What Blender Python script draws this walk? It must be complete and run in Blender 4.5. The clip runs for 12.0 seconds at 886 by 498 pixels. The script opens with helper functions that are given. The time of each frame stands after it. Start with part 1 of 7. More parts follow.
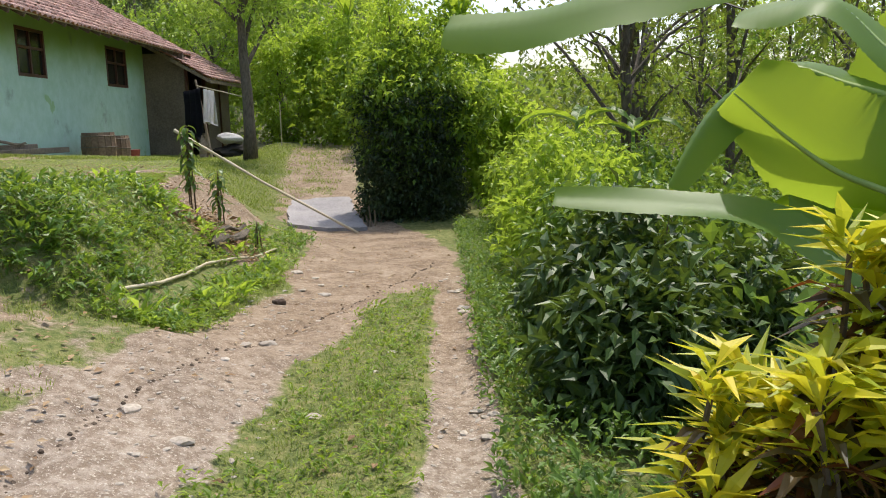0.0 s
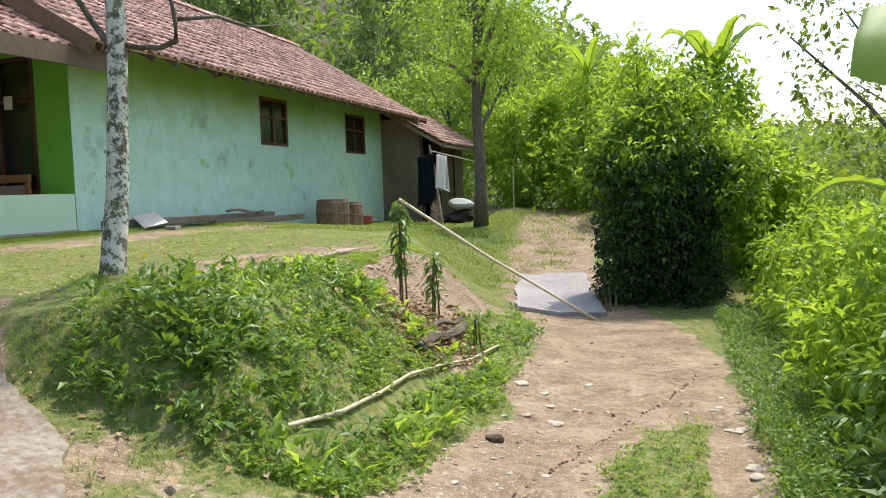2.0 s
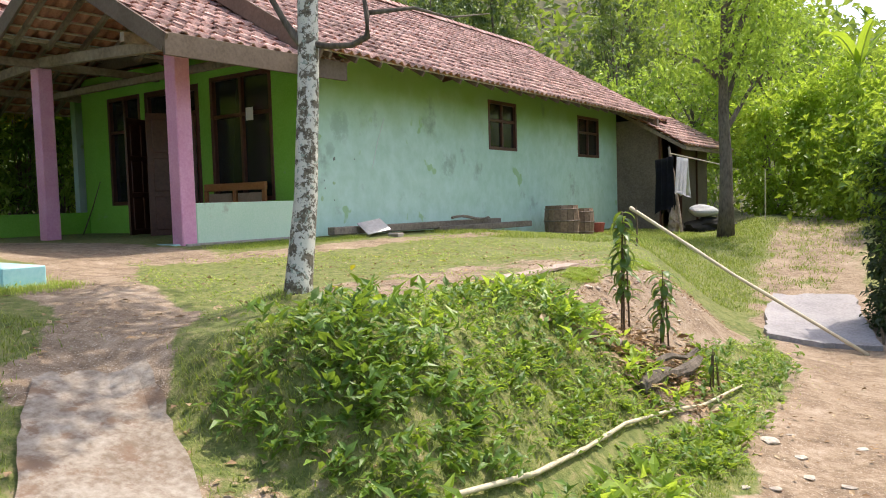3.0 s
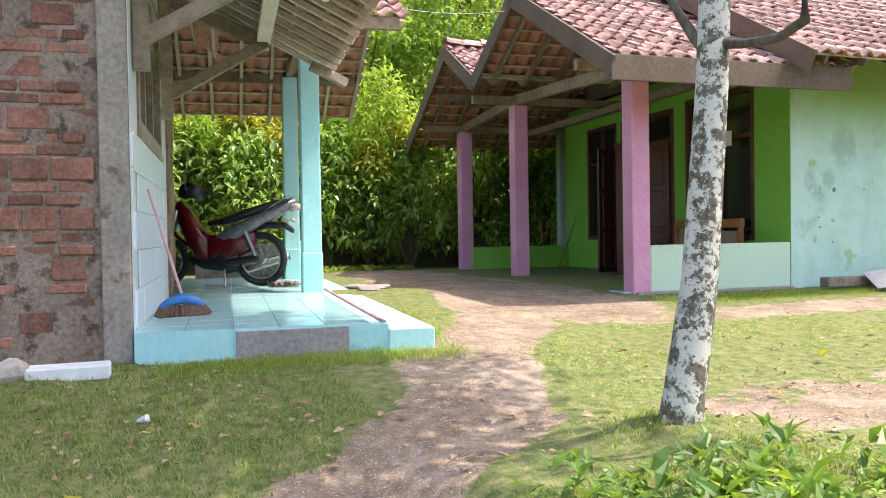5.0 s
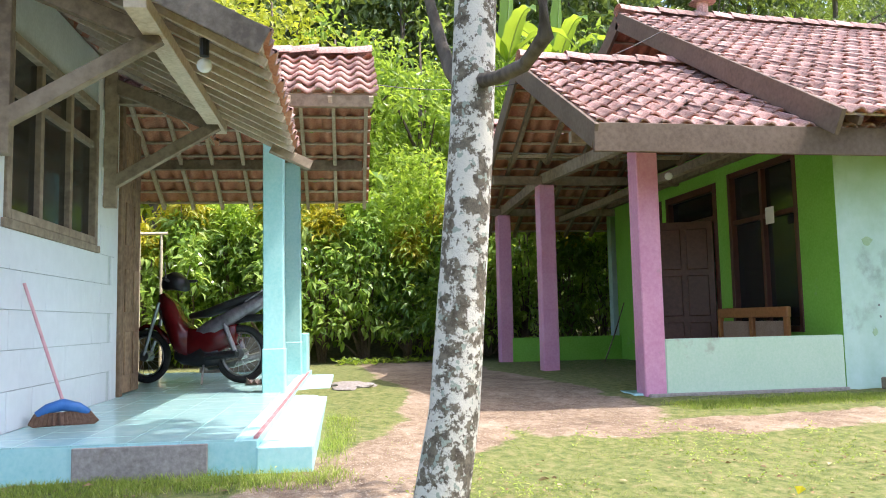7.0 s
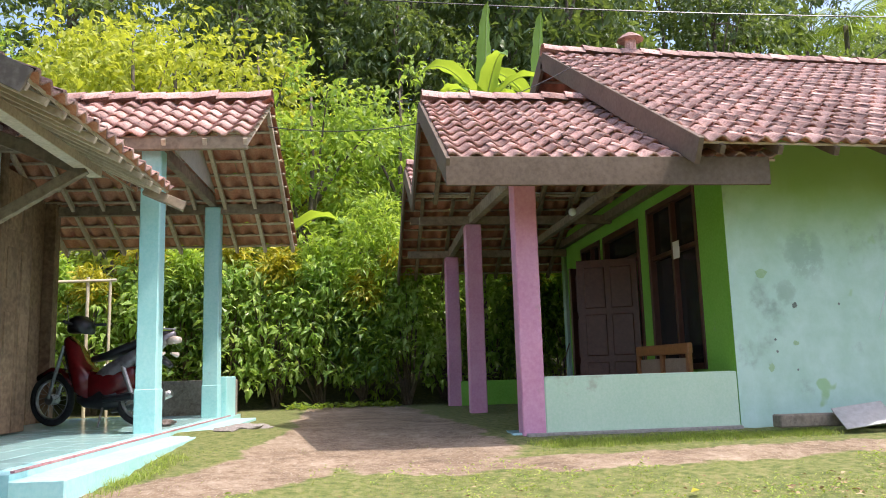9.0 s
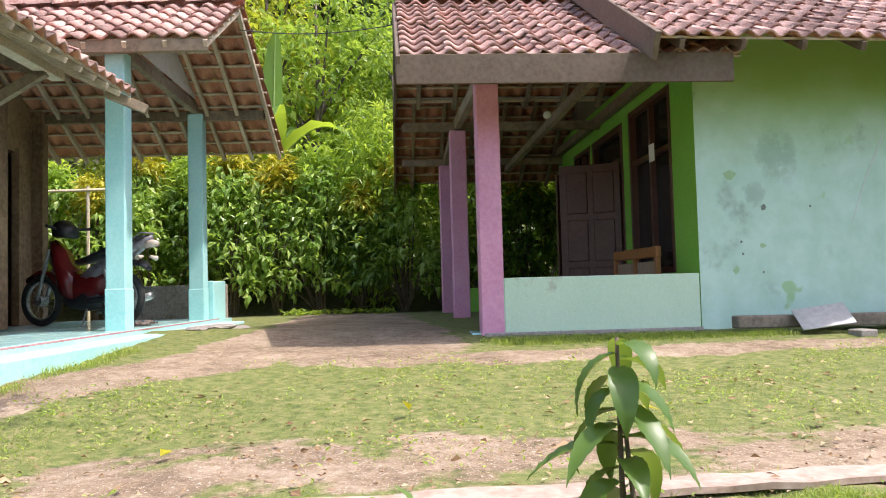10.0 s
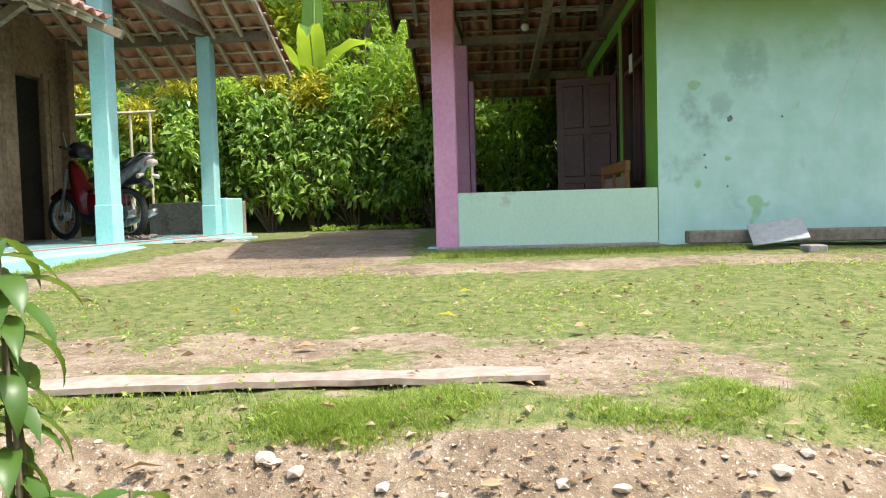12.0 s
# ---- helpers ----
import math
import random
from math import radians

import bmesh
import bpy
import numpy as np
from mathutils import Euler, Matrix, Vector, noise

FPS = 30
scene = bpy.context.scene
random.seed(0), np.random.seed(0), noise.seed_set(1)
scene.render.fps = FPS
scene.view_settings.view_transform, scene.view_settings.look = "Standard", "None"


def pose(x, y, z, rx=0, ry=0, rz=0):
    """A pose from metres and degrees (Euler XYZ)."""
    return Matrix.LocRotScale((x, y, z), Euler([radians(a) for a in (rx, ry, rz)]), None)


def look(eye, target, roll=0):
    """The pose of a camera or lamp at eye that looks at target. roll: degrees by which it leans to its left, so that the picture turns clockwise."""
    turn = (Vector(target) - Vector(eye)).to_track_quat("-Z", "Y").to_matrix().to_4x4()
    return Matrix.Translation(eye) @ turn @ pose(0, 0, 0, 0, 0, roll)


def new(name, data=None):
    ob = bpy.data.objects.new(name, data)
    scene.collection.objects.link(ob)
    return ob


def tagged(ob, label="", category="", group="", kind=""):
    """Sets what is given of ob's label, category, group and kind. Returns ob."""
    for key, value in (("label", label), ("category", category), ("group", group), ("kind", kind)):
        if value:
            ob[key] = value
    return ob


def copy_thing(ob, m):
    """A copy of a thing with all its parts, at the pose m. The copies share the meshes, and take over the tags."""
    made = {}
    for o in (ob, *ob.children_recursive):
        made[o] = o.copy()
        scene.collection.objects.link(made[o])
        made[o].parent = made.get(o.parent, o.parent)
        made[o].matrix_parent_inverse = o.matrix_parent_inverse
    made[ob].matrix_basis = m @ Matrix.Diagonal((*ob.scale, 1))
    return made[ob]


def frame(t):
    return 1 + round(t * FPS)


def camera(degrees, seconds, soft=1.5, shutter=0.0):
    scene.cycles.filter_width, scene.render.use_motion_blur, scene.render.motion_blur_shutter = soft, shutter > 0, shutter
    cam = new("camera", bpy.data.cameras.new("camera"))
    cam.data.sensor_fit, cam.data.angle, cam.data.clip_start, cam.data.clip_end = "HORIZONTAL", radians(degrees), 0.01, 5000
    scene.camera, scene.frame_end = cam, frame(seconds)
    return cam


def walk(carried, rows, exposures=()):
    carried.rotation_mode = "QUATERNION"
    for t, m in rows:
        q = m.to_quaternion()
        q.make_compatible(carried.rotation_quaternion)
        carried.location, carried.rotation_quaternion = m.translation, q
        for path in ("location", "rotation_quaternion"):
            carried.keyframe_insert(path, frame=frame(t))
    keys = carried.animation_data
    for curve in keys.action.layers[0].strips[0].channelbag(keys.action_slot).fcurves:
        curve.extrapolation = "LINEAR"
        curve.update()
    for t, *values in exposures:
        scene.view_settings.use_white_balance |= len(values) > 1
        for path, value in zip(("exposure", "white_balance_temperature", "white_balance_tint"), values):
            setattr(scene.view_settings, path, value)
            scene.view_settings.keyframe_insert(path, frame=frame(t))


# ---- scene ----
cam = camera(57.9, 12.0, 1.0)
METRES, EYE, TILT, LEAN, TURN = 10.0, 1.5, 0.0, 0.0, 0.0
ROWS = [
    (0.0, 0.0, 0.0, 0.0, -0.24, -9.02, 1.54),
    (0.5, -0.0059, 0.0441, 0.0029, 2.21, -7.93, 1.61),
    (1.0, -0.0098, 0.091, 0.0084, 6.2, -6.37, 1.86),
    (1.5, -0.0168, 0.1319, 0.0092, 11.12, -4.92, 1.81),
    (2.0, -0.026, 0.1717, 0.0123, 16.28, -4.27, 1.83),
    (2.5, -0.0316, 0.2168, 0.016, 23.92, -3.92, 1.87),
    (3.0, -0.0425, 0.2569, 0.0168, 33.16, -3.48, 1.72),
    (3.5, -0.0652, 0.2958, 0.0273, 43.66, -2.9, 1.42),
    (5.5, -0.1258, 0.4523, 0.0412, 72.57, 0.21, 1.12),
    (6.0, -0.1344, 0.4953, 0.0432, 73.61, 1.61, 1.19),
    (6.5, -0.1506, 0.5354, 0.0446, 74.7, 3.46, 1.23),
    (7.0, -0.1598, 0.5716, 0.0454, 77.28, 5.15, 1.18),
    (7.5, -0.1584, 0.6153, 0.0443, 78.38, 7.32, 1.47),
    (9.5, -0.126, 0.7725, 0.0225, 80.91, 8.35, 1.69),
    (10.0, -0.1223, 0.8095, 0.0139, 83.1, 2.85, 1.52),
    (10.5, -0.114, 0.8476, 0.009, 85.27, -0.28, 1.49),
    (11.0, -0.1051, 0.8869, 0.0075, 88.53, -1.65, 1.55),
    (11.5, -0.1022, 0.9253, 0.0067, 90.25, -2.6, 1.61),
    (12.0, -0.0954, 0.9603, 0.0071, 90.91, -2.81, 1.62),
]
EXPOSURES = [(0.0, 0.62, 6600, 10), (0.5, 0.37, 6600, 11), (1.0, 0.75, 6600, 9), (1.5, 0.77, 6500, 6), (2.5, 1.09, 6620, 9), (3.5, 1.13, 6850, 16), (5.5, 1.67, 6370, 16), (6.5, 1.67, 6320, 17), (7.5, 1.49, 6320, 17), (9.5, 1.25, 6470, 18), (10.5, 1.33, 6470, 13), (11.5, 1.3, 6470, 6), (12.0, 1.32, 6420, 6)]
walk(cam, [(t, pose(0, 0, EYE, TILT, LEAN, TURN) @ pose(METRES * x, METRES * y, METRES * z, 90 + pitch, roll, yaw)) for t, x, y, z, yaw, pitch, roll in ROWS], EXPOSURES)

# ---- light ----
SUN_DIR = Vector((0.18, 0.455, 1.0)).normalized()
world = bpy.data.worlds.new("sky")
scene.world = world
world.use_nodes = True
wn = world.node_tree
bg = wn.nodes["Background"]
sky = wn.nodes.new("ShaderNodeTexSky")
sky.sky_type, sky.sun_disc = "NISHITA", False
sky.sun_elevation = math.asin(SUN_DIR.z)
sky.sun_rotation = math.atan2(SUN_DIR.x, SUN_DIR.y)
sky.air_density, sky.dust_density, sky.ozone_density = 1.0, 3.0, 1.0
bg.inputs["Strength"].default_value = 0.15
wn.links.new(sky.outputs["Color"], bg.inputs["Color"])
sun = new("sun", bpy.data.lights.new("sun", "SUN"))
sun.data.energy, sun.data.angle, sun.data.color = 2.05, radians(0.53), (1.0, 0.95, 0.86)
sun.matrix_world = look(SUN_DIR * 60, (0, 0, 0))


# ---- materials ----
def nodes_of(name):
    m = bpy.data.materials.new(name)
    m.use_nodes = True
    t = m.node_tree
    return m, t, t.nodes["Principled BSDF"], t.links


def noise_at(t, links, coord, scale, detail=4, rough=0.6):
    n = t.nodes.new("ShaderNodeTexNoise")
    n.inputs["Scale"].default_value, n.inputs["Detail"].default_value, n.inputs["Roughness"].default_value = scale, detail, rough
    links.new(coord, n.inputs["Vector"])
    return n.outputs["Fac"]


def ramp(t, links, fac, stops):
    r = t.nodes.new("ShaderNodeValToRGB")
    els = r.color_ramp.elements
    while len(els) < len(stops):
        els.new(0.5)
    for el, (p, c) in zip(els, stops):
        el.position, el.color = p, (*c, 1)
    links.new(fac, r.inputs["Fac"])
    return r.outputs["Color"]


def mixc(t, links, fac, a, b, how="MIX"):
    n = t.nodes.new("ShaderNodeMix")
    n.data_type, n.blend_type = "RGBA", how
    for sock, val in ((n.inputs["Factor"], fac), (n.inputs["A"], a), (n.inputs["B"], b)):
        if isinstance(val, (int, float)):
            sock.default_value = val
        elif isinstance(val, tuple):
            sock.default_value = (*val, 1)
        else:
            links.new(val, sock)
    return n.outputs["Result"]


def math_n(t, links, op, a, b=0.0):
    n = t.nodes.new("ShaderNodeMath")
    n.operation = op
    n.use_clamp = op in ("ADD", "SUBTRACT", "MULTIPLY_ADD")
    for sock, val in zip(n.inputs, (a, b)):
        if isinstance(val, (int, float)):
            sock.default_value = val
        else:
            links.new(val, sock)
    return n.outputs[0]


def span(t, links, fac, lo, hi):
    n = t.nodes.new("ShaderNodeMapRange")
    n.interpolation_type = "SMOOTHSTEP"
    n.inputs["From Min"].default_value, n.inputs["From Max"].default_value = lo, hi
    links.new(fac, n.inputs["Value"])
    return n.outputs["Result"]


def bump(t, links, p, height, strength, dist):
    b = t.nodes.new("ShaderNodeBump")
    b.inputs["Strength"].default_value, b.inputs["Distance"].default_value = strength, dist
    links.new(height, b.inputs["Height"])
    links.new(b.outputs["Normal"], p.inputs["Normal"])


def surf(name, c1, c2, fine=30, coarse=1.5, rough=0.8, relief=0.3, dist=0.01, stain=None, stain_lo=0.55, metal=0.0, stretch=None, vary=0.0, islands=0.0):
    """A surface of two tones with fine grain, larger blotches and, if given, stains of a third tone."""
    m, t, p, links = nodes_of(name)
    geo = t.nodes.new("ShaderNodeNewGeometry")
    coord = geo.outputs["Position"]
    if stretch:
        mp = t.nodes.new("ShaderNodeMapping")
        mp.inputs["Scale"].default_value = stretch
        links.new(coord, mp.inputs["Vector"])
        coord = mp.outputs["Vector"]
    a = noise_at(t, links, coord, fine, 5)
    b = noise_at(t, links, coord, coarse, 4)
    mixed = math_n(t, links, "ADD", math_n(t, links, "MULTIPLY", a, 0.55), math_n(t, links, "MULTIPLY", b, 0.45))
    col = ramp(t, links, mixed, ((0.38, c1), (0.62, c2)))
    if stain:
        s = noise_at(t, links, geo.outputs["Position"], coarse * 2.3 + 0.37, 6, 0.7)
        col = mixc(t, links, span(t, links, s, stain_lo, stain_lo + 0.14), col, stain)
    if vary:
        oi = t.nodes.new("ShaderNodeObjectInfo")
        hsv = t.nodes.new("ShaderNodeHueSaturation")
        v = math_n(t, links, "MULTIPLY", oi.outputs["Random"], vary)
        n = t.nodes.new("ShaderNodeMath")
        n.operation = "ADD"
        links.new(v, n.inputs[0])
        n.inputs[1].default_value = 1 - vary / 2
        links.new(n.outputs[0], hsv.inputs["Value"])
        links.new(col, hsv.inputs["Color"])
        col = hsv.outputs["Color"]
    if islands:
        hsv = t.nodes.new("ShaderNodeHueSaturation")
        n = t.nodes.new("ShaderNodeMapRange")
        n.inputs["To Min"].default_value, n.inputs["To Max"].default_value = 1 - islands / 2, 1 + islands / 2
        links.new(geo.outputs["Random Per Island"], n.inputs["Value"])
        links.new(n.outputs["Result"], hsv.inputs["Value"])
        links.new(col, hsv.inputs["Color"])
        col = hsv.outputs["Color"]
    links.new(col, p.inputs["Base Color"])
    p.inputs["Roughness"].default_value, p.inputs["Metallic"].default_value = rough, metal
    if relief:
        bump(t, links, p, mixed, relief, dist)
    return m


def leaf_mat(name, stops, rough=0.45, through_light=0.35, tint=(0.45, 0.6, 0.05)):
    """Leaves: each island takes its own tone, and light passes through."""
    m, t, p, links = nodes_of(name)
    geo = t.nodes.new("ShaderNodeNewGeometry")
    big = noise_at(t, links, geo.outputs["Position"], 1.3, 2)
    f = math_n(t, links, "ADD", math_n(t, links, "MULTIPLY", geo.outputs["Random Per Island"], 0.7), math_n(t, links, "MULTIPLY", big, 0.3))
    col = ramp(t, links, f, stops)
    links.new(col, p.inputs["Base Color"])
    p.inputs["Roughness"].default_value = rough
    tr = t.nodes.new("ShaderNodeBsdfTranslucent")
    links.new(mixc(t, links, 0.5, col, tint), tr.inputs["Color"])
    mix = t.nodes.new("ShaderNodeMixShader")
    mix.inputs["Fac"].default_value = through_light
    links.new(p.outputs["BSDF"], mix.inputs[1])
    links.new(tr.outputs["BSDF"], mix.inputs[2])
    links.new(mix.outputs["Shader"], t.nodes["Material Output"].inputs["Surface"])
    return m


def ground_material():
    m, t, p, links = nodes_of("ground")
    geo = t.nodes.new("ShaderNodeNewGeometry")
    pos = geo.outputs["Position"]
    at = t.nodes.new("ShaderNodeAttribute")
    at.attribute_name = "bare"
    gr = t.nodes.new("ShaderNodeAttribute")
    gr.attribute_name = "gravel"
    n1 = noise_at(t, links, pos, 2.2, 6, 0.65)
    n2 = noise_at(t, links, pos, 14, 5, 0.7)
    n3 = noise_at(t, links, pos, 70, 3, 0.7)
    grass = ramp(t, links, n2, ((0.3, (0.07, 0.1, 0.022)), (0.48, (0.155, 0.185, 0.045)), (0.62, (0.25, 0.235, 0.09)), (0.76, (0.34, 0.27, 0.165))))
    soil = ramp(t, links, math_n(t, links, "ADD", math_n(t, links, "MULTIPLY", n1, 0.5), math_n(t, links, "MULTIPLY", n2, 0.5)),
                ((0.34, (0.12, 0.076, 0.046)), (0.5, (0.28, 0.2, 0.128)), (0.66, (0.46, 0.36, 0.265))))
    soil = mixc(t, links, span(t, links, n3, 0.56, 0.68), soil, (0.55, 0.47, 0.38))
    stony = mixc(t, links, span(t, links, n2, 0.42, 0.6), (0.24, 0.2, 0.165), (0.47, 0.42, 0.37))
    stony = mixc(t, links, span(t, links, n3, 0.52, 0.66), stony, (0.62, 0.57, 0.5))
    soil = mixc(t, links, gr.outputs["Fac"], soil, stony)
    edge = math_n(t, links, "SUBTRACT", math_n(t, links, "ADD", at.outputs["Fac"], math_n(t, links, "MULTIPLY", n2, 0.5)), 0.25)
    edge2 = math_n(t, links, "SUBTRACT", math_n(t, links, "ADD", edge, math_n(t, links, "MULTIPLY", n1, 0.7)), 0.35)
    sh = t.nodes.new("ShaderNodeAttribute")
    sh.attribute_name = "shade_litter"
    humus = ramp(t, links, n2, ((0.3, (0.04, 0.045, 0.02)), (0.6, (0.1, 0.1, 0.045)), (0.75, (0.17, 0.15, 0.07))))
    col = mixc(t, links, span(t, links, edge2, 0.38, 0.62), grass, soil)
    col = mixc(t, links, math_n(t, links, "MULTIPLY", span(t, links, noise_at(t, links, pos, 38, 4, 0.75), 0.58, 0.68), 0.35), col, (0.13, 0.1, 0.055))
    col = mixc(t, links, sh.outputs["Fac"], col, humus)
    links.new(col, p.inputs["Base Color"])
    p.inputs["Roughness"].default_value = 0.95
    h = math_n(t, links, "ADD", math_n(t, links, "MULTIPLY", n2, 0.6), math_n(t, links, "MULTIPLY", n3, 0.4))
    bump(t, links, p, h, 0.8, 0.035)
    return m


def wall_paint():
    """Mint wash over plaster that turns leaf green under the eaves, with damp patches of grey mould and green show-through."""
    m, t, p, links = nodes_of("mint_wash")
    geo = t.nodes.new("ShaderNodeNewGeometry")
    pos = geo.outputs["Position"]
    sep = t.nodes.new("ShaderNodeSeparateXYZ")
    links.new(pos, sep.inputs["Vector"])
    n1 = noise_at(t, links, pos, 1.1, 5, 0.6)
    n2 = noise_at(t, links, pos, 3.3, 6, 0.65)
    n3 = noise_at(t, links, pos, 45, 4, 0.6)
    mint = ramp(t, links, n2, ((0.35, (0.5, 0.73, 0.6)), (0.65, (0.62, 0.83, 0.74))))
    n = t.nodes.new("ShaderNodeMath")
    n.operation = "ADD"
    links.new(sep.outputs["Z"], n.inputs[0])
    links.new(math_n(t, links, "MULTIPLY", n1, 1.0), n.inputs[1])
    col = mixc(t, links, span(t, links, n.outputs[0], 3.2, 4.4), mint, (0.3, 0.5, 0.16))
    mould = noise_at(t, links, pos, 0.95, 7, 0.68)
    col = mixc(t, links, math_n(t, links, "MULTIPLY", span(t, links, mould, 0.57, 0.72), 0.55), col, (0.16, 0.24, 0.19))
    for spot, size in (((-8.8, 12.45, 2.9), 0.42), ((-8.8, 12.2, 2.5), 0.22), ((-8.8, 15.6, 2.3), 0.4)):
        vm = t.nodes.new("ShaderNodeVectorMath")
        vm.operation = "DISTANCE"
        links.new(pos, vm.inputs[0])
        vm.inputs[1].default_value = spot
        near = span(t, links, vm.outputs["Value"], size, size * 0.2)
        blot = span(t, links, math_n(t, links, "ADD", noise_at(t, links, pos, 5.5, 8, 0.72), math_n(t, links, "MULTIPLY", near, 0.22)), 0.56, 0.72)
        col = mixc(t, links, math_n(t, links, "MULTIPLY", math_n(t, links, "MULTIPLY", near, blot), 0.42), col, (0.22, 0.36, 0.27))
    show = noise_at(t, links, pos, 2.1, 3, 0.5)
    col = mixc(t, links, math_n(t, links, "MULTIPLY", span(t, links, show, 0.68, 0.72), 0.6), col, (0.3, 0.55, 0.15))
    links.new(col, p.inputs["Base Color"])
    p.inputs["Roughness"].default_value = 0.85
    bump(t, links, p, math_n(t, links, "ADD", math_n(t, links, "MULTIPLY", n3, 0.4), math_n(t, links, "MULTIPLY", n2, 0.6)), 0.25, 0.012)
    return m


def bark_lichen():
    m, t, p, links = nodes_of("lichen_bark")
    geo = t.nodes.new("ShaderNodeNewGeometry")
    pos = geo.outputs["Position"]
    n = noise_at(t, links, pos, 40, 5, 0.7)
    bark = ramp(t, links, n, ((0.35, (0.075, 0.06, 0.04)), (0.65, (0.23, 0.195, 0.14))))
    v = noise_at(t, links, pos, 13, 6, 0.72)
    col = mixc(t, links, span(t, links, v, 0.475, 0.525), bark, (0.66, 0.63, 0.54))
    v2 = noise_at(t, links, pos, 37, 3, 0.5)
    col = mixc(t, links, span(t, links, v2, 0.6, 0.63), col, (0.33, 0.37, 0.3))
    links.new(col, p.inputs["Base Color"])
    p.inputs["Roughness"].default_value = 0.9
    bump(t, links, p, n, 0.5, 0.01)
    return m


def glass_dark():
    m, t, p, links = nodes_of("window_glass")
    p.inputs["Base Color"].default_value = (0.02, 0.022, 0.022, 1)
    p.inputs["Roughness"].default_value = 0.06
    geo = t.nodes.new("ShaderNodeNewGeometry")
    links.new(math_n(t, links, "MULTIPLY", noise_at(t, links, geo.outputs["Position"], 6), 0.25), p.inputs["Roughness"])
    return m


M_GROUND = ground_material()
M_MINT = wall_paint()
M_LICHEN = bark_lichen()
M_GLASS = glass_dark()
M_GREEN = surf("leaf_green_paint", (0.2, 0.5, 0.05), (0.27, 0.6, 0.09), 40, 1.2, 0.7, 0.15, stain=(0.3, 0.5, 0.2), stain_lo=0.62)
M_MINTLOW = surf("pale_mint_paint", (0.56, 0.77, 0.56), (0.68, 0.84, 0.66), 40, 1.0, 0.75, 0.2, stain=(0.52, 0.6, 0.44), stain_lo=0.57)
M_PINK = surf("pink_paint", (0.71, 0.3, 0.46), (0.81, 0.41, 0.57), 30, 2.0, 0.7, 0.15, stain=(0.6, 0.33, 0.4), stain_lo=0.62)
M_TEAL = surf("aqua_paint", (0.34, 0.68, 0.67), (0.48, 0.77, 0.75), 30, 2.0, 0.6, 0.15, stain=(0.4, 0.6, 0.58), stain_lo=0.62)
M_CLAYRAW = surf("bare_clay", (0.42, 0.16, 0.09), (0.6, 0.3, 0.19), 40, 4.0, 0.9, 0.3, 0.004)
M_TILEROOF = surf("clay_tile", (0.33, 0.16, 0.13), (0.64, 0.44, 0.38), 50, 4.0, 0.85, 0.35, stain=(0.13, 0.09, 0.08), stain_lo=0.54, vary=0.75)
M_TILEROOFJ = surf("clay_tile_joined", (0.33, 0.16, 0.13), (0.64, 0.44, 0.38), 50, 4.0, 0.85, 0.35, stain=(0.13, 0.09, 0.08), stain_lo=0.54, islands=0.75)
M_WOOD = surf("weathered_timber", (0.18, 0.13, 0.088), (0.36, 0.28, 0.195), 14, 2.0, 0.8, 0.4, 0.006, stretch=(1, 1, 1), vary=0.3)
M_FASCIA = surf("taupe_board", (0.115, 0.078, 0.05), (0.18, 0.128, 0.088), 25, 2.5, 0.75, 0.25, 0.006)
M_BROWNTIMBER = surf("brown_timber", (0.17, 0.1, 0.055), (0.34, 0.22, 0.13), 16, 2.0, 0.7, 0.4, 0.006, vary=0.3)
M_RAFTER = surf("pale_batten", (0.42, 0.33, 0.23), (0.6, 0.5, 0.38), 30, 3.0, 0.8, 0.25, 0.005, vary=0.3)
M_DARKWOOD = surf("brown_varnish", (0.075, 0.025, 0.016), (0.13, 0.05, 0.032), 20, 2.0, 0.4, 0.2, 0.004)
M_ORANGEWOOD = surf("orange_varnish", (0.32, 0.12, 0.04), (0.45, 0.19, 0.07), 25, 3.0, 0.4, 0.2, 0.004)
M_PLANK = surf("grey_plank", (0.14, 0.11, 0.085), (0.29, 0.24, 0.19), 20, 2.0, 0.85, 0.4, 0.008, stain=(0.1, 0.085, 0.07), stain_lo=0.6)
M_RAMP = surf("dirty_concrete", (0.2, 0.15, 0.105), (0.4, 0.35, 0.285), 26, 2.2, 0.95, 0.7, 0.02, stain=(0.2, 0.13, 0.085), stain_lo=0.5)
M_PALEPLANK = surf("pale_plank", (0.3, 0.21, 0.16), (0.5, 0.38, 0.315), 22, 3.0, 0.85, 0.4, 0.006)
M_CONCRETE = surf("concrete", (0.24, 0.21, 0.19), (0.42, 0.38, 0.345), 35, 1.3, 0.9, 0.4, 0.012, stain=(0.25, 0.2, 0.16), stain_lo=0.57)
M_RENDER = surf("grey_render", (0.24, 0.195, 0.155), (0.42, 0.36, 0.3), 30, 2.0, 0.9, 0.5, 0.015, stain=(0.16, 0.12, 0.09), stain_lo=0.55)
M_BRICK = surf("red_brick", (0.19, 0.075, 0.05), (0.38, 0.18, 0.125), 40, 4.0, 0.92, 0.8, 0.014, stain=(0.16, 0.12, 0.09), stain_lo=0.52, vary=0.7)
M_MORTAR = surf("lime_mortar", (0.2, 0.14, 0.1), (0.36, 0.28, 0.22), 35, 2.5, 0.95, 0.9, 0.03, stain=(0.09, 0.06, 0.04), stain_lo=0.5)
M_WTILE = surf("white_glazed_tile", (0.8, 0.82, 0.84), (0.86, 0.88, 0.9), 10, 0.8, 0.22, 0.03, 0.002)
M_FTILE = surf("aqua_floor_tile", (0.38, 0.67, 0.65), (0.5, 0.75, 0.73), 12, 1.2, 0.15, 0.03, 0.002, stain=(0.5, 0.68, 0.64), stain_lo=0.6)
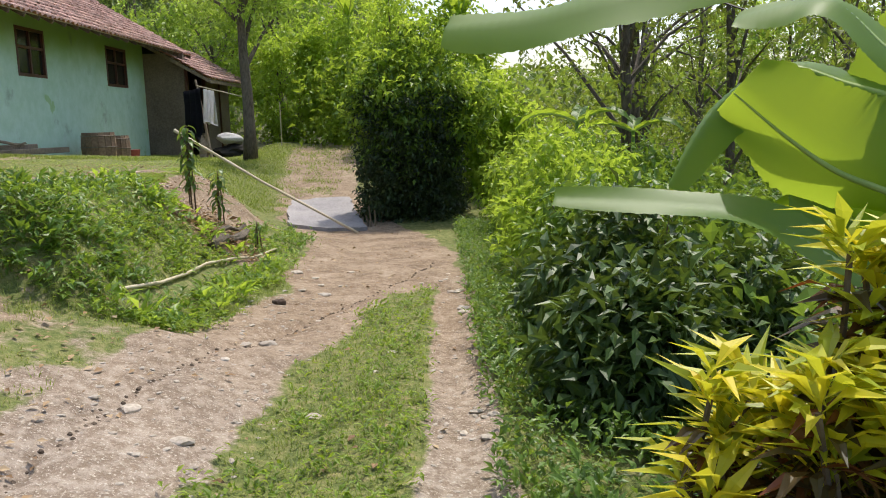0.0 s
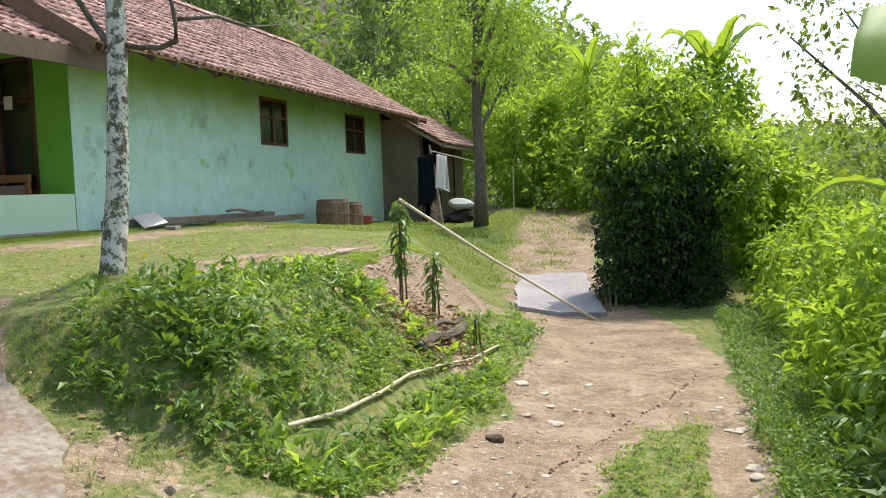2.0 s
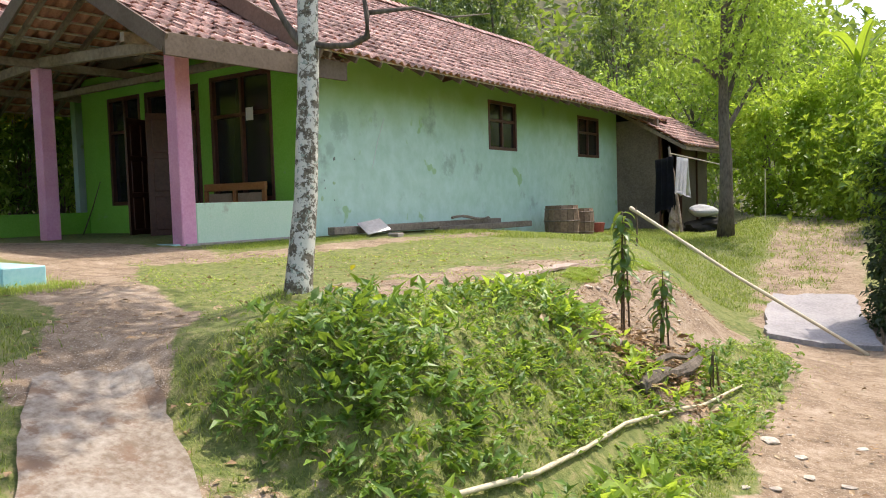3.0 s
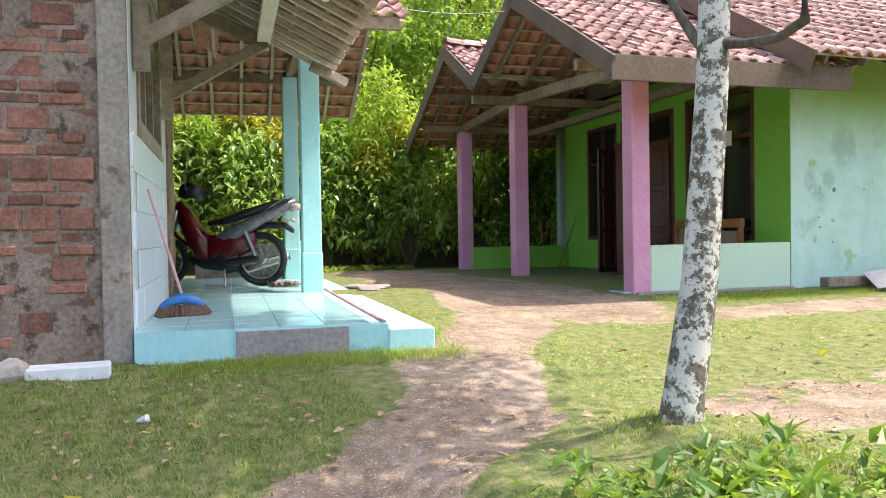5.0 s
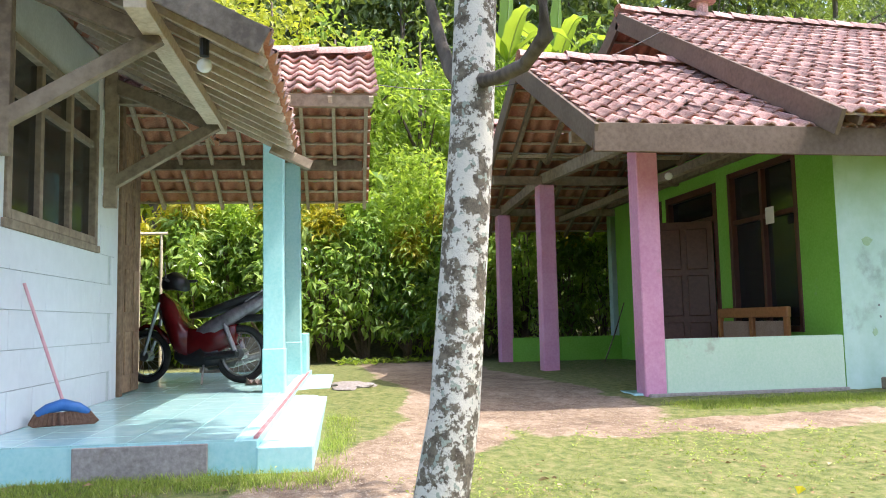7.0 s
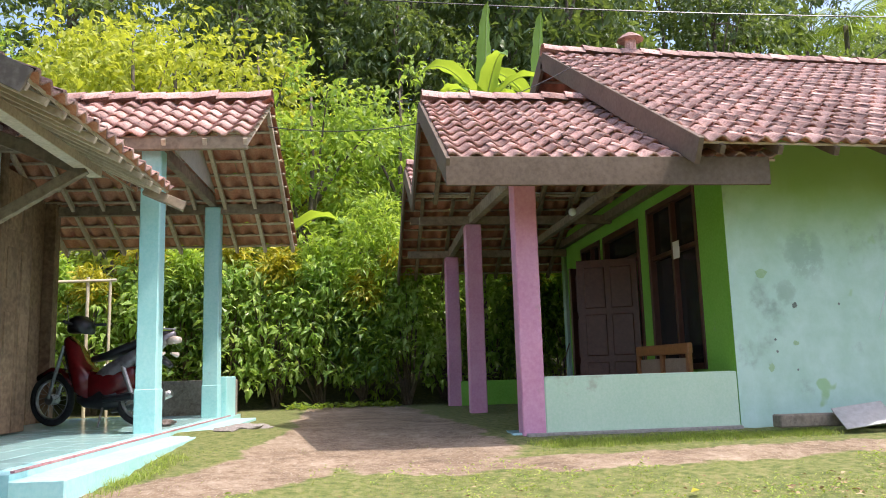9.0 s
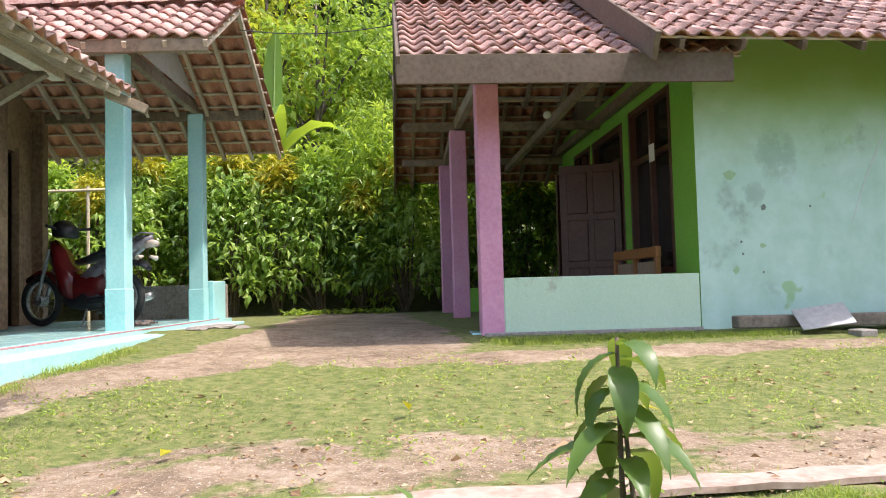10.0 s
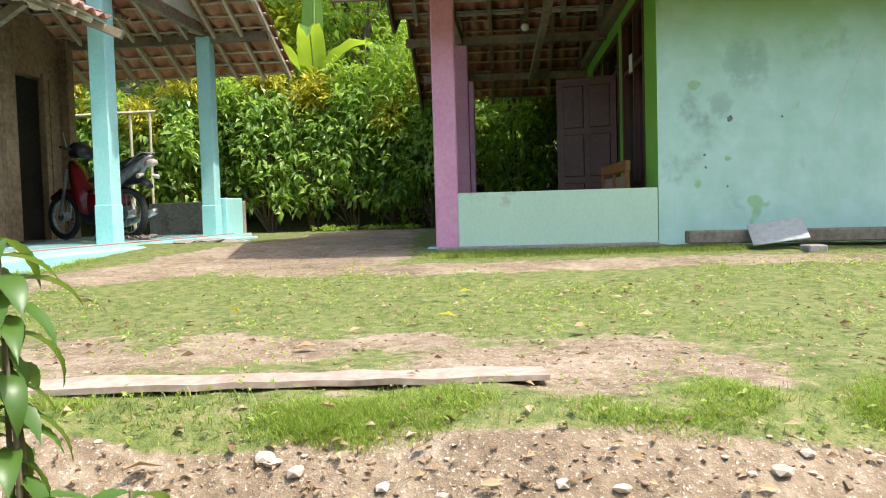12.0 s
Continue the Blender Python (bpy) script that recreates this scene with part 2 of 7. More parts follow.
M_ZINC = surf("zinc", (0.4, 0.4, 0.4), (0.56, 0.56, 0.57), 20, 3, 0.45, 0.15, metal=0.3)
M_GROUT = surf("grout", (0.45, 0.48, 0.47), (0.55, 0.58, 0.57), 40, 3, 0.9, 0.2)
M_BAMBOO = surf("dry_bamboo", (0.5, 0.42, 0.28), (0.68, 0.6, 0.43), 30, 3.0, 0.6, 0.25, 0.004)
M_BROWNWALL = surf("brown_plaster", (0.16, 0.12, 0.095), (0.28, 0.22, 0.18), 25, 1.2, 0.9, 0.4, 0.012)
# near-black tone; inside the buildings it stands for unlit rooms
M_DARK = surf("near_black", (0.012, 0.011, 0.01), (0.03, 0.026, 0.022), 10, 1.0, 0.9, 0.2)
M_BARK = surf("bark", (0.07, 0.055, 0.04), (0.2, 0.165, 0.125), 28, 3.0, 0.95, 0.7, 0.02, stretch=(1, 1, 0.35))
M_TWIG = surf("twig", (0.09, 0.065, 0.04), (0.2, 0.15, 0.1), 30, 4.0, 0.9, 0.3)
M_STONE = surf("field_stone", (0.35, 0.3, 0.24), (0.6, 0.53, 0.45), 35, 6.0, 0.9, 0.5, 0.01, vary=0.4)
L_MID = leaf_mat("leaf_mid", ((0.1, (0.05, 0.115, 0.016)), (0.5, (0.11, 0.215, 0.03)), (0.9, (0.2, 0.33, 0.05))))
L_DARK = leaf_mat("leaf_dark", ((0.1, (0.03, 0.065, 0.02)), (0.5, (0.065, 0.125, 0.03)), (0.9, (0.13, 0.21, 0.05))), 0.48, 0.14)
# darker leaf for the bush's lower part: its shade is put into the colour
L_BUSH_SHADE = leaf_mat("leaf_bush_shade", ((0.1, (0.018, 0.036, 0.014)), (0.6, (0.036, 0.066, 0.022)), (0.95, (0.08, 0.13, 0.035))), 0.5, 0.06)
L_LIGHT = leaf_mat("leaf_light", ((0.1, (0.07, 0.14, 0.015)), (0.5, (0.18, 0.3, 0.03)), (0.9, (0.32, 0.42, 0.06))), 0.5, 0.5, (0.55, 0.68, 0.05))
L_YELLOW = leaf_mat("leaf_yellow", ((0.05, (0.12, 0.2, 0.02)), (0.45, (0.36, 0.36, 0.02)), (0.9, (0.62, 0.5, 0.03))), 0.45, 0.35, (0.7, 0.6, 0.03))
L_BANANA = leaf_mat("leaf_banana", ((0.1, (0.1, 0.22, 0.045)), (0.9, (0.17, 0.31, 0.07))), 0.46, 0.5, (0.75, 0.9, 0.03))
L_GRASS = leaf_mat("grass_blade", ((0.1, (0.11, 0.165, 0.025)), (0.5, (0.23, 0.29, 0.055)), (0.9, (0.42, 0.4, 0.14))), 0.6, 0.4)
L_DRY = leaf_mat("dry_leaf", ((0.1, (0.16, 0.085, 0.04)), (0.5, (0.36, 0.23, 0.12)), (0.9, (0.56, 0.43, 0.27))), 0.8, 0.1, (0.5, 0.35, 0.1))
L_WOODS = leaf_mat("leaf_woods", ((0.1, (0.07, 0.13, 0.025)), (0.5, (0.14, 0.22, 0.04)), (0.9, (0.26, 0.33, 0.08))), 0.5, 0.42)
L_HEDGE = leaf_mat("leaf_hedge", ((0.05, (0.1, 0.2, 0.04)), (0.5, (0.3, 0.48, 0.1)), (0.85, (0.56, 0.68, 0.22))), 0.2, 0.5, (0.6, 0.75, 0.08))
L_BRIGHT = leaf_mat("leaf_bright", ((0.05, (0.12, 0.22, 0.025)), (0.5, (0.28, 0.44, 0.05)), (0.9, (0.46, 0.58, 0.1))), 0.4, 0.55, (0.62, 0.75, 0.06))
L_LIME = leaf_mat("leaf_lime", ((0.05, (0.16, 0.22, 0.02)), (0.5, (0.38, 0.44, 0.04)), (0.9, (0.55, 0.58, 0.1))), 0.5, 0.5, (0.7, 0.72, 0.05))
L_TREE = leaf_mat("leaf_tree", ((0.05, (0.1, 0.18, 0.03)), (0.5, (0.26, 0.4, 0.06)), (0.9, (0.46, 0.58, 0.12))), 0.4, 0.5, (0.55, 0.72, 0.06))
L_OLIVE = leaf_mat("leaf_olive", ((0.05, (0.05, 0.075, 0.015)), (0.5, (0.13, 0.17, 0.03)), (0.9, (0.28, 0.3, 0.06))), 0.5, 0.35)
L_FAR = leaf_mat("leaf_far", ((0.05, (0.05, 0.085, 0.035)), (0.5, (0.11, 0.165, 0.065)), (0.9, (0.2, 0.26, 0.11))), 0.5, 0.3)
L_LUSH = leaf_mat("lush_blade", ((0.05, (0.14, 0.22, 0.025)), (0.5, (0.32, 0.43, 0.07)), (0.9, (0.56, 0.56, 0.17))), 0.55, 0.45)


# ---- builders ----
def mesh_of(name, bm, material):
    me = bpy.data.meshes.new(name)
    bm.normal_update()
    bm.to_mesh(me)
    bm.free()
    me.materials.append(material)
    return me


def thing(name, label, category, loc=(0, 0, 0), group="", rz=0.0):
    ob = new(name)
    ob.matrix_world = pose(*loc, 0, 0, rz)
    ob.empty_display_size = 0.1
    return tagged(ob, label, category, group)


def world_of(ob):
    return world_of(ob.parent) @ ob.matrix_parent_inverse @ ob.matrix_basis if ob.parent else ob.matrix_basis.copy()


def adopt(ob, parent):
    """Parent ob, whose mesh is in world metres, without moving it."""
    ob.parent = parent
    ob.matrix_parent_inverse = world_of(parent).inverted()
    return ob


def part(name, bm, material, parent, label="", smooth=False):
    me = mesh_of(name, bm, material)
    if smooth:
        for f in me.polygons:
            f.use_smooth = True
    ob = new(name, me)
    if parent:
        adopt(ob, parent)
    return tagged(ob, label)


def solo(name, bm, material, label, category, group="", kind="", smooth=False):
    return tagged(part(name, bm, material, None, label, smooth), "", category, group, kind)


def raw(name, verts, faces, material, parent=None, smooth=False):
    me = bpy.data.meshes.new(name)
    me.from_pydata(np.asarray(verts).tolist() if not isinstance(verts, list) else verts, [], faces if isinstance(faces, list) else np.asarray(faces).tolist())
    me.materials.append(material)
    if smooth:
        me.polygons.foreach_set("use_smooth", np.ones(len(me.polygons), bool))
    me.update()
    ob = new(name, me)
    if parent:
        adopt(ob, parent)
    return ob


def box(bm, x0, x1, y0, y1, z0, z1, m=None, bevel=0.0):
    vs = [bm.verts.new(m @ Vector(c) if m else c) for c in ((x0, y0, z0), (x1, y0, z0), (x1, y1, z0), (x0, y1, z0), (x0, y0, z1), (x1, y0, z1), (x1, y1, z1), (x0, y1, z1))]
    fs = [bm.faces.new([vs[i] for i in f]) for f in ((3, 2, 1, 0), (4, 5, 6, 7), (0, 1, 5, 4), (1, 2, 6, 5), (2, 3, 7, 6), (3, 0, 4, 7))]
    if bevel:
        es = list({e for f in fs for e in f.edges})
        bmesh.ops.bevel(bm, geom=es, offset=bevel, segments=1, affect="EDGES")
    return bm


def B(*a, **k):
    return box(bmesh.new(), *a, **k)


def beam(p, q, w, h, up=(0, 0, 1), bm=None, bevel=0.004):
    """A squared timber from p to q, w wide and h deep."""
    bm = bm or bmesh.new()
    p, q = Vector(p), Vector(q)
    d = (q - p)
    n = d.normalized()
    s = n.cross(Vector(up))
    s = s.normalized() if s.length > 1e-4 else Vector((1, 0, 0))
    u = s.cross(n)
    m = Matrix((s, n, u)).transposed().to_4x4()
    m.translation = p
    return box(bm, -w / 2, w / 2, 0, d.length, -h / 2, h / 2, m, bevel)


def tube(points, radii, sides=8, bm=None, cap=True):
    bm = bm or bmesh.new()
    rings = []
    pts = [Vector(p) for p in points]
    for i, p in enumerate(pts):
        d = (pts[min(i + 1, len(pts) - 1)] - pts[max(i - 1, 0)]).normalized()
        s = d.cross(Vector((0.13, 0.21, 1)) if abs(d.z) < 0.95 else Vector((1, 0.1, 0))).normalized()
        u = s.cross(d)
        r = float(radii[i] if hasattr(radii, "__len__") else radii)
        rings.append([bm.verts.new(p + r * (math.cos(a) * s + math.sin(a) * u)) for a in [2 * math.pi * k / sides for k in range(sides)]])
    for a, b in zip(rings, rings[1:]):
        for k in range(sides):
            bm.faces.new((a[k], a[(k + 1) % sides], b[(k + 1) % sides], b[k]))
    if cap:
        bm.faces.new(rings[0][::-1])
        bm.faces.new(rings[-1])
    return bm


def wall(parent, name, mat, m, length, z0, z1, thick, holes, label=""):
    """A wall along m's x axis with holes (u0, u1, h0, h1); its outer face lies at m's y = 0 and it is thick towards -y."""
    bm = bmesh.new()
    cuts = sorted({0, length, *[h[0] for h in holes], *[h[1] for h in holes]})
    for a, b in zip(cuts, cuts[1:]):
        spans, low = [], z0
        for h in sorted((h for h in holes if h[0] <= a and h[1] >= b), key=lambda h: h[2]):
            spans.append((low, h[2]))
            low = h[3]
        spans.append((low, z1))
        for lo, hi in spans:
            if hi - lo > 1e-3:
                box(bm, a, b, -thick, 0, lo, hi, m)
    bmesh.ops.remove_doubles(bm, verts=bm.verts, dist=1e-4)
    return part(name, bm, mat, parent, label)


rng = np.random.default_rng(7)


def leaf_arrays(base, direction, normal, length, width, fold=0.25, bend=0.2):
    """Leaves as two folded blades each with a bent tip: six corners and four triangles."""
    base, direction, normal = (np.asarray(a, float) for a in (base, direction, normal))
    n = len(base)
    d = direction / np.linalg.norm(direction, axis=1, keepdims=True)
    s = np.cross(d, normal)
    s /= np.linalg.norm(s, axis=1, keepdims=True) + 1e-9
    u = np.cross(s, d)
    L, W = (np.broadcast_to(np.asarray(a, float), n)[:, None] for a in (length, width))
    mid = base + d * L * 0.45
    tip = base + d * L * 0.97 - u * L * bend
    left, right = mid + s * W * 0.5 + u * W * fold, mid - s * W * 0.5 + u * W * fold
    v = np.stack([base, left, mid, right, tip], 1).reshape(-1, 3)
    k = np.arange(n)[:, None] * 5
    f = np.stack([k + [0, 2, 1], k + [0, 3, 2], k + [1, 2, 4], k + [2, 3, 4]], 1).reshape(-1, 3)
    return v, f


def blob_leaves(rg, clumps, radius, per, length, width, flat=0.8, droop=0.3):
    """Leaves round clump centres, pointing outwards and drooping."""
    c = np.repeat(np.asarray(clumps, float), per, 0)
    n = len(c)
    o = rg.normal(size=(n, 3))
    o /= np.linalg.norm(o, axis=1, keepdims=True)
    r = np.repeat(np.broadcast_to(np.asarray(radius, float), len(clumps)), per) * rg.uniform(0.35, 1.0, n)
    p = c + o * r[:, None] * [1, 1, flat]
    d = o + rg.normal(size=(n, 3)) * 0.7 + [0, 0, -droop]
    nn = np.array([0.12, 0.3, 1.0]) + o * 0.45 + rg.normal(size=(n, 3)) * 0.4
    ln = length * rg.uniform(0.6, 1.25, n)
    return leaf_arrays(p, d, nn, ln, width * ln / length)


def crown_points(rg, centre, size, count, hollow=0.45, rough=0.35):
    """Clump centres in an uneven ellipsoid, denser towards its skin."""
    o = rg.normal(size=(count, 3))
    o /= np.linalg.norm(o, axis=1, keepdims=True)
    r = rg.uniform(hollow, 1.0, count) ** 0.6
    lump = 1 + rough * np.array([noise.noise(Vector(q * 1.7 + np.array(centre))) for q in o])
    return np.asarray(centre) + o * (r * lump)[:, None] * np.asarray(size)


def fnoise(x, y, s):
    return noise.noise(Vector((x * s, y * s, 3.1)))


# ---- ground ----
def sstep(a, b, v):
    t = np.clip((np.asarray(v, float) - a) / (b - a), 0, 1)
    return t * t * (3 - 2 * t)


def waves(x, y, s, seed):
    r = np.random.default_rng(seed)
    out = 0
    for _ in range(7):
        a, f, p = r.uniform(0, 6.28), s * r.uniform(0.6, 1.7), r.uniform(0, 6.28)
        out = out + np.sin((x * math.cos(a) + y * math.sin(a)) * f + p)
    return out / 7


def bank_foot(y):
    return -1.75 - 0.35 * np.clip(y - 10.5, 0, 4.5) - 0.15 * np.clip(y - 15, 0, 20)


CRACK = [(-1.75, 1.5), (-1.66, 2.8), (-1.58, 3.7), (-1.4, 4.95), (-1.15, 5.7), (-0.88, 6.5), (-0.27, 8.4), (-0.1, 9.2)]


def seg_dist(x, y, pts):
    best = np.full(np.shape(x), 1e9)
    for (ax, ay), (bx, by) in zip(pts, pts[1:]):
        t = np.clip(((x - ax) * (bx - ax) + (y - ay) * (by - ay)) / ((bx - ax) ** 2 + (by - ay) ** 2), 0, 1)
        best = np.minimum(best, np.hypot(x - ax - t * (bx - ax), y - ay - t * (by - ay)))
    return best


def ground_z(x, y):
    x, y = np.asarray(x, float), np.asarray(y, float)
    yard = 0.98 + 0.05 * np.clip(-x - 5, 0, 5) - 0.014 * np.clip(y - 12, 0, 16) - 0.26 * sstep(14.5, 20, y)
    track = 0.06 - 0.03 * np.clip(y - 4, 0, 9) + 0.1 * np.clip(y - 13, 0, 11) - 0.04 * np.clip(-y, 0, 20)
    south = np.minimum(track + 0.245 * np.clip(-x - 0.9, 0, 9), yard)
    lift = sstep(0, 1, (bank_foot(y) - x + 0.08 * waves(x, y, 4, 3)) / (1.3 + 0.45 * sstep(7.5, 9, y)))
    bank = track + 0.1 * sstep(-1.0, -1.8, x - bank_foot(y) - 1.75) + (yard - track - 0.1) * lift
    w = sstep(4.8, 5.4, y + 0.12 * waves(x, y, 3, 5))
    z = south * (1 - w) + bank * w
    z = z + 0.1 * np.exp(-((x + 3.0) ** 2 / 0.5 + (y - 5.9) ** 2 / 0.7)) + 0.15 * np.exp(-((x + 3.85) ** 2 + (y - 6.15) ** 2) / 0.16)
    z = z - 0.13 * np.clip(x - 0.5, 0, 6)
    z = z + (0.022 * waves(x, y, 7, 11) + 0.03 * waves(x, y, 2.4, 12)) * sstep(-9.0, -6.0, x) + 0.01 * waves(x, y, 19, 13) + 0.009 * waves(x, y, 31, 14) * sstep(-8.3, -7.8, x)
    z = z + 0.06 * sstep(1.6, 0.2, seg_dist(x, y, [(-6.2, 3.0), (-6.1, 6.1), (-9.5, 6.5)]))
    rut = np.exp(-((x - 0.08 - 0.03 * waves(x, y, 1, 2)) / 0.16) ** 2) * sstep(8.5, 6.5, y)
    z = z - 0.05 * rut
    z = z - 0.03 * np.exp(-(seg_dist(x, y, CRACK) / 0.07) ** 2)
    z = z + 0.85 * sstep(-16.7, -17.5, x + 0.2 * waves(x, y, 2, 44))
    z = z + 0.022 * waves(x, y, 13, 15) * sstep(-3.3, -3.1, x) * sstep(-2.3, -2.5, x) * sstep(8.0, 8.4, y)
    hill = sstep(-17, -75, x) * 22 + sstep(34, 100, y) * sstep(6, -18, x) * 16 + sstep(60, 200, np.hypot(x, y)) * 9
    return z + hill


def bare_at(x, y):
    x, y = np.asarray(x, float), np.asarray(y, float)
    left = sstep(0.6, 0.3, seg_dist(x, y, [(-1.9, -3), (-1.5, 3), (-1.35, 4.8), (-1.1, 6), (-0.95, 7.5)]))
    right = sstep(0.26, 0.1, seg_dist(x, y, [(0.05, -3), (0.08, 4), (0.1, 8)])) * 0.95
    road = sstep(1.05, 0.75, seg_dist(x, y, [(-0.75, 8.0), (-0.75, 9.8), (-1.2, 12), (-1.9, 14)]))
    upper = 0.62 * sstep(1.3, 0.5, seg_dist(x, y, [(-1.9, 14), (-2.8, 18), (-3.4, 24), (-3.6, 40)]))
    path = sstep(0.55, 0.22, seg_dist(x, y, [(-4.0, 4.85), (-4.9, 5.75), (-6.0, 6.1), (-7.4, 7.1), (-9.5, 7.5)]))
    court = sstep(1.15, 0.6, seg_dist(x, y, [(-8.2, 8.25), (-9.5, 8.15), (-15.2, 8.15)]))
    drip = 0.8 * sstep(0.5, 0.15, seg_dist(x, y, [(-7.5, 8.0), (-7.35, 9.5), (-7.45, 12), (-7.4, 16)]))
    patch = (0.62 + 0.3 * waves(x, y, 5, 62)) * sstep(0.85, 0.25, seg_dist(x, y, [(-4.4, 7.4), (-4.25, 8.6), (-4.15, 9.6), (-4.0, 10.4)]))
    face = 0.97 * sstep(-3.28, -3.16, x + 0.09 * waves(x, y, 4, 61)) * sstep(-2.3, -2.5, x) * sstep(8.0, 8.5, y) * sstep(13, 11.8, y)
    litter = 0.6 * sstep(0.9, 0.2, np.hypot(x + 2.3, y - 8.3))
    verge = 0.6 * sstep(1.3, 0.4, np.hypot(x + 2.5, (y - 3.7) * 0.75))
    woods = 0.3 * sstep(0.9, 1.8, x)
    hedge = 0.3 * sstep(-15.2, -16, x)
    b = np.max([left, right, road, upper, path, court, drip, patch, face, litter, verge, woods, hedge], 0)
    blur = 0.4 + 2.4 * b * (1 - b)
    return np.clip(b + 0.06 + blur * (0.5 * waves(x, y, 6, 71) + 0.4 * waves(x, y, 17, 72)), 0, 1)


def graded(lo, hi, step, far, grow=1.25):
    mid = list(np.arange(lo, hi + step / 2, step))
    a, s = lo, step
    while a > -far:
        s *= grow
        a -= s
        mid.insert(0, a)
    a, s = hi, step
    while a < far:
        s *= grow
        a += s
        mid.append(a)
    return np.array(mid)


gx, gy = graded(-9.5, 2.0, 0.065, 600), graded(-1.0, 14.5, 0.065, 600)
GX, GY = np.meshgrid(gx, gy)
GZ = ground_z(GX, GY)
nx, ny = len(gx), len(gy)
idx = np.arange(nx * ny).reshape(ny, nx)
quads = np.stack([idx[:-1, :-1], idx[:-1, 1:], idx[1:, 1:], idx[1:, :-1]], -1).reshape(-1, 4)
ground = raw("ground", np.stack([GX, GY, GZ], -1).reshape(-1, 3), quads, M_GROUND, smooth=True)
tagged(ground, "grassy yard with a rutted dirt track below its bank", "ground", "", "structure")
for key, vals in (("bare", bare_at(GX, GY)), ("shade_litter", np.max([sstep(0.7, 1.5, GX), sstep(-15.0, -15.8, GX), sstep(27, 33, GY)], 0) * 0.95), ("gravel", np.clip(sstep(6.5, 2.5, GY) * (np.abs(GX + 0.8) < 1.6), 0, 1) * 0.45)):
    a = ground.data.attributes.new(key, "FLOAT", "POINT")
    a.data.foreach_set("value", np.asarray(vals, float).reshape(-1))


def gz(x, y):
    return float(ground_z(x, y))


# ---- roofs ----
TILE_W, TILE_L = 0.2, 0.26


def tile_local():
    """One clay pantile, eave end at y = 0, rising along +y; a pan and a roll with a thick lip."""
    us = np.linspace(0, 1.06, 8)
    h = 0.028 * np.sin(us * 2 * math.pi + 0.5)
    top = [(u * TILE_W, 0.0, 0.042 + hh) for u, hh in zip(us, h)]
    back = [(u * TILE_W, TILE_L * 1.12, 0.006 + hh) for u, hh in zip(us, h)]
    low = [(u * TILE_W, 0.004, 0.018 + hh) for u, hh in zip(us, h)]
    n = len(us)
    under = [(u, y, z - 0.016) for u, y, z in back]
    v = np.array(top + back + low + under)
    f = [(i, i + 1, n + i + 1, n + i) for i in range(n - 1)] + [(i, 2 * n + i, 2 * n + i + 1, i + 1) for i in range(n - 1)]
    f += [(2 * n + i, 3 * n + i, 3 * n + i + 1, 2 * n + i + 1) for i in range(n - 1)]
    return v, f


TV, TF = tile_local()
tile_mesh = bpy.data.meshes.new("roof_tile")
tile_mesh.from_pydata(TV.tolist(), [], TF)
tile_mesh.materials.append(M_TILEROOF)
tile_mesh.materials.append(M_CLAYRAW)
for poly in tile_mesh.polygons:
    poly.use_smooth = True
    poly.material_index = 1 if poly.index >= 14 else 0


def slope(parent, eave_a, eave_b, ridge_a, near=None, name="roof"):
    """Tiles a slope. Looking up the slope, eave_a is its left foot, eave_b its right foot and ridge_a above eave_a.
    near: a test of (x, y) that tells which tiles are pieces of their own; the others are joined."""
    a, b, c = Vector(eave_a), Vector(eave_b), Vector(ridge_a)
    if (b - a).cross(c - a).z < 0:
        a, b, c = b, a, c + (b - a)
    ux, uy = (b - a).normalized(), (c - a).normalized()
    uz = ux.cross(uy)
    m = Matrix((ux, uy, uz)).transposed().to_4x4()
    m.translation = a
    cols, rows = max(1, round((b - a).length / TILE_W)), max(1, round((c - a).length / TILE_L))
    sx, sy = (b - a).length / (cols * TILE_W), (c - a).length / (rows * TILE_L)
    deck = new(name)
    deck.empty_display_size = 0.1
    deck.matrix_basis = m
    adopt(deck, parent)
    tagged(deck, "clay pantiles laid on timber battens")
    for j in range(rows + 1):
        y = min((c - a).length - 0.02, 0.05 + j * TILE_L * sy)
        part("batten", box(bmesh.new(), 0.0, (b - a).length, y - 0.016, y + 0.016, -0.024, -0.003, m), M_RAFTER, deck)
    allv, allf, k = [], [], 0
    r = random.Random(int(abs(a.x * 7 + a.y * 13) * 10))
    for j in range(rows):
        for i in range(cols):
            jig = pose(i * TILE_W * sx + r.uniform(-0.006, 0.006), j * TILE_L * sy + r.uniform(-0.018, 0.018), r.uniform(0, 0.012), r.uniform(-1.2, 1.2), r.uniform(-1.0, 1.0), r.uniform(-1.8, 1.8))
            mm = m @ jig @ Matrix.Diagonal((sx, sy, 1, 1))
            if near and near(mm.translation.x, mm.translation.y):
                o = new("roof_tile", tile_mesh)
                o.matrix_basis = mm
                adopt(o, deck)
            else:
                v = TV @ np.array(mm.to_3x3()).T + np.array(mm.translation)
                allv.append(v)
                allf += [tuple(q + k for q in f) for f in TF]
                k += len(TV)
    if allv:
        o = raw("roof_tiles", np.concatenate(allv), allf, M_TILEROOFJ, None, True)
        o.data.materials.append(M_CLAYRAW)
        o.data.polygons.foreach_set("material_index", np.where(np.arange(len(allf)) % 21 >= 14, 1, 0).astype(np.int32))
        tagged(adopt(o, deck), "", "", "", "stuff")
    return deck


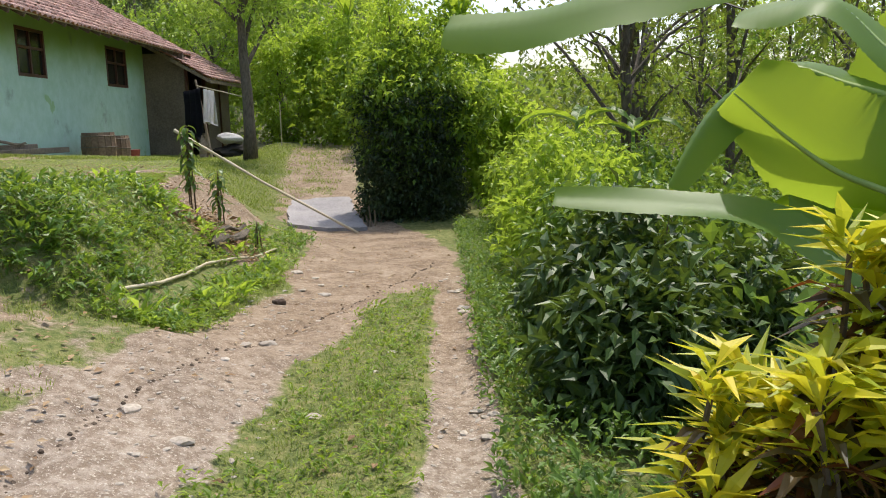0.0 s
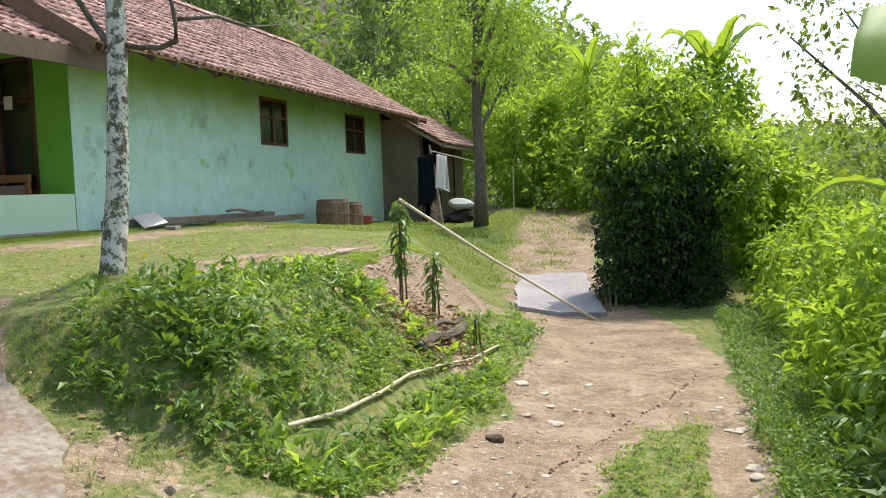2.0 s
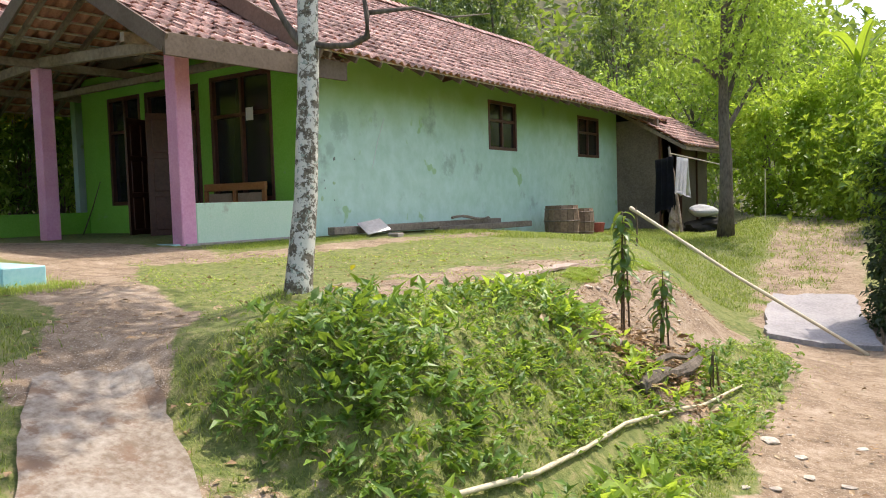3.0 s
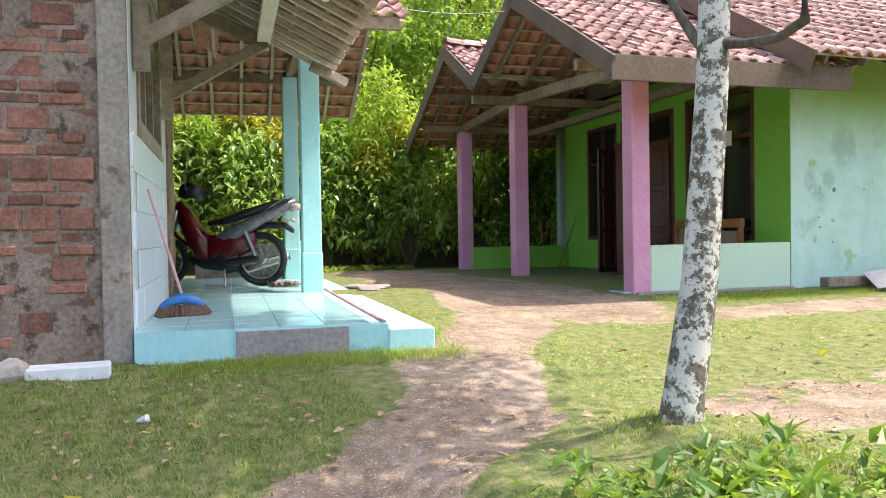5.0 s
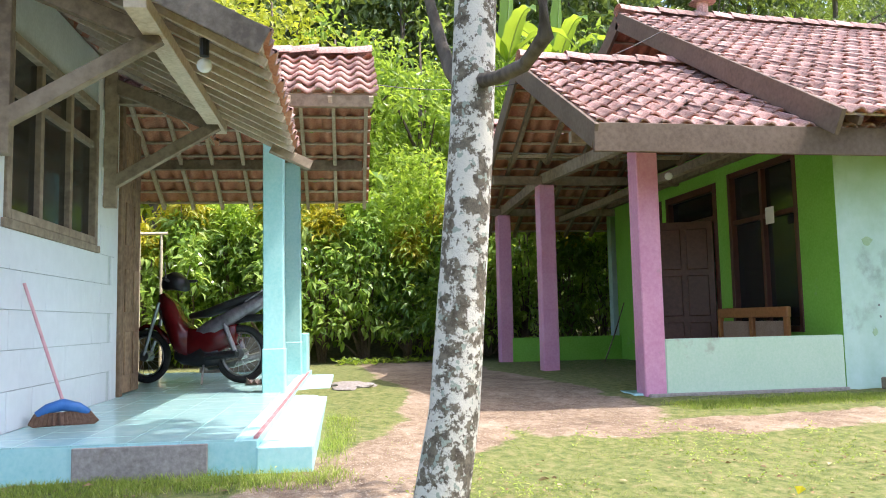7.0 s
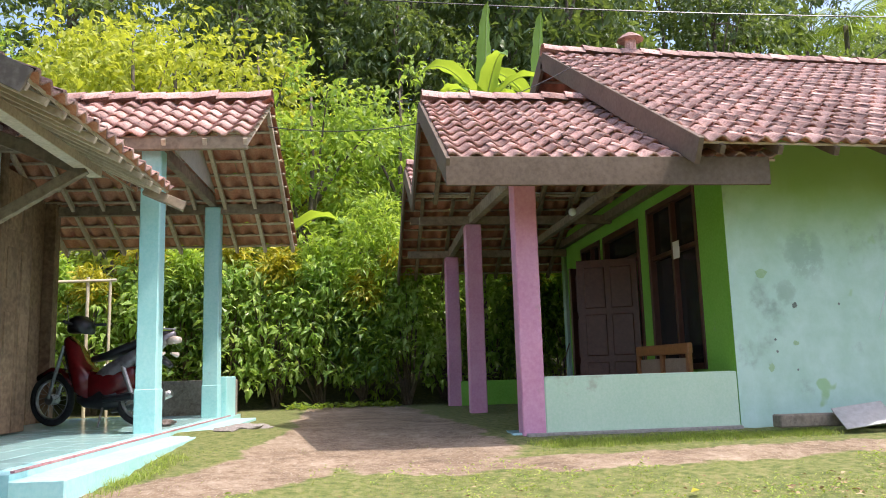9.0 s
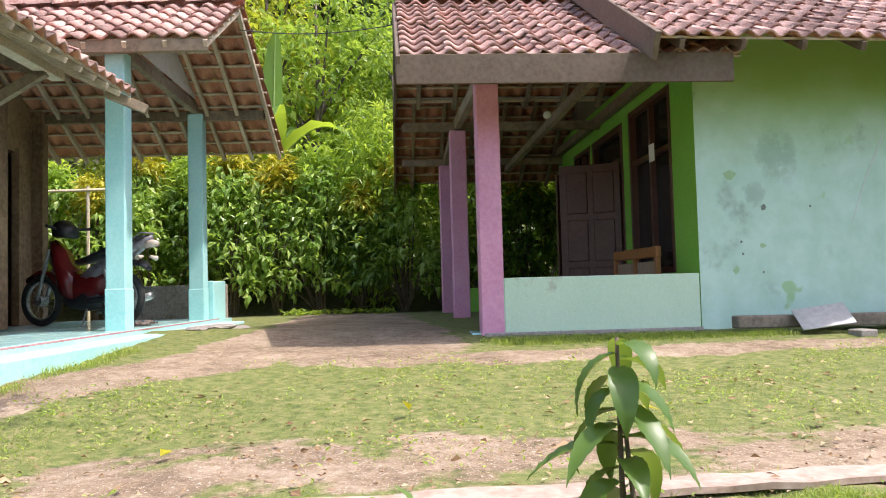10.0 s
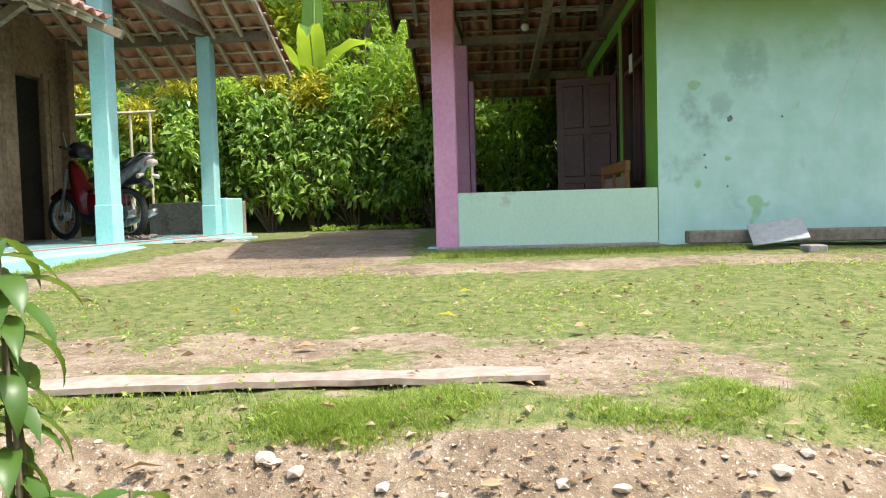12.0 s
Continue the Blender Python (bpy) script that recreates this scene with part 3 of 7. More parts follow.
def ridge_caps(parent, p, q):
    p, q = Vector(p), Vector(q)
    n = max(1, round((q - p).length / 0.3))
    for i in range(n):
        bm = bmesh.new()
        a, b = p.lerp(q, i / n), p.lerp(q, (i + 1.08) / n)
        s = (q - p).normalized().cross(Vector((0, 0, 1)))
        wob = random.Random(i).uniform(-0.012, 0.02)
        ring = []
        for end, lift in ((a, 0.02 + wob), (b, 0.0)):
            ring.append([bm.verts.new(end + s * math.cos(t) * 0.13 + Vector((0, 0, 1)) * (math.sin(t) * 0.11 + lift - 0.03)) for t in np.linspace(0, math.pi, 7)])
        for k in range(6):
            bm.faces.new((ring[0][k], ring[0][k + 1], ring[1][k + 1], ring[1][k]))
        part("ridge_cap", bm, M_TILEROOF, parent, "", True)


# ---- green house ----
WX, SY, NY = -8.8, 11.58, 24.5
house = thing("house", "mint-green plastered house with red tile roof and pink-pillared porch", "house", (-11.5, 16, 1.0))
EAVE_X, EAVE_Z, PITCH = -7.67, 3.74, 0.595
RIDGE_X, RIDGE_Z = -12.0, 3.74 + 4.33 * 0.595
FLOOR_Z = 1.2
m_east = Matrix(((0, 1, 0, WX), (1, 0, 0, SY + 0.15), (0, 0, 1, 0), (0, 0, 0, 1)))
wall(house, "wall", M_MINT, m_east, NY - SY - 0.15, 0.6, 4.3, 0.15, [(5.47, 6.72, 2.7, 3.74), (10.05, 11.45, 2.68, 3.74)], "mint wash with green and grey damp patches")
porch = thing("porch", "pink-pillared house porch under a double gable of clay tiles", "porch", (WX, SY, 1.0))
m_south = Matrix(((-1, 0, 0, WX), (0, -1, 0, SY), (0, 0, 1, 0), (0, 0, 0, 1)))
wall(porch, "porch_wall", M_GREEN, m_south, 6.1, 1.0, 4.2, 0.15, [(0.65, 2.15, 1.75, 3.8), (2.45, 4.0, FLOOR_Z, 3.75), (4.15, 5.2, 1.75, 3.75)], "bright leaf-green paint")
part("wall", B(-15.35, -15.2, SY + 0.4, NY, 0.6, 4.3), M_MINT, house)
part("wall", B(-15.2, WX - 0.15, NY - 0.15, NY, 0.6, 4.3), M_MINT, house)
part("interior_floor", B(-15.2, WX - 0.15, SY + 0.6, NY - 0.15, 1.0, 1.15), M_CONCRETE, house)
# near-black ceiling: the closed room's lack of light is put into its colour
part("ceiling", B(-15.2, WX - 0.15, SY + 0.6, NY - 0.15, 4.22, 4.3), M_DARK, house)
for yy in (SY + 0.5, NY):
    bm = bmesh.new()
    a = [bm.verts.new(v) for v in ((-15.3, yy, 4.3), (WX - 0.02, yy, 4.3), (WX - 0.02, yy, 4.32), (RIDGE_X, yy, RIDGE_Z - 0.1), (-15.3, yy, 4.3 + 0.02))]
    f = bm.faces.new(a)
    r = bmesh.ops.extrude_face_region(bm, geom=[f])
    bmesh.ops.translate(bm, verts=[v for v in r["geom"] if isinstance(v, bmesh.types.BMVert)], vec=(0, -0.12, 0))
    part("gable_wall", bm, M_BROWNWALL, house)
ROOF_Y0, ROOF_Y1 = 10.75, 25.6
slope(house, (EAVE_X, ROOF_Y0, EAVE_Z), (EAVE_X, ROOF_Y1, EAVE_Z), (RIDGE_X, ROOF_Y0, RIDGE_Z), lambda x, y: y < 13.9 and x > -10.2)
slope(house, (2 * RIDGE_X - EAVE_X, ROOF_Y1, EAVE_Z), (2 * RIDGE_X - EAVE_X, ROOF_Y0, EAVE_Z), (RIDGE_X, ROOF_Y1, RIDGE_Z))
ridge_caps(house, (RIDGE_X, ROOF_Y0, RIDGE_Z + 0.05), (RIDGE_X, ROOF_Y1, RIDGE_Z + 0.05))
part("bargeboard", beam((EAVE_X + 0.03, ROOF_Y0, EAVE_Z - 0.09), (RIDGE_X, ROOF_Y0, RIDGE_Z - 0.09), 0.05, 0.24), M_FASCIA, house)
part("bargeboard", beam((2 * RIDGE_X - EAVE_X, ROOF_Y0, EAVE_Z - 0.09), (RIDGE_X, ROOF_Y0, RIDGE_Z - 0.09), 0.05, 0.24), M_FASCIA, house)
for k in range(27):
    yy = ROOF_Y0 + 0.25 + k * 0.56
    part("rafter", beam((EAVE_X - 0.02, yy, EAVE_Z - 0.06), (WX - 0.3, yy, EAVE_Z - 0.06 + (EAVE_X - WX + 0.28) * PITCH), 0.05, 0.08), M_FASCIA, house)


def window(parent, m, u0, u1, z0, z1, mull, trans, mat=M_DARKWOOD, depth=0.1, label="brown timber window with dark glass"):
    """A framed window in a wall's hole; mull: shares of the width, trans: shares of the height at which bars stand."""
    f = 0.07
    bm = bmesh.new()
    for a in ((u0, u0 + f, z0, z1), (u1 - f, u1, z0, z1), (u0 + f, u1 - f, z0, z0 + f), (u0 + f, u1 - f, z1 - f, z1)):
        box(bm, a[0], a[1], -depth, 0.012, a[2], a[3], m, 0.006)
    win = part("window", bm, mat, parent, label)
    for s in mull:
        u = u0 + (u1 - u0) * s
        part("mullion", box(bmesh.new(), u - 0.03, u + 0.03, -depth + 0.02, -0.005, z0 + f, z1 - f, m, 0.004), mat, win)
    for s in trans:
        z = z0 + (z1 - z0) * s
        part("transom", box(bmesh.new(), u0 + f, u1 - f, -depth + 0.025, -0.008, z - 0.028, z + 0.028, m, 0.004), mat, win)
    us = [u0 + f, *[u0 + (u1 - u0) * s for s in mull], u1 - f]
    zs = [z0 + f, *[z0 + (z1 - z0) * s for s in trans], z1 - f]
    for a, b in zip(us, us[1:]):
        for c, d in zip(zs, zs[1:]):
            part("pane", box(bmesh.new(), a, b, -depth + 0.045, -depth + 0.053, c, d, m), M_GLASS, win)
    return win


window(house, m_east, 5.47, 6.72, 2.7, 3.74, [0.5], [0.6])
window(house, m_east, 10.05, 11.45, 2.68, 3.74, [0.5], [0.6])
window(porch, m_south, 0.65, 2.15, 1.75, 3.8, [0.5], [0.68], depth=0.12, label="tall brown double window, dark panes")
window(porch, m_south, 4.15, 5.2, 1.75, 3.75, [0.5], [0.68], depth=0.12)
# the double door: a fixed leaf and one that stands open against the porch
bm = bmesh.new()
for a in ((2.45, 2.55, FLOOR_Z, 3.75), (3.9, 4.0, FLOOR_Z, 3.75), (2.55, 3.9, 3.65, 3.75), (2.55, 3.9, 3.24, 3.31)):
    box(bm, a[0], a[1], -0.12, 0.012, a[2], a[3], m_south, 0.006)
door_frame = part("door_frame", bm, M_DARKWOOD, porch)
part("transom_light", box(bmesh.new(), 2.55, 3.9, -0.08, -0.07, 3.31, 3.65, m_south), M_GLASS, door_frame)


def door_leaf(parent, m, w, z0, z1):
    leaf = part("door", box(bmesh.new(), 0, w, -0.02, 0.02, z0, z1, m, 0.004), M_DARKWOOD, parent, "brown panelled timber door leaf")
    for i in range(2):
        for j in range(3):
            u, z, h = 0.08 + i * (w - 0.1) / 2, z0 + 0.1 + j * (z1 - z0 - 0.12) / 3, (z1 - z0 - 0.12) / 3 - 0.08
            part("door_panel", box(bmesh.new(), u, u + (w - 0.1) / 2 - 0.07, -0.033, 0.033, z, z + h, m, 0.012), M_DARKWOOD, leaf)
    return leaf


hinge = Matrix.Translation((WX - 2.56, SY - 0.02, 0)) @ pose(0, 0, 0, 0, 0, -112)
door_leaf(porch, hinge, 0.8, FLOOR_Z + 0.02, 3.24)
hinge2 = Matrix.Translation((WX - 3.88, SY - 0.02, 0)) @ pose(0, 0, 0, 0, 0, -68)
door_leaf(porch, hinge2, 0.68, FLOOR_Z + 0.02, 3.24)
# panel added behind the doorway; its near-black colour stands for the unlit passage
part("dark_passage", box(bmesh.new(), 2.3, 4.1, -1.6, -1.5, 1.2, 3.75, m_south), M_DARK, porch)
# porch floor, low walls, pillars and double gable
part("porch_floor", B(-15.1, -8.86, 9.3, SY, 0.7, FLOOR_Z, bevel=0.015), M_FTILE, porch, "pale aqua tiled porch floor")
part("porch_kerb", B(-15.2, -8.8, 9.18, 9.3, 0.7, FLOOR_Z - 0.05, bevel=0.015), M_CONCRETE, porch)
part("porch_step", B(-12.2, -9.3, 8.88, 9.18, 0.7, FLOOR_Z - 0.1, bevel=0.015), M_CONCRETE, porch, "grey cement step")
part("low_wall", B(-8.94, -8.8, 9.62, SY - 0.003, 0.8, 1.73, bevel=0.01), M_MINTLOW, porch, "pale mint plastered low wall")
part("low_wall", B(-14.95, -14.8, 9.6, SY - 0.003, 0.8, 1.64, bevel=0.01), M_GREEN, porch, "leaf-green low wall")
part("plinth", B(-8.8, -8.74, 9.42, SY, 0.8, 1.2, bevel=0.01), M_CONCRETE, porch)
part("corner_skin", B(-8.8, -8.795, SY, SY + 0.152, 0.8, 4.2), M_MINT, porch)
for px, top in ((-8.92, 3.72), (-12.36, 3.88), (-14.93, 3.78)):
    part("pillar", B(px - 0.115, px + 0.115, 9.395, 9.625, 0.9, top, bevel=0.012), M_PINK, porch, "pink painted square pillar")
PX0, PZ0, PR1X, PVX, PR2X, PWX, PS = -7.9, 3.65, -10.46, -11.98, -13.35, -15.86, 0.549
PR1Z = PZ0 + (PX0 - PR1X) * PS
PVZ = PR1Z - (PR1X - PVX) * PS
PR2Z = PVZ + (PVX - PR2X) * PS
PWZ = PR2Z - (PR2X - PWX) * PS
GY0, GY1 = 8.65, 11.9
slope(porch, (PX0, GY0, PZ0), (PX0, GY1 - 0.2, PZ0), (PR1X, GY0, PR1Z), lambda x, y: True)
slope(porch, (PVX, GY1, PVZ), (PVX, GY0, PVZ), (PR1X, GY1, PR1Z))
slope(porch, (PVX, GY0, PVZ), (PVX, GY1, PVZ), (PR2X, GY0, PR2Z))
slope(porch, (PWX, GY1, PWZ), (PWX, GY0, PWZ), (PR2X, GY1, PR2Z))
ridge_caps(porch, (PR1X, GY0, PR1Z + 0.05), (PR1X, GY1, PR1Z + 0.05))
ridge_caps(porch, (PR2X, GY0, PR2Z + 0.05), (PR2X, GY1, PR2Z + 0.05))
for (xa, za), (xb, zb) in (((PX0 + 0.02, PZ0), (PR1X, PR1Z)), ((PVX, PVZ), (PR1X, PR1Z)), ((PVX, PVZ), (PR2X, PR2Z)), ((PWX, PWZ), (PR2X, PR2Z))):
    part("bargeboard", beam((xa, GY0 - 0.02, za - 0.1), (xb, GY0 - 0.02, zb - 0.1), 0.04, 0.22), M_FASCIA, porch)
    for k in range(6):
        yy = GY0 + 0.3 + k * 0.5
        part("rafter", beam((xa, yy, za - 0.07), (xb, yy, zb - 0.07), 0.055, 0.08), M_WOOD, porch)
part("fascia", beam((PX0 + 0.02, GY0 - 0.04, PZ0 - 0.11), (PX0 + 0.02, SY + 0.02, PZ0 - 0.11), 0.04, 0.26), M_FASCIA, porch, "taupe painted eaves board")
for x, z in ((-8.92, 3.78), (-12.36, 3.95), (-14.93, 3.84)):
    part("tie_beam", beam((x, GY0 + 0.1, z), (x, SY, z), 0.09, 0.12), M_WOOD, porch)
part("purlin", beam((-9.7, GY0 + 0.1, 4.42), (-9.7, SY, 4.42), 0.09, 0.12), M_WOOD, porch)
part("purlin", beam((-14.2, GY0 + 0.1, 4.3), (-14.2, SY, 4.3), 0.09, 0.12), M_WOOD, porch)
part("cross_beam", beam((-8.8, 9.51, 3.8), (-12.4, 9.51, 3.98), 0.09, 0.15), M_WOOD, porch)
part("cross_beam", beam((-12.4, 9.51, 3.98), (-15.2, 9.51, 3.84), 0.09, 0.15), M_WOOD, porch)
part("cross_beam", beam((-8.9, 10.6, 3.72), (-15.0, 10.6, 3.72), 0.08, 0.1), M_WOOD, porch)
part("wall_plate", beam((-8.8, SY - 0.06, 3.98), (-15.0, SY - 0.06, 3.98), 0.1, 0.12), M_WOOD, porch)
part("valley_gutter", beam((PVX, GY0, PVZ + 0.03), (PVX, GY1, PVZ + 0.03), 0.25, 0.01), M_ZINC, porch, "pale zinc valley")
turn_about = Matrix.Translation((WX, SY, 0)) @ pose(0, 0, 0, 0, 0, -3.3) @ Matrix.Translation((-WX, -SY, 0))
porch.matrix_basis = turn_about @ porch.matrix_basis

# kitchen annex at the far end
annex = thing("kitchen_annex", "dark brown lean-to kitchen with a clay tile roof", "shed", (-7.8, 27, 0.8))
part("wall", B(-8.9, -7.65, 24.62, 24.75, 0.5, 3.75), M_BROWNWALL, annex, "brown unpainted plaster")
part("wall", B(-14.5, -7.65, 29.5, 29.65, 0.5, 3.6), M_BROWNWALL, annex)
# near-black back wall: the shade inside the open annex is in its colour
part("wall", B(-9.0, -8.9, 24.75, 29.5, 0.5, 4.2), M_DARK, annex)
for yy in (24.7, 26.6, 28.3):
    part("post", B(-7.7, -7.58, yy, yy + 0.12, 0.6, 3.35), M_DARKWOOD, annex)
part("wall", B(-7.72, -7.64, 26.7, 29.5, 0.6, 3.2), M_BROWNWALL, annex)
slope(annex, (-6.75, 24.3, 2.95), (-6.75, 29.9, 2.95), (-8.9, 24.3, 4.2))
part("fascia", beam((-6.78, 24.3, 2.88), (-6.78, 29.9, 2.88), 0.03, 0.1), M_WOOD, annex)
part("rafter", beam((-6.8, 24.33, 2.88), (-8.9, 24.33, 4.1), 0.05, 0.09), M_WOOD, annex)

# ---- left house: u runs west along its front, v north out of it ----
LH = Matrix.Translation((-6.55, 4.08, 0)) @ Matrix(((-0.9945, 0.1045, 0, 0), (0.1045, 0.9945, 0, 0), (0, 0, 1, 0), (0, 0, 0, 1)))


def L(u, v, z):
    return LH @ Vector((u, v, z))


def LB(u0, u1, v0, v1, z0, z1, bevel=0.0):
    bm = box(bmesh.new(), u0, u1, v0, v1, z0, z1, LH, bevel)
    bmesh.ops.reverse_faces(bm, faces=bm.faces)
    return bm


tiled = thing("tiled_house", "village house with white tiled front, bare brick side and aqua-pillared porch", "house", L(2, -3, 1.0))
TZ = 1.31
wall(tiled, "front_wall", M_GROUT, LH @ Matrix.Translation((0.1, -0.012, 0)), 2.98, 0.7, 4.35, 0.15, [(0.45, 2.3, 2.66, 3.9)], "white glazed tile front")
wall(tiled, "recess_wall", M_BROWNTIMBER, LH @ Matrix.Translation((3.1, -0.75, 0)), 2.9, 0.7, 4.35, 0.15, [(0.45, 2.55, TZ, 3.55)], "brown boarded wall set back under the porch")
part("return_wall", LB(2.94, 3.08, -0.75, -0.17, 0.7, 4.35), M_GROUT, tiled)
part("terrace_inside", LB(3.09, 7.0, -0.745, 0.0, 0.7, TZ), M_FTILE, tiled)
for u in (3.48, 4.3, 5.5):
    part("door_post", LB(u - 0.05, u + 0.05, -0.8, -0.7, TZ, 3.6, 0.006), M_BROWNTIMBER, tiled)
side = part("side_wall", LB(0.1, 0.24, -9.0, -0.012, 0.7, 4.4), M_MORTAR, tiled, "bare red brick wall with rough mortar")
part("wall", LB(5.85, 6.0, -9.0, -0.905, 0.7, 4.4), M_BROWNWALL, tiled)
part("wall", LB(0.1, 6.0, -9.15, -9.0, 0.7, 4.4), M_BROWNWALL, tiled)
part("corner_pier", LB(0.07, 0.1, -0.19, -0.014, 0.95, 4.3, 0.008), M_RENDER, tiled, "grey cement render strip")
part("window_reveal", LB(0.5, 2.45, -0.02, 0.02, 2.6, 2.66, 0.004), M_WOOD, tiled)
lw = window(tiled, LH, 0.55, 2.4, 2.66, 3.9, [0.33, 0.66], [0.7], mat=M_WOOD, depth=0.1, label="unpainted timber window with dark panes")
# added back panel and ceiling, near-black in place of an unlit room
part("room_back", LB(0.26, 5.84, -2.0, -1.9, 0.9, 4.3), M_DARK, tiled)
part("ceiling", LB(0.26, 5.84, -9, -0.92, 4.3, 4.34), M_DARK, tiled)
ter = part("terrace", LB(-0.02, 7.0, 0.003, 1.62, 0.7, TZ - 0.012), M_TEAL, tiled, "raised terrace of glossy aqua tiles")
part("lower_step", LB(-0.04, 6.4, 1.62, 1.94, 0.6, TZ - 0.045, 0.008), M_TEAL, tiled, "painted aqua step")
part("broken_edge", LB(-0.045, -0.02, 0.62, 1.35, 0.9, TZ - 0.016, 0.004), M_CONCRETE, tiled, "bare cement where edge tiles fell off")
part("red_line", LB(0.05, 6.3, 1.595, 1.62, TZ - 0.01, TZ + 0.003), surf("red_trim", (0.38, 0.1, 0.11), (0.55, 0.3, 0.3), 30, 3, 0.6, 0.1), tiled)
for u, top in ((3.22, 4.12), (5.97, 4.09)):
    part("pillar", LB(u - 0.1, u + 0.1, 1.33, 1.53, TZ, top, 0.012), M_TEAL, tiled, "aqua painted square pillar")
    part("pillar_foot", LB(u - 0.108, u + 0.108, 1.322, 1.538, TZ - 0.02, TZ + 0.42, 0.012), M_TEAL, tiled, "thicker chipped plaster foot")
part("parapet", LB(6.1, 6.72, 1.44, 1.6, 1.1, 1.83, 0.01), M_TEAL, tiled, "low aqua parapet")
part("parapet", LB(6.72, 6.86, 0.1, 1.6, 1.1, 1.79, 0.01), M_RENDER, tiled, "low grey parapet")
part("post", LB(3.09, 3.2, -0.12, 0.02, TZ, 4.2, 0.006), M_BROWNTIMBER, tiled)
part("post", LB(5.86, 6.02, -0.745, -0.6, TZ, 4.2, 0.006), M_BROWNTIMBER, tiled)
for u in (3.21, 3.52):
    part("shutter", LB(u, u + 0.3, -0.03, 0.01, TZ + 0.02, 3.95, 0.008), M_BROWNTIMBER, tiled, "tall unpainted timber shutter panel")
    for z in (1.5, 2.1, 2.75, 3.35):
        part("raised_panel", LB(u + 0.05, u + 0.25, 0.01, 0.024, z, z + 0.42, 0.006), M_BROWNTIMBER, tiled)
door_leaf(tiled, LH @ Matrix.Translation((3.54, -0.72, 0)), 0.7, TZ + 0.01, 3.5)
# main roof over the terrace
LE, LEZ, LSL, LU0, LU1 = 1.68, 3.62, 0.5, -0.15, 2.98
slope(tiled, L(LU1, LE, LEZ), L(LU0, LE, LEZ), L(LU1, -0.3, LEZ + (LE + 0.3) * LSL), lambda x, y: y > 4.6)
slope(tiled, L(6.3, 0.5, LEZ + 0.65), L(2.99, 0.5, LEZ + 0.65), L(6.3, -4.2, LEZ + (LE + 4.2) * LSL))
slope(tiled, L(2.98, -0.1, LEZ + 1.12), L(-0.55, -0.1, LEZ + 1.12), L(2.98, -4.2, LEZ + 1.12 + 4.1 * LSL))
slope(tiled, L(-0.55, -10.2, LEZ), L(6.3, -10.2, LEZ), L(-0.55, -4.2, LEZ + (LE + 4.2) * LSL))
for k in range(6):
    v = -0.14 - k * 0.5
    part("rafter", beam(L(-0.5, v, LEZ + 1.02 - v * LSL), L(0.3, v, LEZ + 1.02 - v * LSL), 0.05, 0.07), M_RAFTER, tiled)
for k in range(12):
    u = LU0 + 0.03 + k * 0.278
    part("rafter", beam(L(u, LE - 0.02, LEZ - 0.06), L(u, 0.0, LEZ - 0.06 + (LE - 0.02) * LSL), 0.035, 0.05), M_RAFTER, tiled)
    if k < 11:
        for j in range(2):
            w = u + 0.075 + 0.128 * j
            part("sheathing_board", beam(L(w, LE - 0.1, LEZ - 0.02 + 0.05), L(w, 0.0, LEZ - 0.02 + LE * LSL), 0.12, 0.012), M_WOOD, tiled)
part("verge_board", beam(L(LU0 - 0.03, LE, LEZ - 0.04), L(LU0 - 0.03, 0.0, LEZ - 0.04 + LE * LSL), 0.02, 0.16), M_PLANK, tiled, "grey weathered board along the canopy's end")
part("purlin", beam(L(LU0, 0.95, LEZ + 0.2), L(2.95, 0.95, LEZ + 0.2), 0.13, 0.09), M_RAFTER, tiled)
part("eaves_stub", beam(L(LU1 - 0.06, LE - 0.25, LEZ + 0.02), L(LU1 + 0.02, LE + 0.12, LEZ - 0.14), 0.09, 0.09), M_WOOD, tiled)
for u in (0.33, 2.61):
    part("brace", beam(L(u, 0.04, 3.22), L(u, 0.98, 3.78), 0.08, 0.1), M_WOOD, tiled, "sloping timber brace")
    part("wall_post", beam(L(u, 0.05, 3.02), L(u, 0.05, 4.25), 0.09, 0.11, (0, 1, 0)), M_WOOD, tiled)
    part("arm", beam(L(u, 0.0, 4.16), L(u, 0.98, 3.76), 0.08, 0.12), M_WOOD, tiled)
# porch gable
QE, QEZ, QR, QRZ, QW, QWZ, QV = 2.95, 4.18, 4.35, 5.0, 6.82, 3.68, 2.45
slope(tiled, L(QE, QV, QEZ), L(QE, -1.2, QEZ), L(QR, QV, QRZ), lambda x, y: y > 4.2)
slope(tiled, L(QW, -1.2, QWZ), L(QW, QV, QWZ), L(QR, -1.2, QRZ))
ridge_caps(tiled, L(QR, QV, QRZ + 0.05), L(QR, -1.2, QRZ + 0.05))
for k in range(9):
    v = QV - 0.06 - k * 0.4
    part("rafter", beam(L(QW, v, QWZ - 0.06), L(QR, v, QRZ - 0.06), 0.045, 0.07), M_RAFTER, tiled)
    part("rafter", beam(L(QE, v, QEZ - 0.06), L(QR, v, QRZ - 0.06), 0.045, 0.07), M_RAFTER, tiled)
part("tie_beam", beam(L(3.22, 1.52, 4.18), L(3.22, 0, 4.18), 0.09, 0.13), M_WOOD, tiled)
part("cross_beam", beam(L(3.15, 1.43, 4.19), L(6.02, 1.43, 4.16), 0.09, 0.13), M_WOOD, tiled)
part("cross_beam", beam(L(5.97, 2.35, 4.07), L(5.97, -0.7, 4.07), 0.09, 0.13), M_WOOD, tiled)
part("eaves_beam", beam(L(3.0, 2.4, 4.12), L(3.0, -0.6, 4.12), 0.07, 0.12), M_WOOD, tiled)
bm = bmesh.new()
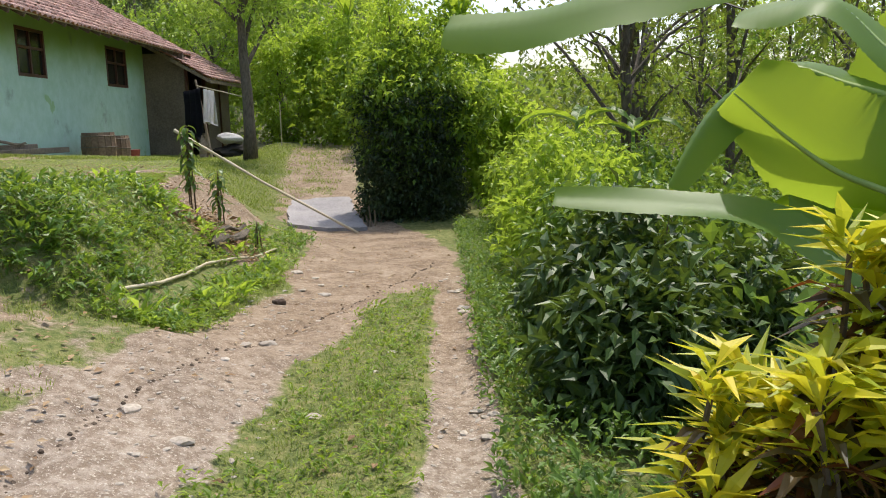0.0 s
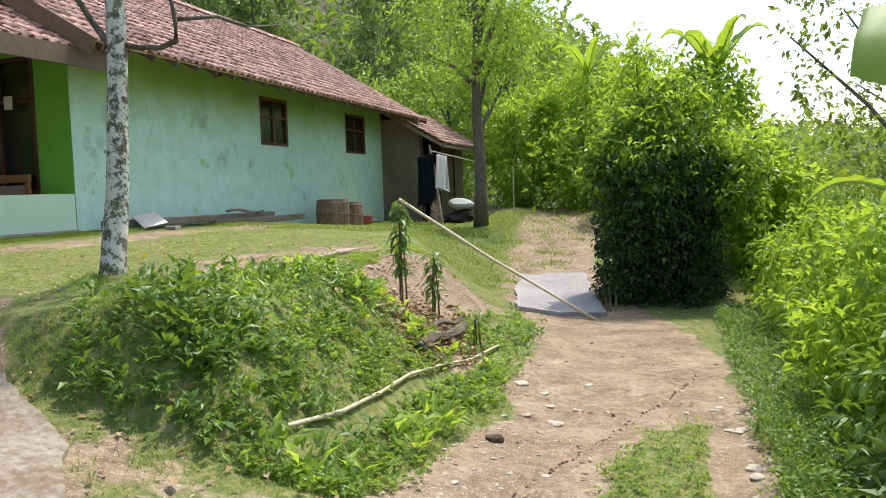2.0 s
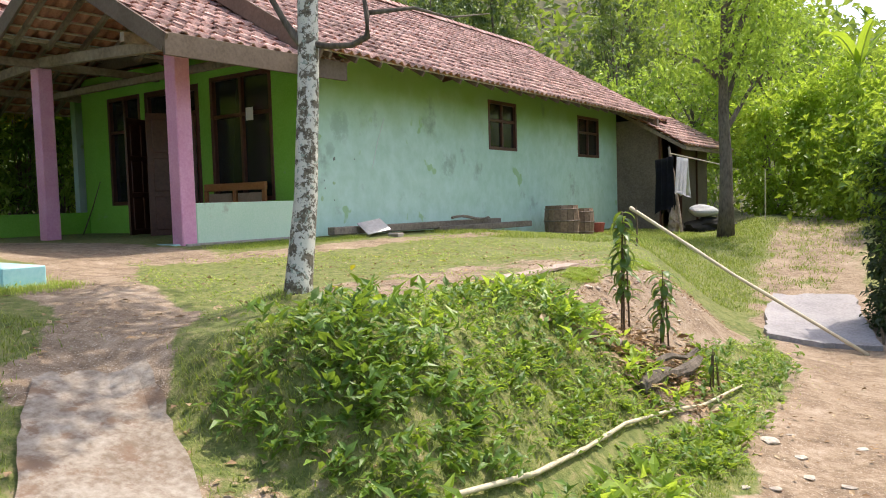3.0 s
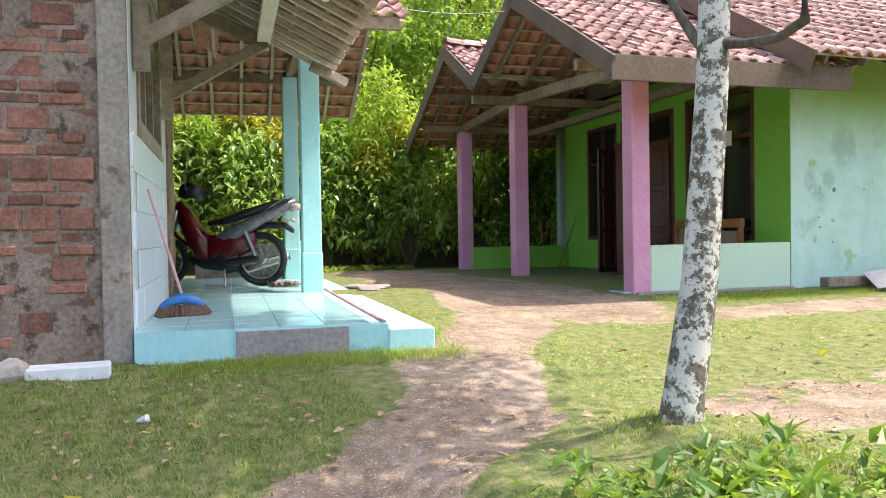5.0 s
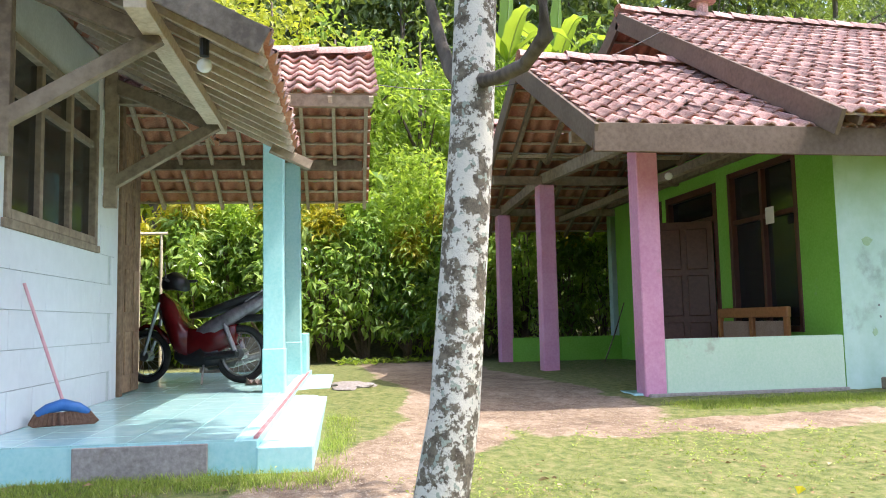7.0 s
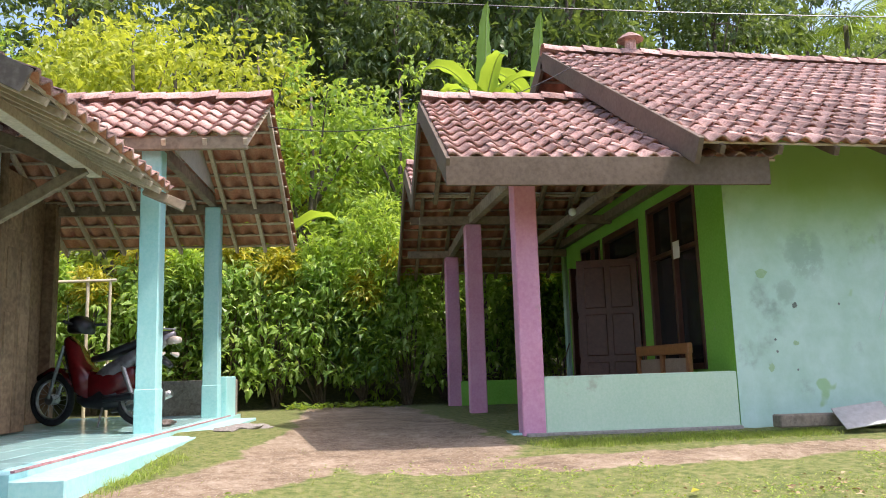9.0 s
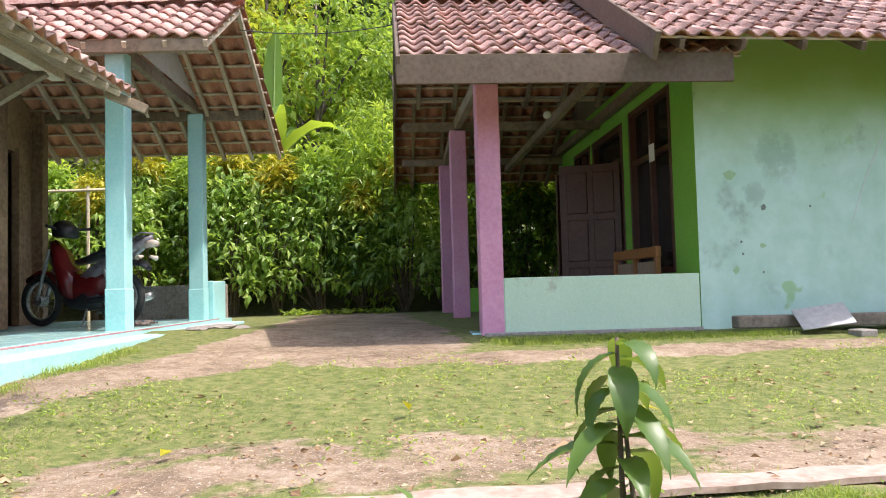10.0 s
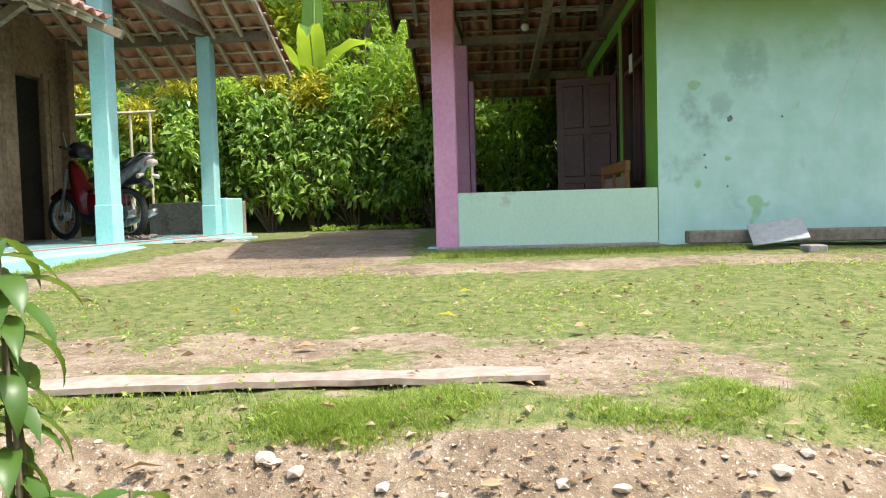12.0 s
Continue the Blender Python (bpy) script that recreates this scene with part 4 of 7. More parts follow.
bm.faces.new([bm.verts.new(L(*c)) for c in ((3.3, 1.5, 4.26), (5.8, 1.5, 4.23), (4.4, 1.5, 4.86))])
part("gable_panel", bm, surf("whitewash", (0.6, 0.57, 0.52), (0.75, 0.72, 0.67), 20, 2, 0.8, 0.2), tiled, "whitewashed woven panel")


# ---- plants ----
def stems(parent, tips, base, r0=0.012, r1=0.004, sides=5, mat=M_TWIG, name="stem"):
    bm = bmesh.new()
    r = random.Random(5)
    for tip in tips:
        tip = Vector(tip)
        b = Vector(base) + Vector((r.uniform(-0.08, 0.08), r.uniform(-0.08, 0.08), -0.03))
        mid = b.lerp(tip, 0.5) + Vector((r.uniform(-0.06, 0.06), r.uniform(-0.06, 0.06), 0.05))
        tube([b, mid, tip], [r0, (r0 + r1) / 2, r1], sides, bm)
    return part(name, bm, mat, parent)


def foliage(parent, arrays, mat, name="foliage"):
    v = np.concatenate([a[0] for a in arrays])
    f, k = [], 0
    for a in arrays:
        f.append(a[1] + k)
        k += len(a[0])
    return raw(name, v, np.concatenate(f), mat, parent)


def bush(name, label, cat, x, y, size, clumps, per, leaf, width, mat, seed, lift=0.5, clump_r=0.22, group="", z=None, hollow=0.45):
    rg = np.random.default_rng(seed)
    z0 = gz(x, y) if z is None else z
    ob = thing(name, label, cat, (x, y, z0), group)
    pts = crown_points(rg, (x, y, z0 + size[2] * lift * 2 * 0.55), size, clumps, hollow)
    pts[:, 2] = np.maximum(pts[:, 2], ground_z(pts[:, 0], pts[:, 1]) + 0.08)
    foliage(ob, [blob_leaves(rg, pts, clump_r, per, leaf, width)], mat)
    stems(ob, pts[rg.integers(0, len(pts), 9)], (x, y, z0))
    return ob


def tree(name, label, x, y, height, trunk_r, crown, clumps, per, leaf, width, mat, seed, bark=M_BARK, bare=0.45, group="", lean=(0, 0), clump_r=0.5, z=None, cat="tree"):
    rg = np.random.default_rng(seed)
    z0 = (gz(x, y) if z is None else z) - 0.1
    ob = thing(name, label, cat, (x, y, z0), group)
    top = np.array([x + lean[0], y + lean[1], z0 + height])
    base = np.array([x, y, z0])
    pts = [base + (top - base) * s + np.array([*rg.normal(size=2) * 0.02 * height * s * (1 - s), 0]) for s in np.linspace(0, 1, 9)]
    rad = [trunk_r * (1.25 if i == 0 else 1) * (1 - 0.8 * s) for i, s in enumerate(np.linspace(0, 1, 9))]
    part("trunk", tube(pts, rad, 9), bark, ob, "", True)
    centre = base + (top - base) * (bare + (1 - bare) * 0.55)
    cl = crown_points(rg, centre, crown, clumps, 0.3, 0.5)
    bm = bmesh.new()
    for q in cl[rg.integers(0, len(cl), 12)]:
        s = rg.uniform(bare * 0.9, 0.9)
        a = base + (top - base) * s
        if q[2] < a[2]:
            a = base + (top - base) * max(0.3, bare * 0.8)
        mid = (a + q) / 2 + np.array([0, 0, 0.15])
        tube([a, mid, q], [trunk_r * 0.4, trunk_r * 0.25, trunk_r * 0.1], 5, bm)
    part("limb", bm, bark, ob)
    foliage(ob, [blob_leaves(rg, cl, clump_r * rg.uniform(0.6, 1.3, len(cl)), per, leaf, width, 0.7)], mat, "crown")
    return ob


def banana_leaf(base, out, length, width, rise, sag, twist=0.0, ribs=16, tear=0.0, seed=1, fold=0.35):
    """A long blade on a curved midrib: base point, direction outwards, rise of its stalk and sag of its tip."""
    rg = random.Random(seed)
    bm = bmesh.new()
    out = Vector(out).normalized()
    b = Vector(base)
    pts = []
    for i in range(ribs + 1):
        s = i / ribs
        pts.append(b + out * length * s * (1 - 0.12 * s) + Vector((0, 0, rise * math.sin(s * math.pi * 0.55) * 1.1 - sag * s * s)))
    prev = None
    for i, p in enumerate(pts):
        s = i / ribs
        d = (pts[min(i + 1, ribs)] - pts[max(i - 1, 0)]).normalized()
        side = d.cross(Vector((0, 0, 1))).normalized()
        up = side.cross(d)
        side = Matrix.Rotation(twist * s + 0.15 * math.sin(s * 5 + seed), 3, d) @ side
        up = side.cross(d)
        w = width * max(0.04, math.sin(min(1, s * 1.03) ** 0.55 * math.pi) ** 0.6) * 0.5
        wl, wr = w * (1 - tear * rg.random()), w * (1 - tear * rg.random())
        ripple = 0.05 * width * math.sin(i * 1.9 + seed)
        row = [bm.verts.new(p + side * -wl + up * (fold * wl + ripple)), bm.verts.new(p + side * -wl * 0.5 + up * fold * wl * 0.62), bm.verts.new(p),
               bm.verts.new(p + side * wr * 0.5 + up * fold * wr * 0.62), bm.verts.new(p + side * wr + up * (fold * wr - ripple))]
        if prev:
            for k in range(4):
                bm.faces.new((prev[k], prev[k + 1], row[k + 1], row[k]))
        prev = row
    return bm, pts


def banana(x, y, leaves, stem_h, label, seed=1, r=0.09, z=None):
    z0 = gz(x, y) if z is None else z
    ob = thing("banana_plant", label, "banana plant", (x, y, z0))
    part("stem", tube([(x, y, z0 - 0.1), (x, y + 0.02, z0 + stem_h * 0.5), (x, y, z0 + stem_h)], [r, r * 0.8, r * 0.5], 10), L_BANANA, ob, "", True)
    for i, (out, length, width, rise, sag, twist, up) in enumerate(leaves):
        bm, pts = banana_leaf((x, y, z0 + stem_h + up), out, length, width, rise, sag, twist, seed=seed + i)
        blade = part("leaf", bm, L_BANANA, ob, "", True)
        part("midrib", tube([p - Vector((0, 0, 0.012)) for p in pts], [0.022 * (1 - 0.85 * k / len(pts)) for k in range(len(pts))], 5), M_RIB, blade)
    return ob


M_RIB = surf("midrib_green", (0.3, 0.42, 0.1), (0.4, 0.5, 0.16), 20, 4, 0.5, 0.1)

# lichened tree on the edge of the yard
lt = thing("yard_tree", "slim tree with pale lichen patches and hooked branches", "tree", (-3.82, 6.14, 1.05))
part("trunk", tube([(-3.84, 6.13, 0.9), (-3.84, 6.16, 1.2), (-3.84, 6.25, 1.7), (-3.84, 6.32, 2.5), (-3.85, 6.36, 3.2), (-3.9, 6.4, 4.4), (-3.95, 6.44, 5.6)], [0.118, 0.085, 0.073, 0.065, 0.062, 0.05, 0.035], 14), M_LICHEN, lt, "", True)
part("branch", tube([(-3.84, 6.33, 2.66), (-3.7, 6.36, 2.63), (-3.55, 6.39, 2.62), (-3.44, 6.41, 2.66), (-3.43, 6.4, 2.78), (-3.46, 6.4, 2.95), (-3.35, 6.7, 3.0), (-3.3, 7.1, 3.1)], [0.024, 0.02, 0.019, 0.022, 0.017, 0.014, 0.008, 0.004], 8), M_BARK, lt, "", True)
part("branch", tube([(-3.43, 6.42, 2.8), (-3.3, 6.7, 2.86), (-3.2, 6.95, 2.83), (-3.1, 7.3, 2.9)], [0.016, 0.012, 0.008, 0.004], 6), M_BARK, lt, "", True)
part("branch", tube([(-3.84, 6.32, 2.6), (-3.91, 6.28, 2.71), (-3.98, 6.27, 2.81), (-4.08, 6.26, 2.97), (-4.25, 6.15, 3.7)], [0.027, 0.023, 0.02, 0.018, 0.008], 8), M_BARK, lt, "", True)
rg = np.random.default_rng(3)
foliage(lt, [blob_leaves(rg, crown_points(rg, (-4.5, 6.6, 6.6), (2.4, 2.0, 1.3), 230, 0.2), 0.36, 56, 0.14, 0.065)], L_MID, "crown")

# big bush beside the slab; shade below and light above are in its leaf colours
rg = np.random.default_rng(21)
db = thing("dense_bush", "tall dense bush, leaves coloured for shade below and light on top", "bush", (-0.45, 14.2, -0.25))
low = np.stack([rg.uniform(-1.42, 0.36, 1500), rg.uniform(13.55, 14.95, 1500), rg.uniform(-0.2, 1.95, 1500)], 1)
low = low[((np.abs(low[:, 0] + 0.53) / 0.98) ** 2.4 + (np.abs(low[:, 1] - 14.25) / 0.75) ** 2.4) * (1 + 0.5 * waves(low[:, 0] + low[:, 1], low[:, 2], 5, 6)) < 0.92]
top = np.concatenate([crown_points(rg, c, r, n, 0.35, 0.6) for c, r, n in (((-0.75, 14.2, 2.0), (0.8, 0.8, 0.85), 130), ((0.15, 14.3, 1.9), (0.75, 0.7, 0.7), 110), ((-0.35, 14.5, 2.55), (0.6, 0.6, 0.75), 80), ((0.55, 14.1, 1.55), (0.4, 0.5, 0.5), 45), ((-1.25, 14.2, 1.75), (0.35, 0.4, 0.4), 30))])
# some upper clumps take a lighter leaf, as though sun reached them
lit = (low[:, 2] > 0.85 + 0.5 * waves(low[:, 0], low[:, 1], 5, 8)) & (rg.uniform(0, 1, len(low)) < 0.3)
foliage(db, [blob_leaves(rg, low[~lit], 0.18, 19, 0.1, 0.05)], L_BUSH_SHADE)
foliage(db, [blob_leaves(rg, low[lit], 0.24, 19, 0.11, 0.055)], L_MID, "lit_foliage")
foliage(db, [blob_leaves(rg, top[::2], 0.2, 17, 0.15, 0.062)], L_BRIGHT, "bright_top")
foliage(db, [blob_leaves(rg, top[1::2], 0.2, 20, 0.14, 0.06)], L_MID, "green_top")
stems(db, top[rg.integers(0, len(top), 16)], (-0.45, 14.2, -0.25), 0.02)
for i, (x, y, sx, sz) in enumerate(((-5.0, 27.5, 1.3, 2.1), (-3.6, 28.0, 1.3, 2.5), (-2.2, 26.5, 1.2, 2.3), (-1.0, 23.0, 1.2, 2.3), (0.3, 19.3, 1.1, 2.1), (1.0, 16.2, 0.8, 1.2))):
    bush("tall_shrub", "tall bright-green shrub at the end of the yard", "shrub", x, y, (sx, sx, sz), 240, 20, 0.2, 0.09, L_BRIGHT, 60 + i, 0.8, 0.32, "tall shrubs beyond the bush")
# shrubs along the track
for i, (x, y, sx, sz, mt) in enumerate(((1.15, 5.0, 0.55, 0.62, L_DARK), (1.35, 6.4, 0.7, 0.7, L_MID), (1.35, 8.0, 0.75, 0.72, L_LIGHT), (1.5, 9.6, 0.85, 0.72, L_LIGHT), (2.2, 7.4, 0.8, 0.75, L_MID), (1.5, 11.4, 0.9, 0.8, L_LIGHT), (2.6, 9.2, 0.9, 0.8, L_MID), (2.1, 5.4, 0.5, 0.45, L_DARK), (1.4, 13.4, 0.8, 0.8, L_LIGHT), (0.95, 3.9, 0.4, 0.42, L_DARK), (2.6, 12.4, 1.0, 0.9, L_MID))):
    bush("shrub", "leafy green shrub at the edge of the track", "shrub", x, y, (sx, sx * 1.05, sz * (1.3 if 7.5 < y < 12 else 1.05)), 150, 24, 0.13 if y < 7 else 0.12, 0.055, L_BRIGHT if mt is L_LIGHT else mt, 40 + i, 0.55, 0.2, "shrubs along the track")

# hedge of cordyline behind both houses
for i in range(19):
    y = -1.2 + i * 0.8
    rg = np.random.default_rng(80 + i)
    x = -16.6 + rg.uniform(-0.25, 0.25)
    h = rg.uniform(2.3, 3.2)
    zb = gz(x, y)
    ob = thing("hedge_shrub", "tall dark-green hedge shrub with yellow-green tips", "hedge", (x, y, zb), "hedge behind the houses")
    n = 150
    a, hz = rg.uniform(0, 2 * math.pi, n), 0.5 + (h - 0.5) * rg.uniform(0, 1, n) ** 0.8
    wide = (0.95 - 0.65 * (hz - 0.5) / (h - 0.5)) * rg.uniform(0.55, 1.0, n) * (1 + 0.3 * np.sin(3 * a + i))
    pts = np.stack([x + wide * np.cos(a), y + 0.8 * wide * np.sin(a), zb + hz + 0.12 * np.sin(5 * a)], 1)
    hi = hz > np.percentile(hz, 86 if i % 2 else 68)
    foliage(ob, [blob_leaves(rg, pts[~hi], 0.2, 13, 0.2, 0.085, 0.6, 0.5)], L_HEDGE if i % 4 else L_MID)
    tagged(foliage(ob, [blob_leaves(rg, pts[hi], 0.2, 20, 0.2, 0.06)], L_YELLOW if i % 3 != 2 else L_BRIGHT, "young_growth"), "yellow-green leaf tips", "", "", "stuff")
    stems(ob, pts[rg.integers(0, len(pts), 14)], (x, y, zb), 0.025, 0.01)

# trees behind
protos = []
for i, (h, cr, mt) in enumerate(((7.5, (2.2, 2.2, 3.0), L_LIME), (10, (2.7, 2.7, 4.2), L_FAR), (7, (2.1, 2.1, 3.1), L_TREE), (12, (2.6, 2.6, 5.0), L_FAR))):
    protos.append(tree("broadleaf_tree", "leafy tropical tree with an uneven crown", -19.5 - 1.4 * i - (24 if i % 2 else 0), 3.5 + 3.2 * i, h, 0.13, cr, (150, 170, 150, 120)[i], 26, (0.26, 0.34, 0.26, 0.34)[i], (0.14, 0.16, 0.13, 0.16)[i], mt, 100 + i, group="trees behind the houses", clump_r=0.48, bare=(0.2, 0.25, 0.2, 0.5)[i]))
rg = np.random.default_rng(9)
spots = [(-23, -6), (-26, -2), (-30, -1), (-34, -8), (-38, -2), (-29, 23), (-34, 26), (-41, 27), (-36, 20), (-48, 24), (-52, 12), (-50, 5), (-48, -4), (-55, 18), (-58, 8), (-56, 28), (-21, 7.5), (-22, 16), (-24, 2), (-25, 9), (-26, 13), (-28, 19), (-30, 5), (-31, 11), (-33, 16), (-36, 8), (-38, 22), (-40, 13), (-42, 2), (-46, 18), (-26, 25), (-30, 30), (-22, 30), (-18, 34), (-14, 38), (-24, 38), (-10, 42), (-32, 40), (-17, 48), (-27, 50), (-20, -2), (-27, -5),
         (-9, 33), (-6, 31), (-12, 33), (-7.5, 38), (9, 21), (13, 12), (12, 5), (10, 29), (14, 26), (15, 17), (-23, 11), (-22, 14.5), (-24, 6), (-29, 14), (-35, 12), (-33, 5), (-27, 9), (-31, 18), (-39, 17), (-37, 4), (-34, 9), (-42, 8), (-45, 13), (-38, 30), (-44, 38), (-12, 56), (-34, 56), (-22, 4)]
for k, (x, y) in enumerate(spots):
    p = protos[(1 if k % 2 else 3) if x < -29 or y > 37 else (0 if k % 3 == 0 and y < 10 else 2)]
    s = rg.uniform(0.75, 1.15) * (1.35 if x < -30 else 1.0)
    o = copy_thing(p, pose(x, y, gz(x, y) - 0.1, 0, 0, rg.uniform(0, 360)))
    o.scale = (s, s, s * rg.uniform(0.9, 1.15))


def thicket(name, x0, x1, y0, y1, count, per, leaf, h0, h1, mat, seed, keep=None, clump=0.7):
    """Undergrowth: clumps of leaves over the ground of a stretch of the plan."""
    rg = np.random.default_rng(seed)
    x, y = rg.uniform(x0, x1, count), rg.uniform(y0, y1, count)
    if keep is not None:
        ok = keep(x, y)
        x, y = x[ok], y[ok]
    pts = np.stack([x, y, ground_z(x, y) + h0 + (h1 - h0) * rg.uniform(0, 1, len(x)) ** 1.4 * (0.55 + 0.45 * waves(x, y, 0.5, seed))], 1)
    v, f = blob_leaves(rg, pts, clump, per, leaf, leaf * 0.5)
    o = raw(name, v, f, mat)
    return tagged(o, "tangled green undergrowth of the wood's edge", "undergrowth", "", "stuff")


thicket("undergrowth", -18.6, -17.3, -3, 15, 420, 18, 0.2, 0.05, 1.9, L_DARK, 209, clump=0.4)
bush("feathery_shrub", "tall feathery light-green shrub in the hedge", "shrub", -16.6, 8.7, (0.65, 0.75, 1.9), 170, 22, 0.2, 0.05, L_BRIGHT, 95, 0.95, 0.3)
bush("feathery_shrub", "tall feathery light-green shrub in the hedge", "shrub", -16.9, 4.3, (0.6, 0.6, 1.3), 110, 20, 0.2, 0.05, L_BRIGHT, 96, 0.75, 0.3)
thicket("undergrowth", -30, -18.4, -8, 30, 1500, 16, 0.24, 0.1, 3.4, L_TREE, 201, clump=0.55)
thicket("undergrowth", -75, -26, -25, 70, 2600, 12, 0.6, 0.2, 5.5, L_FAR, 202, clump=1.6)
thicket("undergrowth", -26, 4, 33, 80, 1500, 12, 0.5, 0.2, 4.5, L_WOODS, 203, lambda x, y: (x < -2) | (y > 45), clump=1.3)
thicket("undergrowth", -5.5, 2.5, 24, 34, 900, 18, 0.24, 0.1, 3.2, L_LIGHT, 204, lambda x, y: x > -4.6 + 0.03 * y)
thicket("undergrowth", 1.6, 9, 1.5, 24, 1500, 18, 0.17, 0.05, 1.5, L_MID, 205, clump=0.4)
thicket("undergrowth", 9, 34, -6, 44, 1100, 12, 0.4, 0.1, 3.0, L_OLIVE, 206, clump=1.0)
# thin trees of the plot across the track
sp = tree("thin_tree", "thin dark-barked tree with sparse yellow-green leaves", 2.75, 12.0, 6.0, 0.1, (1.7, 1.7, 2.4), 90, 18, 0.12, 0.06, L_OLIVE, 301, group="thin trees across the track", clump_r=0.4, bare=0.2)
for k, (x, y) in enumerate(((5.2, 14.5), (6.2, 10.2), (4.4, 17.5), (7.8, 13), (5.0, 7.6), (8.5, 17), (6.6, 20.5), (7.0, 6.0), (9.5, 9.5), (3.6, 15.0))):
    copy_thing(sp, pose(x, y, gz(x, y) - 0.1, 0, 0, 47 * k)).scale = (1.05, 1.05, 0.9 + 0.05 * (k % 5))
tree("yard_end_tree", "grey-barked tree with drooping green crown at the yard's end", -4.95, 21.0, 7.2, 0.17, (1.9, 1.9, 2.1), 240, 28, 0.15, 0.06, L_TREE, 320, bare=0.42, clump_r=0.4)
# feathery sapling and bananas behind the dense bush
tree("feathery_sapling", "slender bright-green sapling rising over the bush", -0.85, 14.9, 4.15, 0.04, (0.42, 0.42, 1.0), 46, 18, 0.17, 0.045, L_BRIGHT, 310, clump_r=0.24, bare=0.45, z=-0.1, cat="sapling")
for k, (x, y, h) in enumerate(((0.5, 19.5, 3.3), (-2.9, 27, 4.0))):
    banana(x, y, [((math.cos(a), math.sin(a), 0), 1.3, 0.36, 1.15, 0.3 + 0.45 * (j % 2), 0.3, 0) for j, a in enumerate((0.3, 1.5, 2.8, 4.0, 5.2))], h, "banana plant with arching bright-green leaves", 20 + 7 * k)
for k, (x, y, h) in enumerate(((-21.5, 12.1, 6.3), (-22.5, 13.9, 6.4), (-18.6, 6.6, 2.2))):
    banana(x, y, [((math.cos(a), math.sin(a), 0), 2.1, 0.6, 1.3, 0.7 + 0.4 * (j % 2), 0.3, 0) for j, a in enumerate((0.1, 1.3, 2.6, 3.8, 5.0))] + [((0.25, 0.1, 1), 1.5, 0.5, 1.5, 0.0, 0.1, 0)], h, "banana plant with upright bright-green leaves", 50 + 7 * k, 0.14)
thicket("undergrowth", 2.0, 34, 24, 70, 1500, 12, 0.4, 0.1, 3.2, L_OLIVE, 207, clump=1.1)
thicket("undergrowth", -120, 40, 62, 150, 2600, 10, 1.3, 0.5, 7.0, L_WOODS, 208, clump=3.0)



def palm(x, y, top, seed):
    """A coconut palm: a slim leaning trunk and feathered fronds."""
    rg = np.random.default_rng(seed)
    z0 = gz(x, y) - 0.2
    ob = thing("coconut_palm", "tall coconut palm with arching feathered fronds on the hillside", "palm", (x, y, z0), "palms on the hill")
    part("trunk", tube([(x - 0.6, y, z0), (x - 0.2, y, (z0 + top) / 2), (x, y, top)], [0.2, 0.15, 0.12], 9), M_BARK, ob, "", True)
    for i in range(15):
        a, lift = i * 2.4, rg.uniform(0.1, 1.3)
        q = np.linspace(0.06, 1, 22)
        out = np.array([math.cos(a), math.sin(a), 0])
        mid = np.array([x, y, top]) + out * (3.2 * q * (1 - 0.15 * q))[:, None] + np.array([0, 0, 1.0]) * (lift * 2.2 * q - 2.6 * q * q)[:, None]
        side = np.array([-out[1], out[0], 0])
        base = np.concatenate([mid, mid])
        d = np.concatenate([side + out * 0.5 + [0, 0, -0.5] + 0 * mid, -side + out * 0.5 + [0, 0, -0.5] + 0 * mid])
        ln = np.tile(0.95 * np.sin(np.pi * np.clip(q * 0.9 + 0.08, 0, 1)) + 0.12, 2)
        v, f = leaf_arrays(base, d, np.tile([0, 0, 1.0], (44, 1)), ln, 0.1, 0.1, 0.15)
        frond = raw("frond", v, f, L_WOODS, ob)
        part("midrib", tube(mid[::3], 0.025, 5, cap=False), M_RIB, frond)
    return ob


for k, (x, y, top) in enumerate(((-37.4, 30.5, 18.8), (-36.7, 35.1, 19.0), (-44.6, 21.3, 22.6))):
    palm(x, y, top, 700 + k)


# ---- front garden by the track: banana, crotons, broad herbs ----
def arched_leaf(path, width, facing, fold, ragged, seed):
    """A banana blade on a bowed midrib through path; facing: the way its upper side looks; fold: how far both halves lift."""
    rg = random.Random(seed)
    P = [Vector(p) for p in path]
    n = 72
    mid = []
    for i in range(n + 1):
        s = i / n * (len(P) - 1)
        k = min(int(s), len(P) - 2)
        q = s - k
        p0, p1, p2, p3 = P[max(k - 1, 0)], P[k], P[k + 1], P[min(k + 2, len(P) - 1)]
        mid.append(0.5 * (2 * p1 + (p2 - p0) * q + (2 * p0 - 5 * p1 + 4 * p2 - p3) * q * q + (3 * p1 - p0 - 3 * p2 + p3) * q ** 3))
    bm = bmesh.new()
    prev = None
    for i, p in enumerate(mid):
        s = i / n
        d = (mid[min(i + 1, n)] - mid[max(i - 1, 0)]).normalized()
        side = d.cross(Vector(facing)).normalized()
        up = side.cross(d)
        w = 0.5 * width * max(0.05, (0.12 if s < 0.15 else 1.0) * math.sin(math.pi * min(1.0, 0.1 + 0.9 * max(0, s - 0.1))) ** 0.5)
        row = []
        for u in (-1, -0.75, -0.5, -0.25, 0, 0.25, 0.5, 0.75, 1):
            wave = 0.06 * width * math.sin(9 * s + seed + (2 if u > 0 else 0)) * u * u
            cut = 1 - ragged * rg.random() if abs(u) == 1 else 1
            row.append(bm.verts.new(p + side * (u * w * cut) + up * (fold * w * abs(u) ** 1.3 + wave + 0.0035 * (i % 2))))
        if prev:
            for k in range(8):
                bm.faces.new((prev[k], prev[k + 1], row[k + 1], row[k]))
        prev = row
    return bm, mid


